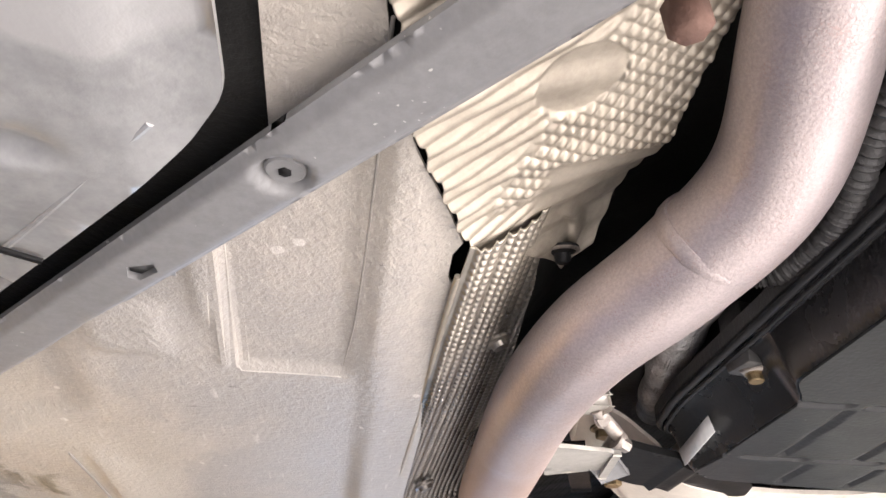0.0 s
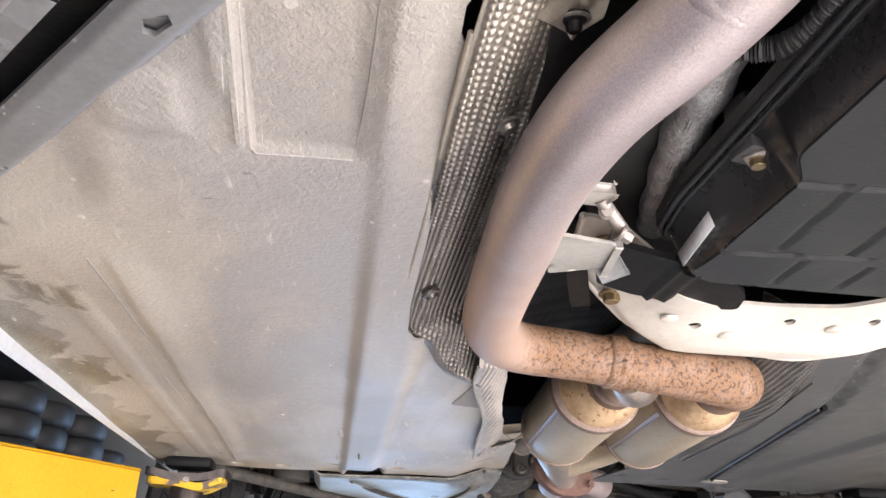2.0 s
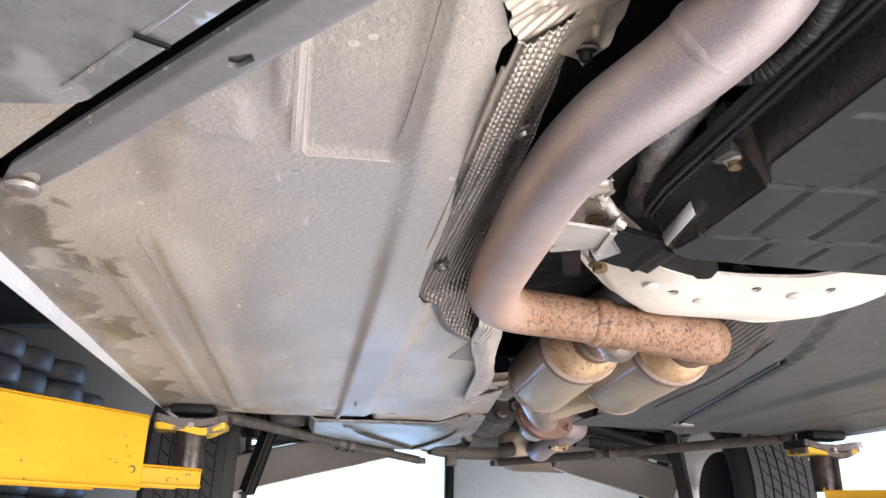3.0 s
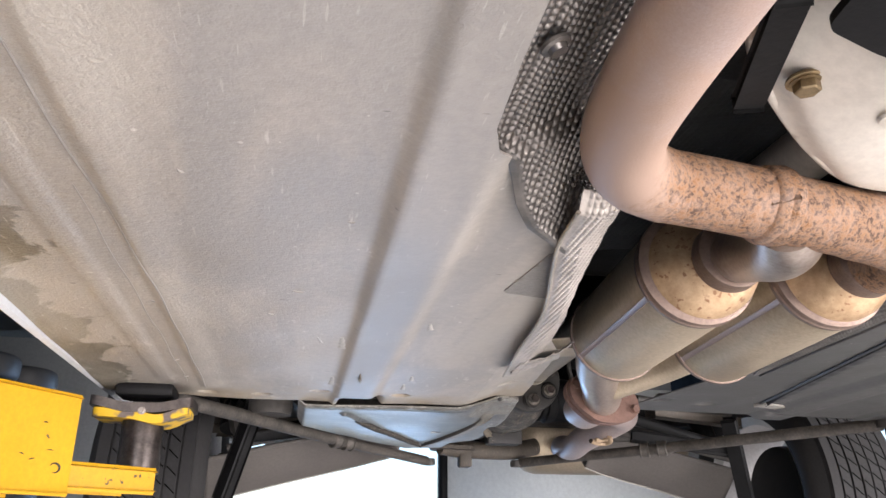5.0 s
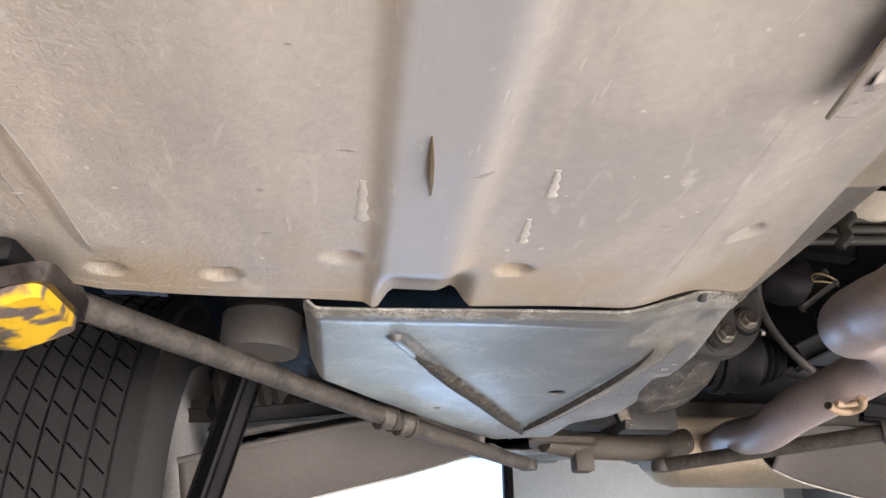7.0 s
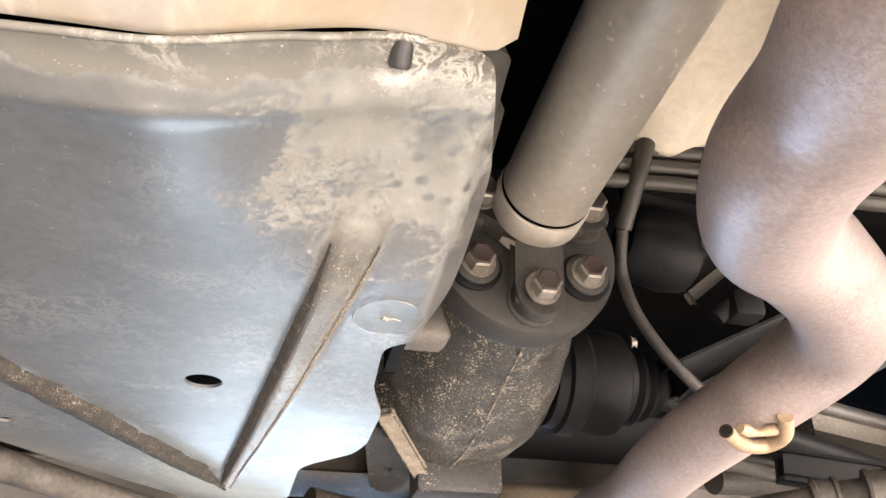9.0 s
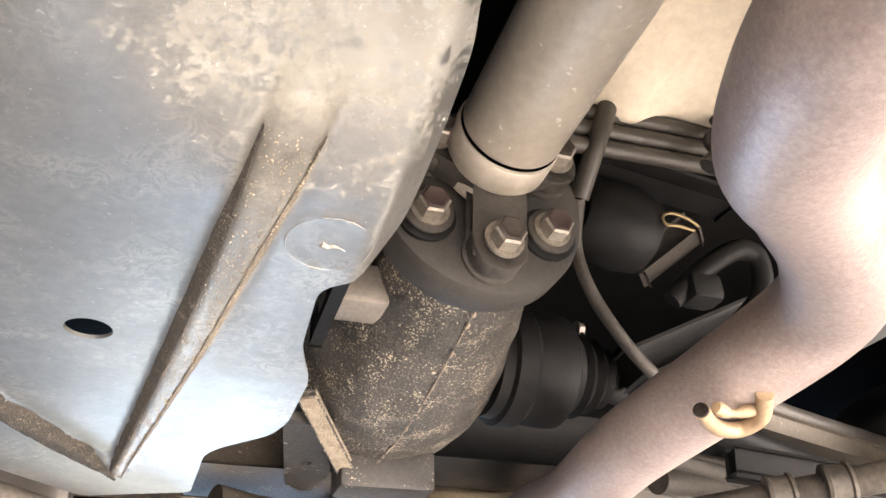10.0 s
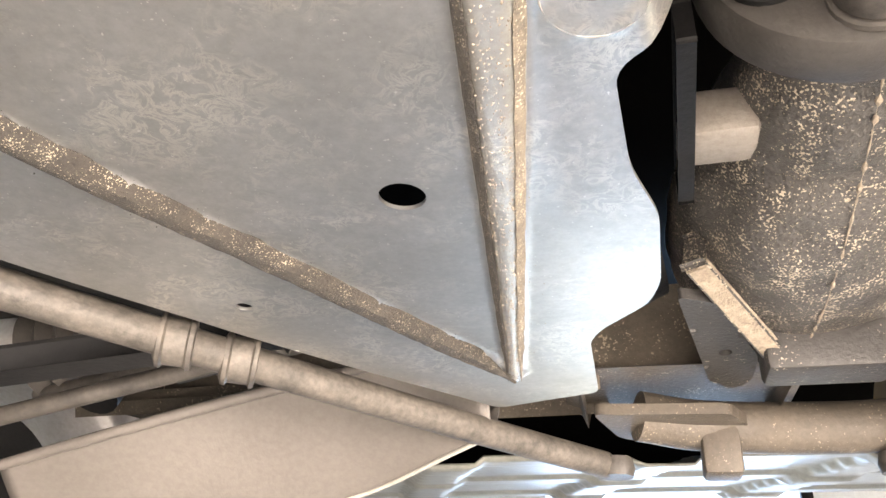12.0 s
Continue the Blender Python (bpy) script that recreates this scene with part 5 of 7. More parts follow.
def silencer(front, rear, inlet, name):
    """A round drum between two rolled rims, with a domed front and an inlet collar set off its axis."""
    r = 0.060
    o, e = Vector(front), Vector(rear)
    ax = (e - o).normalized()
    L = (e - o).length
    body = part(name, lathe([(0.0, r), (0.004, r + 0.0006), (L * 0.33, r + 0.0010), (L * 0.66, r + 0.0008), (L - 0.004, r + 0.0006), (L, r)], o, ax, 64), M_MUFFLER, ex, "dull stainless silencer drum")
    cone = lathe([(-0.040, 0.030), (-0.036, 0.036), (-0.028, 0.045), (-0.016, 0.053), (-0.004, 0.0575), (0.001, r - 0.001)], o, ax, 64)
    shift = Vector(inlet) - o
    shift -= ax * shift.dot(ax)
    for v in cone.verts:
        v.co += shift * max(0.0, min(1.0, -(v.co - o).dot(ax) / 0.036))
    part("front_cone", cone, M_MUFFEND, body, "golden heat-tinted end cone")
    part("inlet_collar", lathe([(-0.024, 0.0300), (-0.022, 0.0350), (-0.006, 0.0356), (-0.003, 0.0335), (0.002, 0.0345), (0.010, 0.0330)], o + shift - ax * 0.036, ax, 44), M_RIMSTEEL, body, "brown inlet collar")
    part("rim", lathe([(-0.008, r - 0.002), (-0.006, r + 0.0026), (-0.001, r + 0.0034), (0.001, r + 0.0018), (0.003, r + 0.0034), (0.008, r + 0.0028), (0.010, r)], o, ax, 64), M_RIMSTEEL, body, "rolled double rim")
    part("rim", lathe([(L - 0.005, r), (L - 0.003, r + 0.0026), (L + 0.003, r + 0.0022), (L + 0.005, r - 0.002)], o, ax, 64), M_RIMSTEEL, body, "rolled rear rim")
    part("rear_cone", lathe([(L, r - 0.001), (L + 0.014, 0.050), (L + 0.030, 0.036), (L + 0.045, 0.030), (L + 0.06, 0.0285)], o, ax, 48), M_MUFFLER, body)
    a = radians(212)
    out = Vector((math.cos(a), 0, math.sin(a))) * (r + 0.0012)
    part("seam", rod_box(o + out + ax * 0.010, o + out + ax * (L - 0.006), 0.006, 0.0022, 0.0008, up=(math.cos(a), 0, math.sin(a))), M_PIPE, body, "pressed seam along the drum")
    return body


silencer((-0.098, 1.160, 1.785), (-0.082, 1.410, 1.776), (-0.088, 1.118, 1.781), "silencer")
silencer((0.038, 1.140, 1.785), (0.055, 1.400, 1.776), (0.046, 1.098, 1.778), "silencer")
part("outlet_pipe", tube([(-0.079, 1.450, 1.775), (-0.074, 1.49, 1.772), (-0.056, 1.545, 1.764), (-0.033, 1.595, 1.754), (-0.012, 1.64, 1.744), (0.001, 1.680, 1.738)], 0.0320, 36, 8), M_BROWNPIPE, ex, "straw-coloured outlet pipe")
part("outlet_pipe", tube([(0.058, 1.445, 1.774), (0.057, 1.475, 1.772), (0.044, 1.52, 1.766), (0.018, 1.565, 1.758), (-0.010, 1.605, 1.750)], 0.0265, 32, 8), M_MUFFLER, ex, "joining outlet pipe")


def flange(y, x, z, name):
    bm = bmesh.new()
    pts = []
    for k in range(40):
        a = 2 * math.pi * k / 40
        rx = 0.041 + 0.020 * abs(math.cos(a)) ** 4
        pts.append((x + rx * math.cos(a - 0.35), z + (rx * 0.98) * math.sin(a - 0.35)))
    lo = [bm.verts.new((px, y - 0.007, pz)) for px, pz in pts]
    hi = [bm.verts.new((px, y + 0.007, pz)) for px, pz in pts]
    bm.faces.new(lo)
    bm.faces.new(hi[::-1])
    for k in range(40):
        bm.faces.new((lo[k], lo[(k + 1) % 40], hi[(k + 1) % 40], hi[k]))
    return part(name, bm, M_DARKRUST, ex, "brown rusted pipe flange")


FX, FY, FZ = 0.002, 1.672, 1.738
f1 = flange(FY, FX, FZ, "flange")
f2 = flange(FY + 0.021, FX, FZ, "flange")
for s in (-1, 1):
    bolt((FX + s * 0.050, FY - 0.007, FZ - s * 0.018), (0, -1, 0), 0.007, 0.010, M_DARKRUST, f1)
part("tail_pipe", tube([(0.002, 1.680, 1.737), (0.006, 1.730, 1.734), (0.013, 1.790, 1.735), (0.034, 1.842, 1.748), (0.044, 1.892, 1.753), (0.080, 1.953, 1.765), (0.127, 1.988, 1.773), (0.178, 2.028, 1.772), (0.213, 2.082, 1.771), (0.206, 2.165, 1.759), (0.197, 2.284, 1.746),
                         (0.212, 2.410, 1.738), (0.246, 2.580, 1.758), (0.31, 2.78, 1.775)], lambda f: 0.0322 - 0.0012 * float(ss(0.4, 0.7, f)), 44, 10), M_TAILPIPE, ex, "lilac-grey heat-tinted tail pipe")
hang = part("hanger", tube([(0.161, 2.146, 1.7245), (0.174, 2.157, 1.7222), (0.191, 2.166, 1.7215), (0.205, 2.164, 1.7225), (0.2085, 2.148, 1.7255), (0.199, 2.130, 1.733)], 0.0054, 18, 6), M_HANGER, ex, "bent tan rod hanger")
part("rod_end", lathe([(0, 0.0050), (0.0010, 0.0048), (0.0012, 0.0036), (0.0002, 0.0034), (0.0002, 0.0)], (0.1606, 2.1456, 1.7246), (-0.76, -0.65, 0.1), 18), M_POST, hang, "dark sawn end")
part("hanger_weld", tube([(0.172, 2.145, 1.7275), (0.187, 2.150, 1.7262), (0.203, 2.146, 1.7295)], lambda f: 0.0036 + 0.0010 * math.sin(f * 9), 12, 6), M_HANGER, ex, "tan weld bead inside the hanger")
part("rear_silencer", lathe([(0, 0.075), (0.03, 0.10), (0.06, 0.108), (0.50, 0.108), (0.53, 0.10), (0.56, 0.075)], (0.20, 2.90, 1.815), (1, 0, 0), 48), M_MUFFLER, ex, "large stainless rear silencer")

# bracket from the front pipe to the gearbox support
hb = thing("exhaust_bracket", (-0.28, 0.63, 1.76), "pale steel exhaust bracket bolted to the gearbox support", "bracket")
part("bracket_plate", sheet("bracket_plate", rounded([(-0.306, 0.616), (-0.258, 0.636), (-0.250, 0.644), (-0.251, 0.682), (-0.293, 0.689)], 0.005),
                            lambda x, y: 1.752 + 0.12 * (x + 0.305) + 0.35 * np.maximum(0.60 - y, 0), step=0.006, thick=0.003), M_BRACKET, hb)
part("bracket_lip", rod_box((-0.252, 0.640, 1.766), (-0.248, 0.688, 1.763), 0.004, 0.018, 0.001), M_BRACKET, hb)
part("upper_strap", rod_box((-0.310, 0.588, 1.772), (-0.274, 0.600, 1.778), 0.014, 0.008, 0.003), M_BRACKET, hb)
part("stud", tube([(-0.278, 0.602, 1.776), (-0.252, 0.628, 1.764)], 0.005, 12, 2), M_BOLTGREY, hb)
bolt((-0.258, 0.624, 1.763), (1, 0.3, -0.4), 0.005, 0.009, M_BOLTGREY, hb, washer=0.007)
bolt((-0.270, 0.612, 1.772), (-0.3, -1, -0.5), 0.005, 0.008, M_BOLTGREY, hb, name="nut")

# ---- gearbox with its black ribbed pan, and the cream support below ----
gb = thing("gearbox", (0.0, 0.45, 1.80), "gearbox with a ribbed black plastic oil pan and clamp bolts", "gearbox")
GB = [(-0.186, -0.10), (-0.188, 0.20), (-0.187, 0.50)] + [(-0.187, 0.512 + 0.006 * k) for k in range(16)] + [(-0.187, 0.64), (-0.180, 0.690), (-0.152, 0.711), (-0.06, 0.714), (0.16, 0.714), (0.186, 0.69), (0.19, 0.62), (0.19, -0.10)]
PANWALL = 0.0105


def notched(poly, depth=0.019):
    """The outline, drawn in from the clamp foot to the corner."""
    return [(x + depth * float(ss(0.505, 0.545, y)) * (1 - float(ss(0.655, 0.715, y))) * (x < -0.1), y) for x, y in poly]


def outset(poly, d):
    """A polygon moved outwards by d."""
    out = []
    for i, b in enumerate(poly):
        a, b, c = Vector(poly[i - 1]), Vector(b), Vector(poly[(i + 1) % len(poly)])
        n1, n2 = Vector(((b - a).y, -(b - a).x)).normalized(), Vector(((c - b).y, -(c - b).x)).normalized()
        m = (n1 + n2).normalized()
        out.append(tuple(b - m * d / max(0.4, m.dot(n1))))
    return out


def gearpan_bottom(x, y):
    z = 1.766 + 0.0 * x
    for a in (-0.131, -0.074, -0.017, 0.040, 0.097, 0.154):
        z = z + 0.0026 * (1 - ss(0.0012, 0.0034, np.abs(x - a - 0.06 * (y - 0.58)))) * (np.abs(y - 0.594) < 0.046)
        z = z + 0.0026 * (1 - ss(0.0012, 0.0034, np.abs(x - a - 0.028 - 0.06 * (y - 0.58)))) * ((np.abs(y - 0.486) < 0.046) | (np.abs(y - 0.681) < 0.024))
    for b in (0.216, 0.324, 0.432, 0.540, 0.648):
        z = z + 0.0026 * (1 - ss(0.0012, 0.0034, np.abs(y - b + 0.07 * (x + 0.13)))) * (x > -0.176) * (np.abs(np.mod(x + 0.131 + 0.5 * (b > 0.6) * 0.057, 0.057) - 0.0285) < 0.024)
    return z


part("oil_pan", sheet("oil_pan", notched(rounded(GB, 0.012)), gearpan_bottom, step=0.0026, thick=0.003), M_BLACK, gb, "ribbed black plastic oil pan")
wall = bmesh.new()
rings = []
for d, z in ((-0.0005, 1.7675), (0.002, 1.7668), (0.005, 1.772), (PANWALL, 1.797), (0.014, 1.7995), (0.0155, 1.806)):
    line = rounded(outset(GB, d), 0.012)
    line = notched(line, 0.019 if z < 1.78 else 0.008) if z < 1.80 else line
    rings.append([wall.verts.new((x, y, z)) for x, y in line])
for a, b in zip(rings, rings[1:]):
    for k in range(len(a)):
        wall.faces.new((a[k], a[(k + 1) % len(a)], b[(k + 1) % len(a)], b[k]))
part("pan_wall", wall, M_GLOSSBLACK, gb, "glossy sloping side of the oil pan")
part("pan_flange", sheet("pan_flange", rounded(outset(GB, 0.019), 0.014), lambda x, y: 1.806 + 0 * x, step=0.03, thick=0.010), M_CASTGREY, gb)
part("gearbox_case", block(-0.17, 0.17, -0.10, 0.69, 1.82, 1.98, 0.02), M_BLACKMET, gb)
for d, z, rr in ((0.0165, 1.8030, 0.0026), (0.0125, 1.7990, 0.0016)):
    line = [p for p in rounded(outset(GB, d), 0.014) if p[0] < 0.0 and p[1] > 0.05]
    line = [(-0.19 - d, 0.06)] + sorted((p for p in line if p[1] < 0.66 and p[1] > 0.1), key=lambda p: p[1]) + [p for p in line if p[1] >= 0.66]
    part("flange_bead", tube([(x, y, z) for x, y in line], rr, 12, 2, smooth=False), M_BLACK, gb, "moulded bead along the pan's flange")


def clamp_bolt(x, y):
    part("clamp", block(x - 0.013, x + 0.011, y - 0.012, y + 0.012, 1.7915, 1.836, 0.003, turn=12), M_CASTGREY, gb, "square cast clamp foot")
    part("clamp_washer", lathe([(0, 0.0105), (0.002, 0.0105), (0.003, 0.009)], (x, y, 1.7925), (0, 0, -1), 4), M_BOLTGREY, gb, "square steel washer")
    bolt((x, y, 1.7900), (0, 0, -1), 0.0050, 0.006, M_BOLT, gb, name="clamp_bolt", sides=12, label="brassy clamp bolt")


for x, y in ((-0.186, 0.556), (-0.190, 0.34)):
    clamp_bolt(x, y)
stk = thing("sticker", (-0.176, 0.675, 1.785), "small white label stuck on the oil pan's edge", "label")
part("sticker_sheet", rod_box((-0.1855, 0.626, 1.7805), (-0.1815, 0.690, 1.7750), 0.0125, 0.0007, 0.0, up=(-0.95, 0.05, -0.22)), M_WHITE, stk)

cond = thing("flexible_conduit", (-0.22, 0.42, 1.80), "ribbed dark flexible cable conduit beside the gearbox", "conduit")
cpts = smooth_path([(-0.235, 0.30, 1.83), (-0.222, 0.36, 1.819), (-0.208, 0.41, 1.814), (-0.203, 0.444, 1.814), (-0.207, 0.470, 1.815), (-0.222, 0.484, 1.818), (-0.25, 0.50, 1.83)], 26)
part("conduit_hose", tube(cpts, lambda f: 0.0070 + 0.0012 * math.sin(f * 420), 14, smooth=False), M_CASTGREY, cond)
part("end_collar", tube([(-0.240, 0.495, 1.825), (-0.250, 0.502, 1.832)], 0.0085, 16, 2), M_BLACK, cond, "moulded end collar")
foil = thing("foil_sleeve", (-0.2, 0.62, 1.86), "crinkled silver foil sleeve beside the gearbox", "foil")
part("sleeve", tube([(-0.224, 0.50, 1.848), (-0.214, 0.557, 1.845), (-0.205, 0.62, 1.842), (-0.190, 0.688, 1.840), (-0.172, 0.76, 1.840)], lambda f: 0.0180 - 0.003 * f + 0.0012 * math.sin(f * 31), 24), M_SILVERFOIL, foil)
part("seam", tube([(-0.231, 0.50, 1.8335), (-0.221, 0.557, 1.8315), (-0.211, 0.62, 1.829), (-0.197, 0.69, 1.828)], 0.0020, 8), M_SILVERFOIL, foil, "folded foil seam")
duct = thing("tunnel_bracket", (-0.2, 0.68, 1.88), "black painted tunnel bracket behind the exhaust pipe", "bracket")
part("bracket_body", rod_box((-0.250, 0.58, 1.862), (-0.192, 0.83, 1.862), 0.036, 0.016, 0.005), M_CASTGREY, duct)
part("bracket_foot", rod_box((-0.243, 0.772, 1.802), (-0.206, 0.878, 1.802), 0.014, 0.010, 0.003), M_BLACKMET, duct, "glossy frame beside the crossmember")
part("bracket_box", block(-0.27, -0.15, 0.86, 0.93, 1.85, 1.90, 0.012), M_BLACKMET, duct)

cm = thing("crossmember", (0.0, 0.85, 1.79), "cream painted pressed-steel gearbox crossmember with round holes", "crossmember")
CM = rounded([(-0.214, 0.728), (-0.240, 0.752), (-0.230, 0.815), (-0.213, 0.857), (-0.180, 0.888), (-0.128, 0.922), (-0.080, 0.937), (0.0, 0.936), (0.06, 0.925), (0.14, 0.890), (0.21, 0.86), (0.25, 0.80), (0.24, 0.745),
              (0.13, 0.76), (0.09, 0.785), (0.04, 0.808), (-0.03, 0.815), (-0.09, 0.812), (-0.138, 0.790), (-0.162, 0.765), (-0.175, 0.74)], 0.012)


def cm_z(x, y):
    d = np.maximum(0, np.abs(x + 0.005) - 0.06)
    z = 1.770 + np.where(x < 0, 2.3, 1.2) * d * d + 0.22 * np.maximum(0, 0.90 - y) * ss(-0.15, -0.05, x)
    rimd = ss(0.0, 0.02, y + 0.75 * np.maximum(0, -0.10 - x) - 0.922)
    return z + 0.010 * rimd + 0.0025 * np.sin((y + 0.6 * x) * 60) * ss(0.80, 0.84, y) * (1 - ss(-0.14, -0.09, x))


cmh = [circle(-0.095, 0.856, 0.0075), circle(0.0, 0.840, 0.0065), circle(0.088, 0.832, 0.007)]
part("crossmember_plate", sheet("crossmember_plate", CM, cm_z, cmh, step=0.006, thick=0.004), M_CREAM, cm)
edge_line = [(-0.238, 0.757), (-0.229, 0.815), (-0.212, 0.855), (-0.180, 0.886), (-0.128, 0.919), (-0.080, 0.934), (0.0, 0.933), (0.06, 0.922), (0.14, 0.887), (0.208, 0.858)]
part("turned_edge", tube([(x, y, float(cm_z(np.array(x), np.array(y))) + 0.003) for x, y in edge_line], 0.0042, 10), M_CREAM, cm, "rounded turned edge")
for x, y, r in ((-0.184, 0.846, 0.0085), (-0.216, 0.766, 0.0085)):
    bolt((x, y, float(cm_z(np.array(x), np.array(y)))), (0, 0, -1), r, 0.008, M_BOLT, cm, washer=r * 1.5, label="brassy flanged bolt")
for x, y in ((-0.052, 0.872), (0.052, 0.846), (-0.125, 0.846)):
    part("embossed_tab", lathe([(0, 0.009), (0.002, 0.008), (0.003, 0.004)], (x, y, float(cm_z(np.array(x), np.array(y))) - 0.0005), (0, 0, -1), 18), M_CREAM, cm)

gmount = thing("gearbox_mount", (-0.12, 0.78, 1.80), "black pressed gearbox mount above the cream crossmember", "mount")
part("mount_plate", sheet("mount_plate", rounded([(-0.236, 0.690), (-0.179, 0.700), (-0.162, 0.728), (-0.106, 0.746), (-0.076, 0.782), (-0.067, 0.818), (-0.112, 0.824), (-0.165, 0.788), (-0.226, 0.772)], 0.008),
                          lambda x, y: 1.778 + 0.006 * ss(-0.150, -0.143, x) + 0.12 * np.maximum(-0.19 - x, 0) - 0.004 * ss(0.0, 0.006, 0.006 - np.abs(x + 0.172)), step=0.005, thick=0.006), M_BLACKMET, gmount)
part("mount_lip", rod_box((-0.255, 0.668, 1.763), (-0.234, 0.700, 1.760), 0.022, 0.004, 0.001, up=(0.3, 0, -1)), M_BRACE, gmount, "bent grey tab")
part("mount_block", block(-0.10, 0.06, 0.735, 0.80, 1.81, 1.87, 0.012), M_RUBBER, gmount)

# ---- at the front of the tunnel ----
rf = thing("rusty_flange", (-0.335, 0.255, 1.80), "rust-red cast flange on the front exhaust", "flange")
part("flange_body", lathe([(0, 0.018), (0.004, 0.026), (0.020, 0.027), (0.024, 0.020)], (-0.352, 0.262, 1.808), (-0.5, -0.9, 0.2), 8), M_DARKRUST, rf)
part("flange_bolt", lathe([(0, 0.008), (0.012, 0.008), (0.014, 0.006)], (-0.342, 0.290, 1.802), (0.2, 0.2, -1), 6), M_DARKRUST, rf)
bell = thing("bell_housing", (-0.2, 0.2, 1.82), "bright cast aluminium housing at the front of the gearbox", "housing")
part("housing_body", lathe([(0, 0.19), (0.10, 0.17), (0.16, 0.13), (0.2, 0.12)], (-0.06, 0.10, 1.93), (0, 1, 0), 40), M_RIM, bell)

# ---- rear: bare cover plate ----
VA, VB, VC = Vector((-0.404, 1.945)), Vector((-0.185, 2.403)), Vector((-0.122, 1.978))


def seg_dist(x, y, a, b):
    d = b - a
    t = np.clip(((x - a.x) * d.x + (y - a.y) * d.y) / d.length_squared, 0, 1)
    return np.hypot(x - a.x - t * d.x, y - a.y - t * d.y)


def broad_rib(x, y):
    """The wide rib, rounded at the front and tapering towards the tip of the V."""
    d = VB - VC
    t = np.clip(((x - VC.x) * d.x + (y - VC.y) * d.y) / d.length_squared, 0, 1)
    w = 0.0142 - 0.0075 * t
    run = ((x - VC.x) * d.x + (y - VC.y) * d.y) / d.length
    return 0.0068 * (1 - ss(0.42, 1.05, seg_dist(x, y, VB, VC) / w)) * ss(-0.018, 0.006, run)


def plate_z(x, y):
    z = 1.7385 - 0.0045 * ss(1.9, 2.12, y)
    z = z - np.maximum(0.0055 * (1 - ss(0.0045, 0.0105, seg_dist(x, y, VA, VB))), broad_rib(x, y))
    z = z + 0.003 * (1 - ss(1.872, 1.890, y)) - 0.0018 * np.exp(-((y - 1.898) / 0.006) ** 2)
    z = z + 1.05 * np.maximum(0, x + 0.083 - 0.02 * (y - 1.9)) * ss(-0.085, -0.068, x) * (1 - ss(2.10, 2.2, y))
    z = z + 0.006 * (2.0 - y + np.sqrt((2.0 - y) ** 2 + 0.012)) * (1 - ss(-0.16, -0.10, np.abs(x + 0.0) * -1))
    ring = np.abs(np.hypot(x + 0.0955, (y - 2.045)) - 0.0195)
    z = z - 0.0009 * (1 - ss(0.0005, 0.0022, ring)) + 0.006 * ss(-0.15, -0.115, x) * (1 - ss(2.08, 2.20, y))
    z = z + 0.020 * ss(-0.21, -0.12, x) * (1 - ss(1.88, 2.02, y))
    z = z - 0.0022 * (1 - ss(0.003, 0.014, np.abs(x + 0.119 - 0.06 * (y - 1.89)))) * ss(1.880, 1.892, y) * (1 - ss(1.925, 1.962, y))
    side = 1 - ss(-0.494, -0.478, x)
    return z + 0.010 * side + 0.0008 * np.sin(x * 25) * np.sin(y * 19)


PLATE = rounded([(-0.492, 1.879), (-0.345, 1.876), (-0.260, 1.872), (-0.177, 1.866), (-0.115, 1.872), (-0.084, 1.874), (-0.064, 1.95), (-0.062, 2.045), (-0.070, 2.068), (-0.092, 2.085), (-0.089, 2.146), (-0.077, 2.187), (-0.077, 2.262), (-0.084, 2.290), (-0.115, 2.326),
                 (-0.124, 2.346), (-0.127, 2.457), (-0.214, 2.488), (-0.355, 2.300), (-0.394, 2.238), (-0.486, 2.098), (-0.492, 2.05)], 0.010)
cover = thing("cover_plate", (-0.28, 2.1, 1.74), "bare aluminium cover plate with V-shaped ribs, grey and salt-stained", "cover plate")
part("plate_sheet", sheet("plate_sheet", PLATE, plate_z, [circle(-0.1945, 2.147, 0.0115, 28), circle(-0.333, 2.254, 0.0055, 16)], step=0.0036, thick=0.0022), M_PLATE, cover)
part("edge_roll", tube([(x, y, float(plate_z(np.array(x), np.array(y))) + 0.001) for x, y in [(-0.488 + 0.0065 * k, 1.879 - 0.003 * min(1.0, k / 22) - 0.010 * float(ss(22, 48, np.array(float(k)))) + 0.006 * float(ss(48, 58, np.array(float(k))))) for k in range(59)]], 0.0016, 10), M_PLATE, cover)
part("captive_bolt", lathe([(-0.010, 0.0044), (0.000, 0.0044), (0.0012, 0.0036), (0.0013, 0.0026), (-0.001, 0.002)], (-0.119, 1.8815, 1.7645), (0, 0.75, -0.66), 18), M_CASTGREY, cover, "dark captive bolt")


on_plate = lambda x, y, d: (x, y, float(plate_z(np.array(x), np.array(y))) - d)
part("scribed_ring", tube([on_plate(-0.0955 + 0.0190 * math.cos(a), 2.045 + 0.0200 * math.sin(a), 0.0002) for a in np.linspace(0, 2 * math.pi, 41)], lambda f: 0.00018 + 0.00026 * math.sin(f * 17) * math.sin(f * 41), 8, 2), M_SALT, cover, "pale worn scribed ring")
part("centre_mark", tube([on_plate(-0.099, 2.046, 0.0003), on_plate(-0.096, 2.0475, 0.0003), on_plate(-0.093, 2.0465, 0.0002), on_plate(-0.088, 2.049, 0.0)], lambda f: 0.0013 * (1 - f) + 0.0003, 10), M_SALT, cover, "pale punched centre mark")


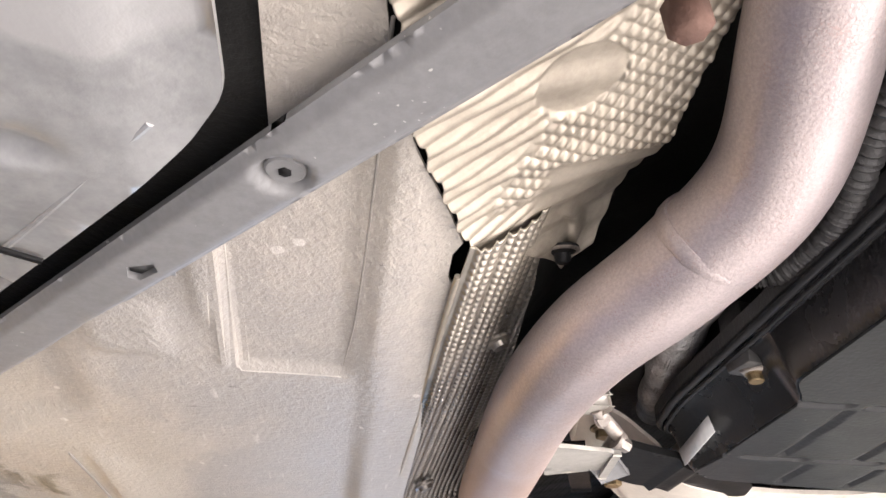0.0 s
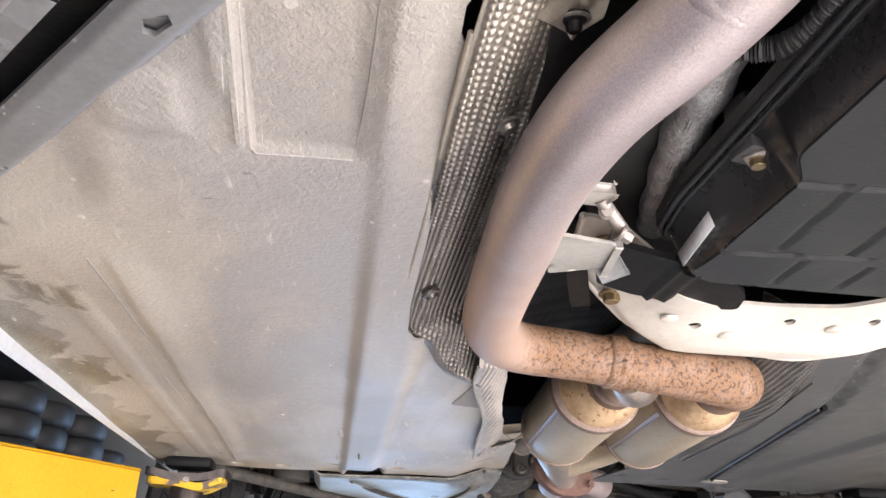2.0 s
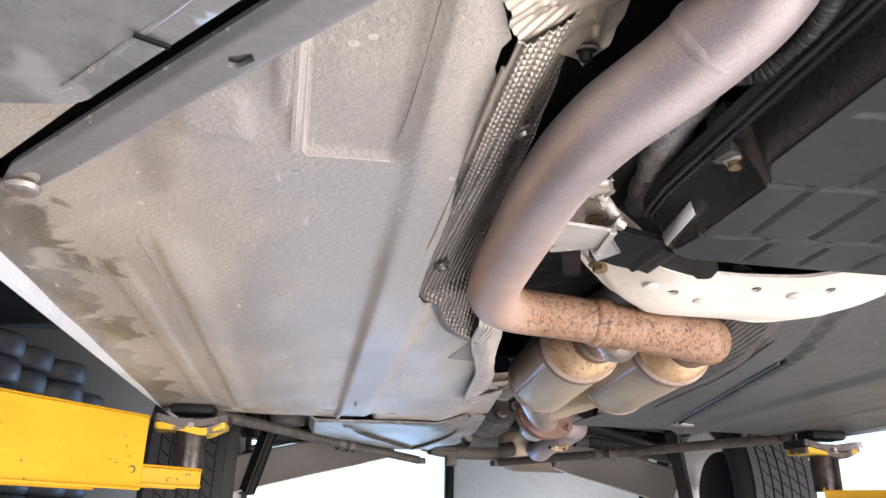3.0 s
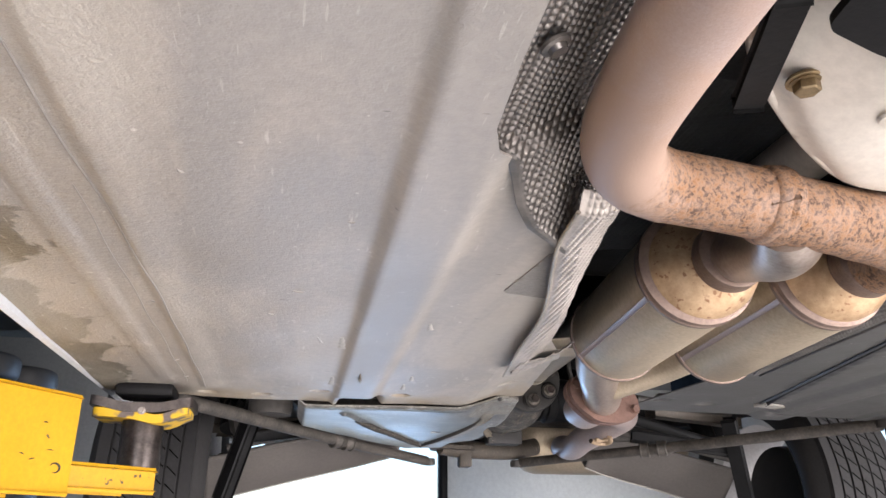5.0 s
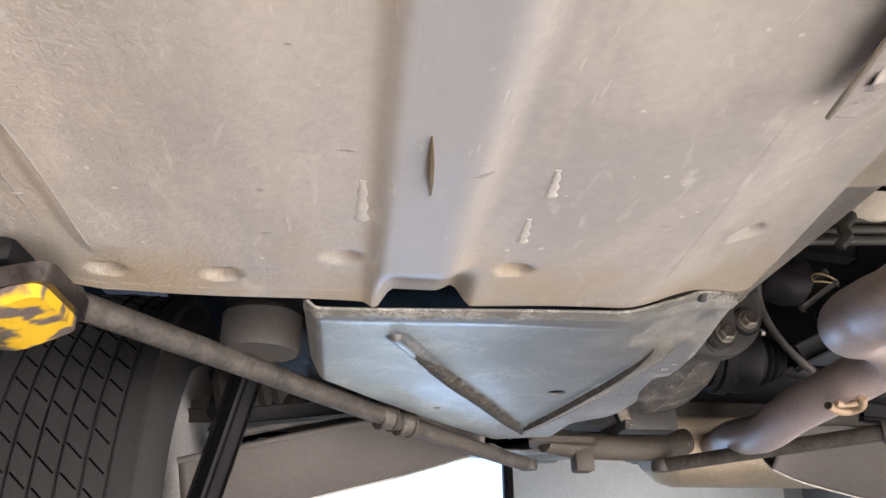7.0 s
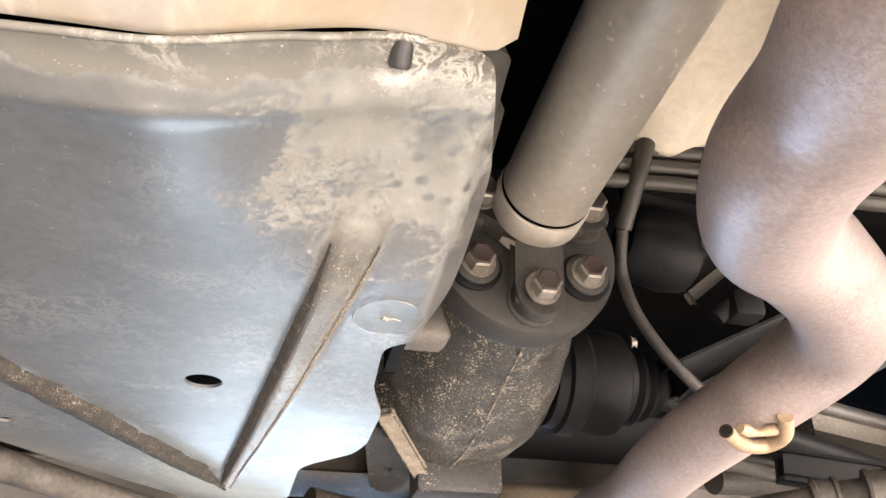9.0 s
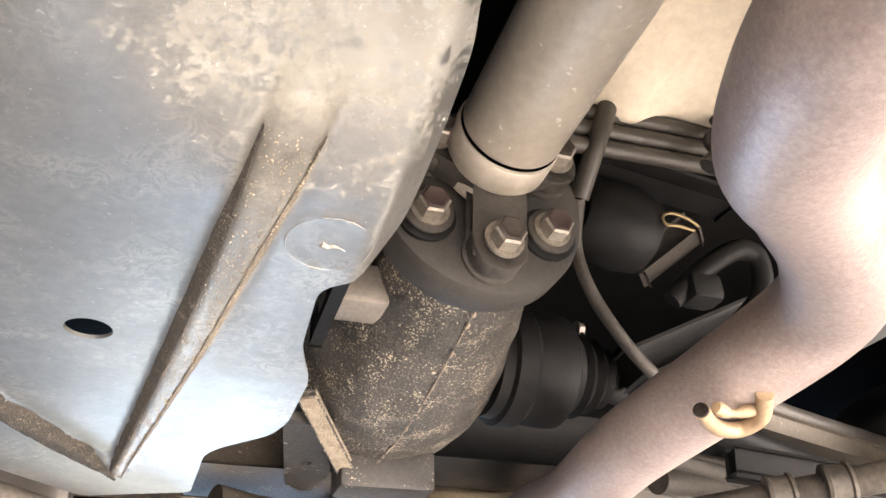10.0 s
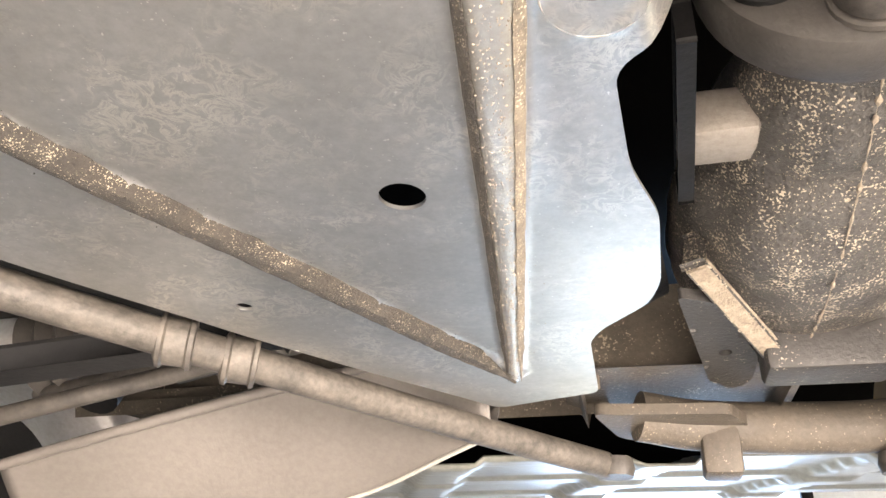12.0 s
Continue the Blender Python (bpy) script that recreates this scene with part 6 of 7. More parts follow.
def grit(a, b, name, material):
    """Grit caked along a rib."""
    rng = random.Random(7)
    bm = bmesh.new()
    for k in range(2400):
        t = rng.random()
        w = rng.gauss(0, 0.0058)
        p = a.lerp(b, t)
        d = (b - a).normalized()
        q = p + Vector((-d.y, d.x)) * w
        s = 0.00022 + 0.0007 * rng.random() ** 3
        z = float(plate_z(np.array(q.x), np.array(q.y)))
        o = Vector((q.x, q.y, z))
        v = [bm.verts.new(o + Vector(c) * s) for c in ((1, 0, 0.3), (-0.5, 0.87, 0.3), (-0.5, -0.87, 0.3), (0, 0, -1))]
        for i, j, l in ((0, 1, 3), (1, 2, 3), (2, 0, 3)):
            bm.faces.new((v[i], v[j], v[l]))
    return tagged(part(name, bm, material, cover), "pale road grit caked along the rib", kind="stuff")


def caked(a, b, offset, width, name, seed, material=M_GRIT, end=None):
    """Dirt caked on a rib, with a ragged outline."""
    rng = random.Random(seed)
    d = (b - a).normalized()
    nrm = Vector((-d.y, d.x))
    n = 90
    L = (b - a).length
    rows_ = []
    for k in range(n + 1):
        p = a + d * (L * k / n)
        w = width * (1.0 + 0.22 * noise.noise(Vector((k * 0.21, seed * 7.0, 0))) + 0.10 * rng.random()) * min(1.0, 6 * min(k, n - k) / n + 0.15)
        mid = offset + ((end if end is not None else offset) - offset) * k / n
        rows_.append([p + nrm * (mid + w * g) for g in (-1, -0.5, 0, 0.5, 1)])
    bm = bmesh.new()
    last = None
    for r in rows_:
        vs = [bm.verts.new((q.x, q.y, float(plate_z(np.array(q.x), np.array(q.y))) - (0.0006, 0.0014 + 0.0005 * rng.random(), 0.0015 + 0.0006 * rng.random(), 0.0014 + 0.0005 * rng.random(), 0.0006)[i])) for i, q in enumerate(r)]
        if last:
            for i in range(4):
                bm.faces.new((last[i], last[i + 1], vs[i + 1], vs[i]))
        last = vs
    return part(name, bm, material, cover, "gritty dirt caked on the rib")


caked(VA.lerp(VB, 0.10), VB, 0.0, 0.0108, "caked_dirt", 1)
caked(VC, VB, -0.0118, 0.0022, "caked_dirt", 2, M_SANDRIB, -0.0050)
caked(VC, VB, 0.0112, 0.0024, "caked_dirt", 3, M_GRIT, 0.0048)
grit(VA.lerp(VB, 0.10), VB, "grit", M_GRIT)
grit(VB, VC, "grit", M_PALEGRIT)

# ---- drive shaft, coupling and differential ----
ds = thing("drive_shaft", (0.02, 1.9, 1.87), "dusty grey steel drive shaft ending in a bolted coupling", "drive shaft")
SHAFT = Vector((0.006, 1, -0.033)).normalized()
on_shaft = lambda y: Vector((0.0195, 1.75, 1.8855)) + SHAFT * ((y - 1.75) / SHAFT.y)
part("shaft_tube", lathe([(0, 0.0325), (1.292, 0.0325), (1.2935, 0.0318), (1.294, 0.030)], on_shaft(0.80), SHAFT, 56), M_SHAFT, ds)
part("shaft_collar", lathe([(0, 0.0320), (0.0012, 0.0320), (0.0018, 0.0336), (0.003, 0.0342), (0.022, 0.0342), (0.025, 0.032), (0.026, 0.028), (0.031, 0.0275), (0.035, 0.0305), (0.042, 0.0305)], on_shaft(2.0945), SHAFT, 56), M_SHAFT, ds, "stepped shaft collar")
part("groove", lathe([(0, 0.032), (0.0001, 0.0328), (0.0008, 0.0328), (0.0009, 0.032)], on_shaft(2.0938), SHAFT, 56), M_DARK, ds, "dark groove ring")
CY = 2.128
CX, CZ = 0.022, 1.856
for a in (radians(-90), radians(30), radians(150)):
    p = Vector((CX + 0.012 * math.cos(a), CY - 0.004, CZ + 0.012 * math.sin(a)))
    q = Vector((CX + 0.053 * math.cos(a), CY + 0.002, CZ + 0.053 * math.sin(a)))
    yk = rod_box(p, q, 0.028, 0.012, 0.004, up=(0, 1, 0))
    lathe([(0, 0.0175), (0.002, 0.0185), (0.012, 0.0185), (0.014, 0.0165)], (CX + 0.048 * math.cos(a), CY - 0.006, CZ + 0.048 * math.sin(a)), (0, 1, 0), 24, yk)
    part("yoke_arm", yk, M_ROD, ds, "dark cast arm of the shaft yoke")

cp = thing("flex_coupling", (0.022, 2.15, 1.86), "dark rubber flexible coupling disc with steel bolts", "coupling")
bm = bmesh.new()
lathe([(0, 0.062), (0.003, 0.070), (0.008, 0.072), (0.026, 0.072), (0.031, 0.070), (0.033, 0.060)], (CX, CY + 0.012, CZ), (0, 1, 0), 56, bm)
part("disc", bm, M_COUPLING, cp)
for k in range(6):
    a = radians(-90 + 60 * k)
    x, z = CX + 0.048 * math.cos(a), CZ + 0.048 * math.sin(a)
    part("sleeve", lathe([(0, 0.0175), (0.001, 0.0195), (0.004, 0.0195), (0.005, 0.016)], (x, CY + 0.0085, z), (0, 1, 0), 24), M_BLACKMET if k % 2 else M_RUBBER, cp, "steel bush ring")
    y0 = CY - 0.006 if k % 2 == 0 else CY + 0.009
    if k % 2:
        part("washer", lathe([(0, 0.0155), (0.001, 0.0165), (0.003, 0.0165), (0.004, 0.014)], (x, y0 - 0.001, z), (0, -1, 0), 24), M_ROD, cp)
    bl = bolt((x, y0 - 0.004, z), (0, -1, 0), 0.0105, 0.013, M_BOLTMID, cp, label="hexagon flange bolt")
    part("bolt_face", lathe([(0, 0.0091), (0.0011, 0.0090), (0.0018, 0.0076), (0.0010, 0.0055), (0.0008, 0.001)], (x, y0 - 0.0166, z), (0, -1, 0), 6), M_REDMARK if k % 2 else M_BOLTDARK, bl, "head marked with dark red paint" if k % 2 else "brown worn head")

df = thing("differential", (0.045, 2.35, 1.84), "cast iron differential caked with pale gritty dirt", "differential")
DX, DZ = 0.042, 1.866
prof = [(2.160, 0.040), (2.163, 0.058), (2.172, 0.060), (2.180, 0.052), (2.196, 0.050), (2.205, 0.054), (2.216, 0.051), (2.225, 0.055), (2.250, 0.060), (2.285, 0.068), (2.32, 0.078), (2.355, 0.086), (2.39, 0.091), (2.42, 0.093),
        (2.45, 0.093), (2.475, 0.091), (2.50, 0.088), (2.53, 0.080), (2.56, 0.06)]
bm = lathe([(y - 2.16, r) for y, r in prof], (DX, 2.16, DZ), (0, 1, 0), 72)
bmesh.ops.subdivide_edges(bm, edges=[e for e in bm.edges if e.calc_length() > 0.012], cuts=2, use_grid_fill=True)
for v in bm.verts:
    n = noise.noise(v.co * 30) * 0.004 + noise.noise(v.co * 90) * 0.0012
    side = v.co.x - DX
    if v.co.y > 2.23:
        v.co.x += 0.10 * side * (v.co.y - 2.23) / 0.2
    r = Vector((v.co.x - DX, 0, v.co.z - DZ))
    if r.length > 1e-4:
        v.co += r.normalized() * n
    bump_ = max(0, 1 - ((v.co.x + 0.005) ** 2 + (v.co.y - 2.36) ** 2) / 0.0012)
    if v.co.z < DZ:
        v.co.z -= 0.007 * bump_
part("case", bm, M_DIFF, df)
part("cast_seam", tube([(DX - 0.002, 2.20, DZ - 0.055), (DX, 2.26, DZ - 0.0645), (DX - 0.002, 2.33, DZ - 0.082), (DX - 0.004, 2.40, DZ - 0.0925), (DX - 0.006, 2.46, DZ - 0.0945)], lambda f: max(0.0001, 0.0006 + 0.0024 * noise.noise(Vector((f * 34, 2.0, 5.0)))), 8, 24), M_PALEGRIT, df, "raised casting seam caked with grit")
web = part("web", rod_box((-0.047, 2.379, 1.814), (0.019, 2.487, 1.773), 0.011, 0.030, 0.004), M_DIFF, df, "angled cast web")
part("web_crest", rod_box((-0.047, 2.379, 1.8015), (0.019, 2.487, 1.7605), 0.0095, 0.007, 0.003), M_PALEGRIT, web, "pale sandy dirt on the web's crest")
part("side_boss", block(-0.058, -0.010, 2.252, 2.290, 1.826, 1.860, 0.005), M_BOSS, df, "square cast boss")
part("rear_foot", block(0.002, 0.095, 2.462, 2.510, 1.748, 1.795, 0.006), M_EAR, df, "worn flat casting foot")
part("mount_ear", sheet("mount_ear", rounded([(-0.062, 2.405), (-0.030, 2.42), (0.004, 2.515), (0.003, 2.560), (-0.012, 2.580), (-0.034, 2.562)], 0.008), lambda x, y: 1.779 + 0.10 * (2.50 - y), [circle(-0.023, 2.503, 0.0055)], step=0.006, thick=0.009), M_EAR, df, "cast mounting ear with a bolt hole")
# black bar added in place of the shaded gap beside the differential
part("gap_shade", rod_box((-0.056, 2.16, 1.830), (-0.054, 2.31, 1.827), 0.006, 0.026, 0.002), M_BLACKMET, df)

cv = thing("drive_joint", (0.18, 2.40, 1.845), "black ribbed drive joint on the side of the differential", "joint")
part("joint_body", lathe([(0, 0.050), (0.010, 0.052), (0.012, 0.058), (0.030, 0.059), (0.036, 0.054), (0.060, 0.056), (0.075, 0.055), (0.080, 0.048)], (0.122, 2.395, 1.855), (1, 0.04, 0), 48), M_BLACKMET, cv)
part("boot", lathe([(0, 0.046), (0.012, 0.040), (0.018, 0.044), (0.028, 0.034), (0.034, 0.038), (0.044, 0.028), (0.050, 0.031), (0.06, 0.020)], (0.20, 2.398, 1.855), (1, 0.04, 0), 36), M_BLACKMET, cv, "pleated rubber boot")
part("half_shaft", lathe([(0, 0.014), (0.38, 0.014)], (0.26, 2.40, 1.845), (1, 0.04, -0.25), 20), M_BLACKMET, cv)
bolt((0.215, 2.375, 1.893), (1, 0, 0), 0.007, 0.008, M_BOLTGREY, cv)
cv2 = thing("drive_joint", (-0.1, 2.44, 1.86), "black drive joint beyond the aluminium cover", "joint")
part("joint_body", lathe([(0, 0.050), (0.030, 0.057), (0.07, 0.054), (0.11, 0.02), (0.45, 0.014)], (-0.075, 2.44, 1.862), (-1, 0.04, -0.2), 40), M_BLACKMET, cv2)

# ---- rear subframe and links ----
sf = thing("rear_subframe", (0.1, 2.62, 1.76), "dust-covered brown steel rear subframe beam", "subframe")
part("beam", rod_box((-0.15, 2.60, 1.822), (0.03, 2.605, 1.822), 0.09, 0.080, 0.02), M_SUBFRAME, sf)
# this side's beam is black, its shade put into the colour
part("rear_beam", rod_box((0.03, 2.68, 1.872), (0.70, 2.70, 1.872), 0.09, 0.080, 0.02), M_BLACKMET, sf, "rear beam coloured black for shade")
part("lower_tube", tube([(-0.10, 2.60, 1.755), (-0.04, 2.62, 1.749), (0.05, 2.63, 1.747), (0.12, 2.64, 1.750), (0.19, 2.66, 1.765)], 0.024, 24), M_SUBFRAME, sf)
part("gusset", sheet("gusset", rounded([(-0.14, 2.555), (-0.02, 2.56), (0.01, 2.63), (-0.05, 2.68), (-0.12, 2.64)], 0.012), lambda x, y: 1.743 + 0.15 * (x + 0.02) ** 2, step=0.012, thick=0.01), M_SUBFRAME, sf)
part("lug", block(-0.045, -0.010, 2.60, 2.64, 1.700, 1.750, 0.005), M_SUBFRAME, sf)
part("beam", rod_box((-0.15, 2.60, 1.83), (-0.70, 2.62, 1.83), 0.08, 0.08, 0.02), M_SUBFRAME, sf)
bush = thing("subframe_bush", (-0.55, 2.03, 1.78), "dark round rubber subframe bush behind the floor's edge", "bush")
part("bush_body", lathe([(0, 0.04), (0.01, 0.043), (0.04, 0.043), (0.05, 0.03)], (-0.545, 2.04, 1.745), (0, 0, 1), 32), M_RUBBER, bush)
part("bush_arm", rod_box((-0.545, 2.04, 1.80), (-0.50, 2.60, 1.84), 0.06, 0.05, 0.012), M_BLACKMET, bush)


def side_links(s):
    """What hangs on one side of the rear axle, mirrored for the other."""
    g = "links of the rear axle"
    br = thing("brace_rod", (s * 0.45, 2.2, 1.73), "dusty tubular brace rod running to the subframe", "rod", g)
    pts = [(s * 0.690, 1.880, 1.742), (s * 0.60, 2.005, 1.738), (s * 0.40, 2.285, 1.728), (s * 0.24, 2.505, 1.722), (s * 0.135, 2.630, 1.716)]
    part("rod", tube(pts, 0.0128, 20), M_ROD2, br)
    part("rod_end", lathe([(0, 0.016), (0.008, 0.018), (0.018, 0.016)], (s * 0.125, 2.635, 1.705), (0, 0, 1), 20), M_ROD, br, "flattened bolted end")
    part("rod_end", lathe([(0, 0.020), (0.008, 0.022), (0.018, 0.018)], (s * 0.695, 1.872, 1.734), (0, 0, 1), 20), M_ROD, br)
    d = Vector((s * 0.16, -0.22, 0.006)).normalized()
    for f in (-0.024, 0.024):
        c = Vector((s * 0.386, 2.305, 1.7275)) + d * f
        part("clamp", lathe([(-0.013, 0.0132), (-0.0125, 0.0185), (-0.0095, 0.0195), (-0.008, 0.0172), (0.006, 0.0172), (0.0075, 0.0195), (0.0105, 0.0188), (0.013, 0.0132)], c, d + Vector((0.35 * s, 0.25, 0)), 28), M_ROD2, br, "wrapped strap clamp")
    arm = thing("lower_arm", (s * 0.45, 2.5, 1.68), "broad smooth grey lower suspension arm", "suspension arm", g)

    a0 = 0.225 if s < 0 else 0.30

    def arm_at(u, v):
        a = a0 + (0.71 - a0) * u
        zf, zr = 1.829 - 0.135 * a - 0.08 * a * a, 1.765 - 0.20 * a - 0.05 * a * a
        yr = 2.50 + 0.10 * ss(0.17, 0.40, a)
        w = np.clip(v / 0.7, 0, 1)
        back = np.clip((v - 0.7) / 0.3, 0, 1)
        y = 2.482 + (yr - 2.482) * w + 0.035 * np.sin(back * 2.2)
        z = zf + (zr - zf) * w - 0.006 * np.sin(w * math.pi) + 0.055 * back
        return s * a, y, z

    part("arm_shell", grid_mesh("arm_shell", 40, 24, arm_at, 0.004), M_ARM, arm)
    lip = [arm_at(np.array(u), np.array(0.0)) for u in np.linspace(0, 1, 12)]
    part("front_lip", tube([(float(x), float(y) - 0.002, float(z)) for x, y, z in lip], 0.0055, 12, 4), M_ARM, arm, "rolled front edge")
    lip = [arm_at(np.array(u), np.array(0.7)) for u in np.linspace(0, 1, 12)]
    part("rear_seam", tube([(float(x), float(y), float(z)) for x, y, z in lip], 0.0022, 10, 4), M_BRACKET, arm, "bright pressed seam")
    tl = thing("track_link", (s * 0.45, 2.38, 1.70), "thin dusty suspension link rod", "link", g)
    part("link_rod", tube([(s * 0.30, 2.42, 1.789), (s * 0.45, 2.42, 1.763), (s * 0.65, 2.40, 1.716)], 0.0085, 16), M_ROD, tl)
    part("link_rod", tube([(s * 0.34, 2.45, 1.80), (s * 0.45, 2.44, 1.785), (s * 0.64, 2.43, 1.745)], 0.0065, 16), M_ROD, tl)
    up = thing("upper_link", (s * 0.55, 2.3, 1.75), "dark cast suspension link between wheel and subframe", "link", g)
    part("link_arm", rod_box((s * 0.585, 2.28, 1.80), (s * 0.645, 2.34, 1.60), 0.022, 0.03, 0.006), M_BLACKMET, up)
    part("link_arm", rod_box((s * 0.60, 2.32, 1.73), (s * 0.36, 2.36, 1.765), 0.02, 0.022, 0.005), M_BLACKMET, up)
    if s < 0:
        bt = thing("shaft_boot", (s * 0.58, 2.42, 1.79), "dusty pleated rubber boot on the half shaft", "boot", g)
        pleats = [(0.0, 0.030)] + [(0.012 + 0.010 * k, (0.046 if k % 2 == 0 else 0.036) - 0.0012 * k) for k in range(9)] + [(0.108, 0.020)]
        part("boot_sleeve", lathe(pleats, (s * 0.655, 2.43, 1.785), (-s, 0.02, 0.25), 36), M_RUBBER, bt)
        part("boot_clamp", lathe([(0, 0.0215), (0.008, 0.0215)], (s * 0.550, 2.432, 1.811), (-s, 0.02, 0.25), 28), M_BRIGHTPIPE, bt, "bright clamp band")
    wx = -0.795 if s < 0 else 0.88
    wh = thing("road_wheel", (wx, 2.52, 1.62), "rear wheel with a worn treaded tyre hanging in its well", "wheel", "rear wheels")
    R, W = 0.335, 0.115
    prof = [(-W + 0.012, 0.225), (-W, 0.245), (-W - 0.006, 0.275), (-W + 0.004, 0.305), (-W + 0.018, 0.318)]
    for k in range(-3, 4):
        c = k * 0.028
        prof += [(c - 0.0115, R - 0.001 * abs(k)), (c + 0.0115, R - 0.001 * abs(k))]
        if k < 3:
            prof += [(c + 0.0122, R - 0.007), (c + 0.0158, R - 0.007)]
    prof += [(W - 0.018, 0.318), (W - 0.004, 0.305), (W + 0.006, 0.275), (W, 0.245), (W - 0.012, 0.225)]
    ty = part("tyre", lathe(prof, (wx, 2.52, 1.62), (1, 0, 0), 96, closed=False), M_TREAD, wh, "worn black tyre")
    sip = bmesh.new()
    for k in range(-2, 3):
        for j in range(60):
            a = 2 * math.pi * (j + 0.5 * (k % 2)) / 60
            if math.cos(a) > 0.05:
                continue
            cx, r = wx + k * 0.028, R - 0.001 * abs(k) + 0.0002
            p = Vector((cx - 0.010, 2.52 + r * math.cos(a), 1.62 + r * math.sin(a)))
            q = Vector((cx + 0.010, 2.52 + r * math.cos(a + 0.055), 1.62 + r * math.sin(a + 0.055)))
            rod_box(p, q, 0.0022, 0.0012, 0, up=(0, math.cos(a), math.sin(a)), bm=sip)
    tagged(part("tread_pattern", sip, M_DARK, ty), "fine cuts across the tread", kind="stuff")
    part("rim", lathe([(-0.105, 0.226), (-0.098, 0.220), (-0.085, 0.205), (-0.02, 0.195), (0.06, 0.19), (0.09, 0.205), (0.105, 0.226)], (wx, 2.52, 1.62), (1, 0, 0), 72, closed=False), M_RIM, wh, "alloy rim barrel")
    part("hub", lathe([(-0.02, 0.06), (-0.015, 0.145), (0.0, 0.148), (0.012, 0.148), (0.02, 0.09), (0.08, 0.07)], ((wx - s * 0.01), 2.52, 1.62), (s, 0, 0), 48), M_BLACKMET, wh, "dark brake disc")
    for k in range(5):
        a = 2 * math.pi * k / 5 + 0.3
        part("spoke", rod_box((wx + s * 0.065, 2.52 + 0.05 * math.cos(a), 1.62 + 0.05 * math.sin(a)), (wx + s * 0.075, 2.52 + 0.20 * math.cos(a), 1.62 + 0.20 * math.sin(a)), 0.045, 0.02, 0.006, up=(1, 0, 0)), M_RIM, wh)
    car = thing("wheel_carrier", (s * 0.62, 2.46, 1.60), "dark cast wheel carrier behind the brake disc", "carrier", g)
    part("carrier_body", tube([(s * 0.655, 2.52, 1.775), (s * 0.655, 2.54, 1.81), (s * 0.65, 2.56, 1.84), (s * 0.64, 2.58, 1.87)], 0.028, 18), M_BLACKMET, car)
    part("caliper", tube([(s * 0.67, 2.66, 1.72), (s * 0.67, 2.69, 1.66), (s * 0.67, 2.68, 1.60)], 0.026, 14), M_BLACKMET, car, "brake caliper")


side_links(-1)
side_links(1)

# ---- above the tail pipe: fuel tank cover, lines, cable and fittings ----
tank = thing("tank_cover", (0.33, 2.1, 2.04), "tan pressed fuel tank cover with shallow ribs", "tank cover")
part("cover_sheet", grid_mesh("cover_sheet", 60, 50, lambda u, v: (0.09 + 0.55 * u, 1.90 + 0.30 * v, 2.022 + 0.02 * u + 0.10 * (1 - v) * 0.25 - 0.013 * np.abs(np.sin(u * 13 - v * 4)) ** 3 - 0.003 * np.sin(u * 41 + v * 7)), 0.006), M_TANK, tank)
part("cover_skirt", grid_mesh("cover_skirt", 60, 20, lambda u, v: (0.09 + 0.55 * u, 2.20 + 0.02 * v, 2.022 + 0.02 * u + 0.16 * v - 0.004 * np.sin(u * 22) ** 2), 0.006), M_TANK, tank)
lines = thing("fuel_lines", (0.25, 2.21, 2.0), "three black parallel fuel lines", "pipes")
for k in range(3):
    part("line", tube([(0.06, 2.200 + 0.004 * k, 2.008 - 0.016 * k), (0.25, 2.204 + 0.004 * k, 2.022 - 0.016 * k), (0.60, 2.21 + 0.004 * k, 2.040 - 0.016 * k)], 0.0078, 14), M_LINE, lines)
part("line_clip", tube([(0.258, 2.190, 1.970), (0.270, 2.184, 1.985), (0.268, 2.187, 2.000), (0.282, 2.183, 2.016), (0.279, 2.186, 2.032), (0.292, 2.186, 2.052)], 0.0085, 14), M_COUPLING, lines, "moulded wavy clip across the lines")
cabl = thing("brake_cable", (0.18, 2.25, 1.92), "grey sleeved cable with printed white bars", "cable")
part("cable_sleeve", tube([(0.205, 2.185, 2.110), (0.178, 2.192, 2.045), (0.160, 2.200, 1.992), (0.152, 2.235, 1.945)], 0.0088, 16), M_LINE, cabl)
part("cable_wire", tube([(0.152, 2.235, 1.945), (0.161, 2.265, 1.915), (0.174, 2.272, 1.876), (0.205, 2.28, 1.836), (0.245, 2.295, 1.810)], 0.0058, 14), M_ROD, cabl, "bare grey cable end")
for k in range(9):
    f = k / 8
    p = Vector((0.188, 2.189, 2.070)).lerp(Vector((0.164, 2.197, 2.005)), f)
    part("print_bar", rod_box(p + Vector((-0.0022, -0.0062, -0.0052)), p + Vector((0.0022, -0.0062, -0.0052)), 0.003, 0.0008, 0, up=(0, -0.7, -0.7)), M_WHITE, cabl, "white printed bar")
act = thing("axle_mount", (0.22, 2.27, 1.95), "black rubber axle mount with a cast bracket", "mount")
part("mount_drum", lathe([(0, 0.030), (0.01, 0.037), (0.05, 0.040), (0.07, 0.036), (0.078, 0.024)], (0.165, 2.265, 1.952), (1, 0.05, -0.15), 36), M_BLACKMET, act)
part("mount_bar", rod_box((0.165, 2.24, 1.995), (0.32, 2.25, 1.985), 0.02, 0.022, 0.004), M_BLACKMET, act)
part("lever", rod_box((0.236, 2.285, 1.915), (0.275, 2.25, 1.945), 0.016, 0.022, 0.005), M_ROD, act, "cast lever end")
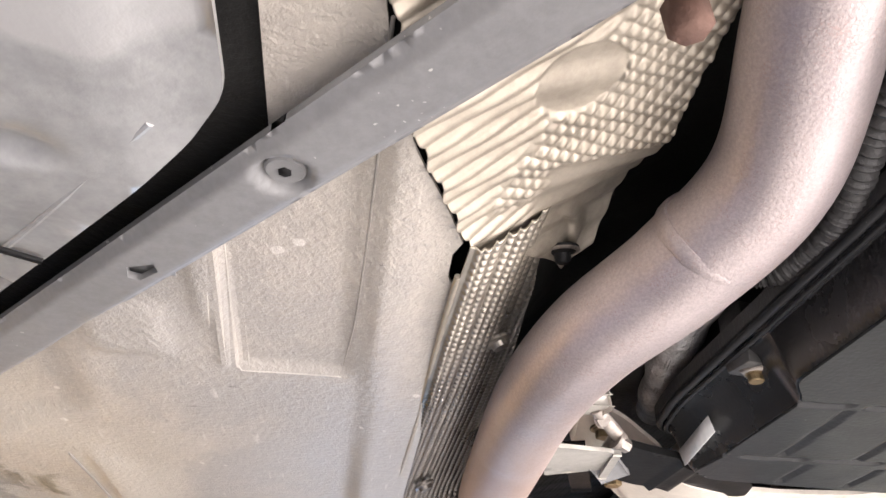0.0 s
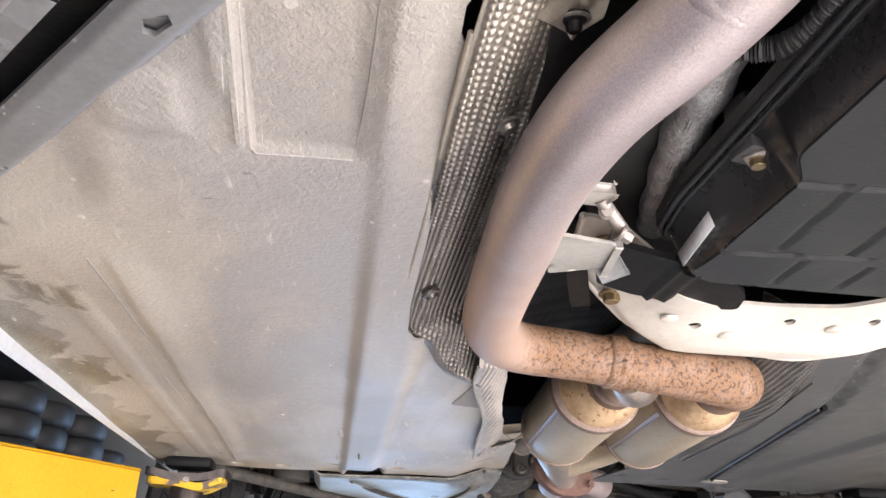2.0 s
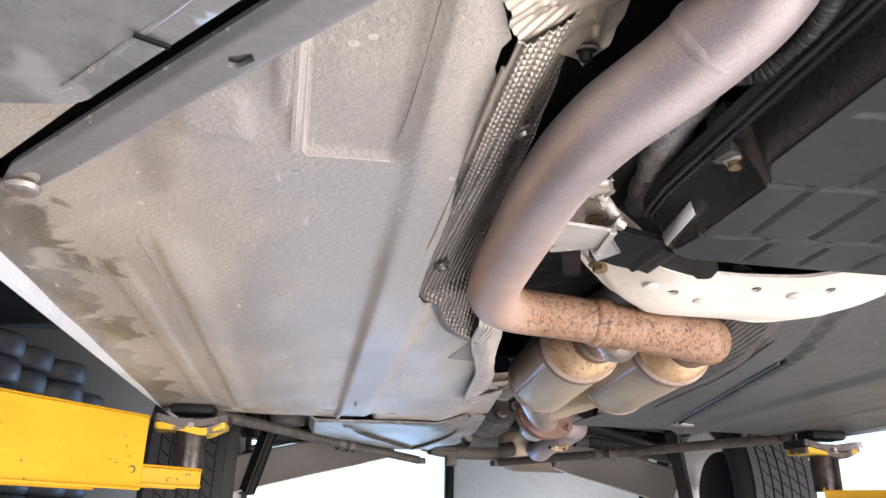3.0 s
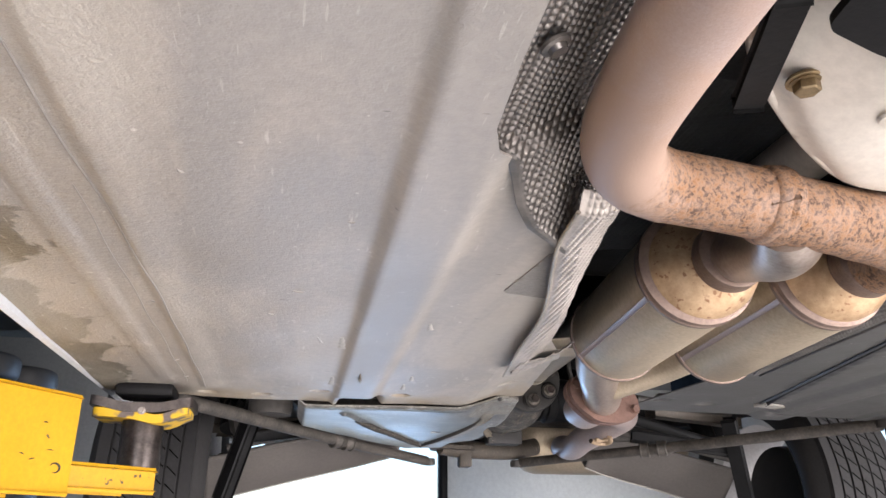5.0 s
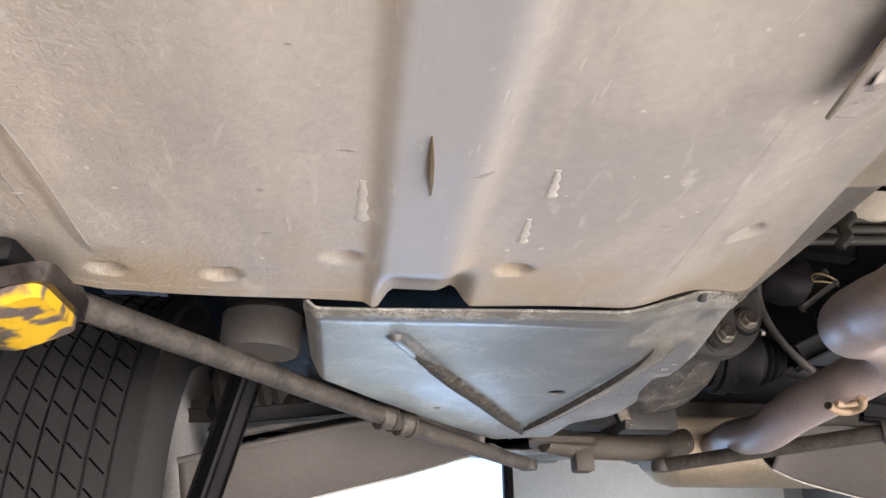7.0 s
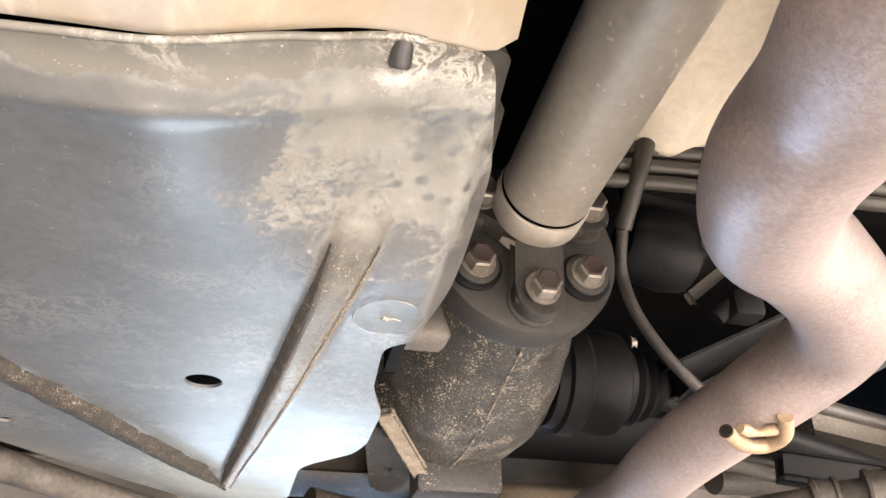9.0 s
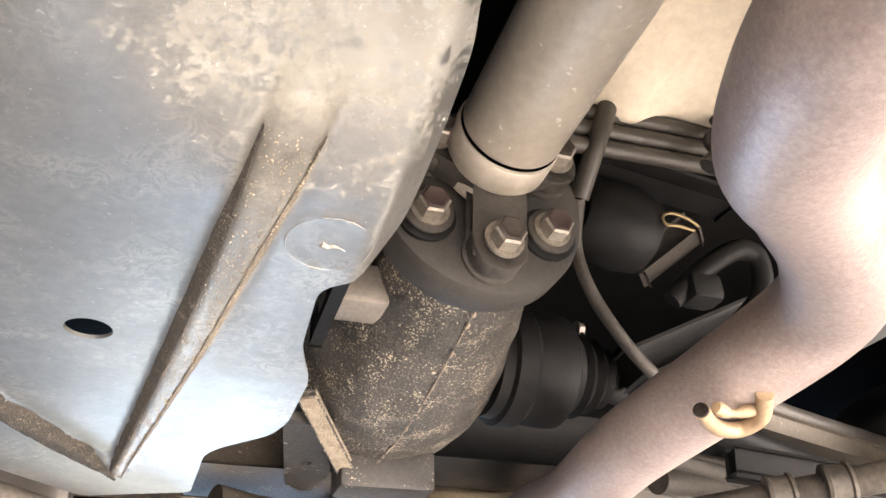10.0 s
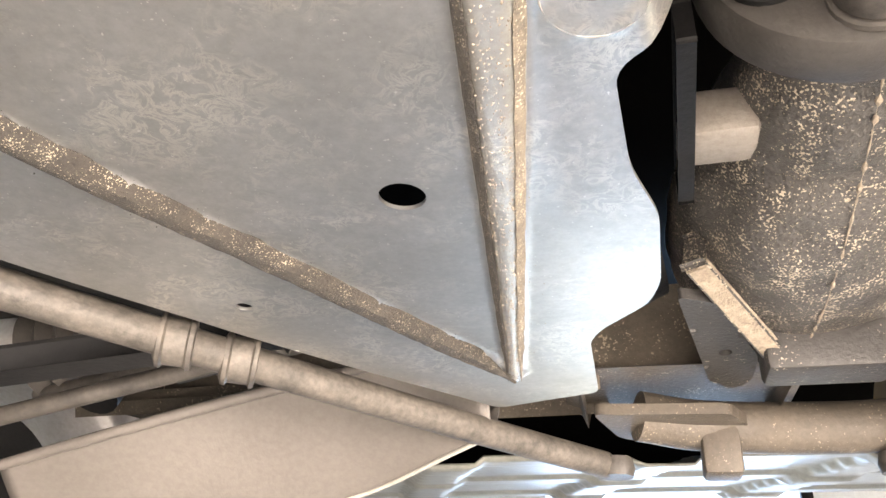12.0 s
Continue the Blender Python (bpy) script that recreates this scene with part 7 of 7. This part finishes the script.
part("cotter_pin", tube([(0.268, 2.230, 1.934), (0.256, 2.228, 1.939), (0.240, 2.228, 1.942), (0.231, 2.230, 1.938), (0.234, 2.231, 1.931), (0.244, 2.229, 1.930), (0.262, 2.230, 1.929)], 0.0015, 10), M_BOLT, act, "brassy cotter pin")
hz = thing("vent_hose", (0.31, 2.25, 1.92), "bent black vent hose", "hose")
part("hose_tube", tube([(0.262, 2.28, 1.885), (0.295, 2.26, 1.915), (0.325, 2.25, 1.932), (0.345, 2.25, 1.925), (0.345, 2.26, 1.89), (0.31, 2.28, 1.85)], 0.010, 16), M_BLACKMET, hz)
part("hose_elbow", block(0.270, 0.305, 2.255, 2.285, 1.878, 1.908, 0.008), M_BLACKMET, hz)
bx = thing("cast_bracket", (0.33, 2.36, 1.88), "black cast bracket behind the tail pipe", "bracket")
part("bracket_arm", rod_box((0.26, 2.36, 1.850), (0.42, 2.34, 1.925), 0.03, 0.03, 0.008), M_BLACKMET, bx)
ra = thing("trailing_link", (0.5, 2.5, 1.80), "pale dusty rear axle arm behind the tail pipe", "suspension arm")
part("arm_bar", tube([(0.34, 2.46, 1.775), (0.48, 2.49, 1.782), (0.70, 2.52, 1.77)], 0.016, 18), M_ROD, ra)
part("arm_bar", tube([(0.40, 2.42, 1.87), (0.52, 2.46, 1.865), (0.72, 2.50, 1.85)], 0.013, 18), M_ROD, ra)
part("arm_bar", rod_box((0.45, 2.44, 1.84), (0.75, 2.52, 1.83), 0.03, 0.025, 0.006), M_SUBFRAME, ra)
beam = thing("floor_beam", (0.0, 1.72, 1.84), "tan pressed floor beam above the outlet pipe", "beam")
part("beam_body", rod_box((-0.14, 1.70, 1.815), (0.16, 1.74, 1.862), 0.07, 0.018, 0.006), M_TANK, beam)
for x, y, z, r in ((-0.082, 1.94, 1.812, 0.017), (-0.070, 1.985, 1.822, 0.016)):
    kn = thing("rubber_plug", (x, y, z), "dark rubber plug behind the floor's rear edge", "plug", "plugs behind the floor")
    part("plug_body", lathe([(0, r * 0.8), (0.006, r), (0.03, r), (0.036, r * 0.7)], (x, y, z - 0.015), (0.2, -0.6, 1), 24), M_RUBBER, kn)


# ---- lift arms under the sills ----
def lift_arm(s):
    a = thing("car_lift", (s * 1.45, 0.7, 0), "yellow painted swing arm of a car lift, chipped and grease-marked", "car lift", "car lift halves")
    tip, root = Vector((s * 0.806, 1.735)), Vector((s * 1.42, 0.74))
    dr = (root - tip).normalized()
    p = lambda d, z: (tip.x + dr.x * d, tip.y + dr.y * d, z)
    L = (root - tip).length
    part("outer_beam", rod_box(p(0.075, 1.640), p(L, 1.640), 0.112, 0.128, 0.005), M_YELLOW, a)
    part("top_strip", rod_box(p(0.42, 1.706), p(L, 1.708), 0.108, 0.012, 0.002), M_YELLOW, a, "chipped yellow wear strip")
    part("tongue", rod_box((s * 0.735, 1.795, 1.600), p(0.07, 1.600), 0.075, 0.028, 0.006), M_YELLOW, a, "flat yellow arm end")
    part("rivet", lathe([(0, 0.009), (0.003, 0.009), (0.004, 0.006)], (tip.x + dr.x * 0.11 - s * 0.036, tip.y + dr.y * 0.11 - 0.026, 1.592), (-s * 0.81, -0.585, 0), 20), M_YELLOW, a)
    side = Vector((-s * 0.851, -0.525)) * 0.0563
    on_face = lambda d, z: (tip.x + dr.x * d + side.x, tip.y + dr.y * d + side.y, z)
    part("scuff", tube([on_face(0.098 + 0.0085 * math.cos(a), 1.607 + 0.0062 * math.sin(a)) for a in np.linspace(0.4, 5.0, 9)], lambda f: 0.0004 + 0.0012 * math.sin(math.pi * f), 8, 4), M_BLACK, a, "curved black scuff")
    for d0, z0, d1, z1 in ((0.116, 1.629, 0.104, 1.6295), (0.132, 1.617, 0.142, 1.6145), (0.150, 1.620, 0.158, 1.622), (0.129, 1.664, 0.121, 1.6645)):
        part("scuff", tube([on_face(d0, z0), on_face((d0 + d1) / 2, (z0 + z1) / 2 + 0.0006), on_face(d1, z1)], lambda f: 0.0002 + 0.0007 * math.sin(math.pi * f), 6, 3), M_BLACK, a, "black scratch")
    part("column", block(s * 1.52 - 0.10, s * 1.52 + 0.10, 0.50, 0.80, 0.0, 3.5, 0.01), M_BLUE, a, "blue steel column")
    part("carriage", block(s * 1.42 - 0.06, s * 1.42 + 0.06, 0.55, 0.85, 1.50, 1.80, 0.01), M_YELLOW, a)
    sp = thing("lift_pad", (s * 0.735, 1.79, 1.60), "steel lift pad with chipped yellow paint on a greasy post", "lift pad", "lift pads")
    part("post", lathe([(0, 0.030), (0.002, 0.032), (0.080, 0.032), (0.088, 0.030)], (s * 0.735, 1.797, 1.612), (0, 0, 1), 36), M_POST, sp)
    corner = lambda g: rounded([(s * 0.735 + x * g, 1.797 + y * g) for x, y in ((-0.078, -0.046), (0.078, -0.046), (0.078, 0.046), (-0.078, 0.046))], 0.012)
    bow = lambda x, z: z + 0.010 * ss(0.02, 0.078, np.abs(x - s * 0.735))
    part("pad_plate", sheet("pad_plate", corner(1.0), lambda x, y: bow(x, 1.703), step=0.01, thick=0.015), M_POST, sp, "brown greasy steel pad")
    part("pad_lip", sheet("pad_lip", corner(0.93), lambda x, y: bow(x, 1.690) - 0.004 * np.sin(x * 60), step=0.008, thick=0.014), M_CHIPPED, sp, "lower lip with chipped yellow paint")
    bolt((s * 0.732, 1.750, 1.705), (0, -1, 0), 0.005, 0.006, M_BOLTGREY, sp)


lift_arm(-1)
lift_arm(1)

# ---- stacks of tyres by the wall ----
def stacked_tyre():
    prof = [(0.0, 0.20), (0.0, 0.255), (0.006, 0.280), (0.020, 0.300), (0.045, 0.313), (0.080, 0.317), (0.130, 0.317), (0.165, 0.313), (0.190, 0.300), (0.204, 0.280), (0.209, 0.255), (0.209, 0.20)]
    o = part("stacked_tyre", lathe(prof, (0, 0, 0), (0, 0, 1), 40, closed=False), M_TYRE)
    return tagged(o, "used black car tyre lying in a tall stack by the wall", "tyre", "stacked tyres")


first = stacked_tyre()
rng = random.Random(3)
first.location = (-3.20, 6.85, 0)
for col_i, (cx, cy) in enumerate(((-3.20, 6.85), (-3.16, 7.5), (-3.03, 8.15), (-2.99, 8.8))):
    for k in range((14, 14, 14, 13)[col_i]):
        if col_i == 0 and k == 0:
            continue
        copy_thing(first, pose(cx + rng.uniform(-0.02, 0.02), cy + rng.uniform(-0.02, 0.02), 0.210 * k, 0, 0, rng.uniform(0, 360)))
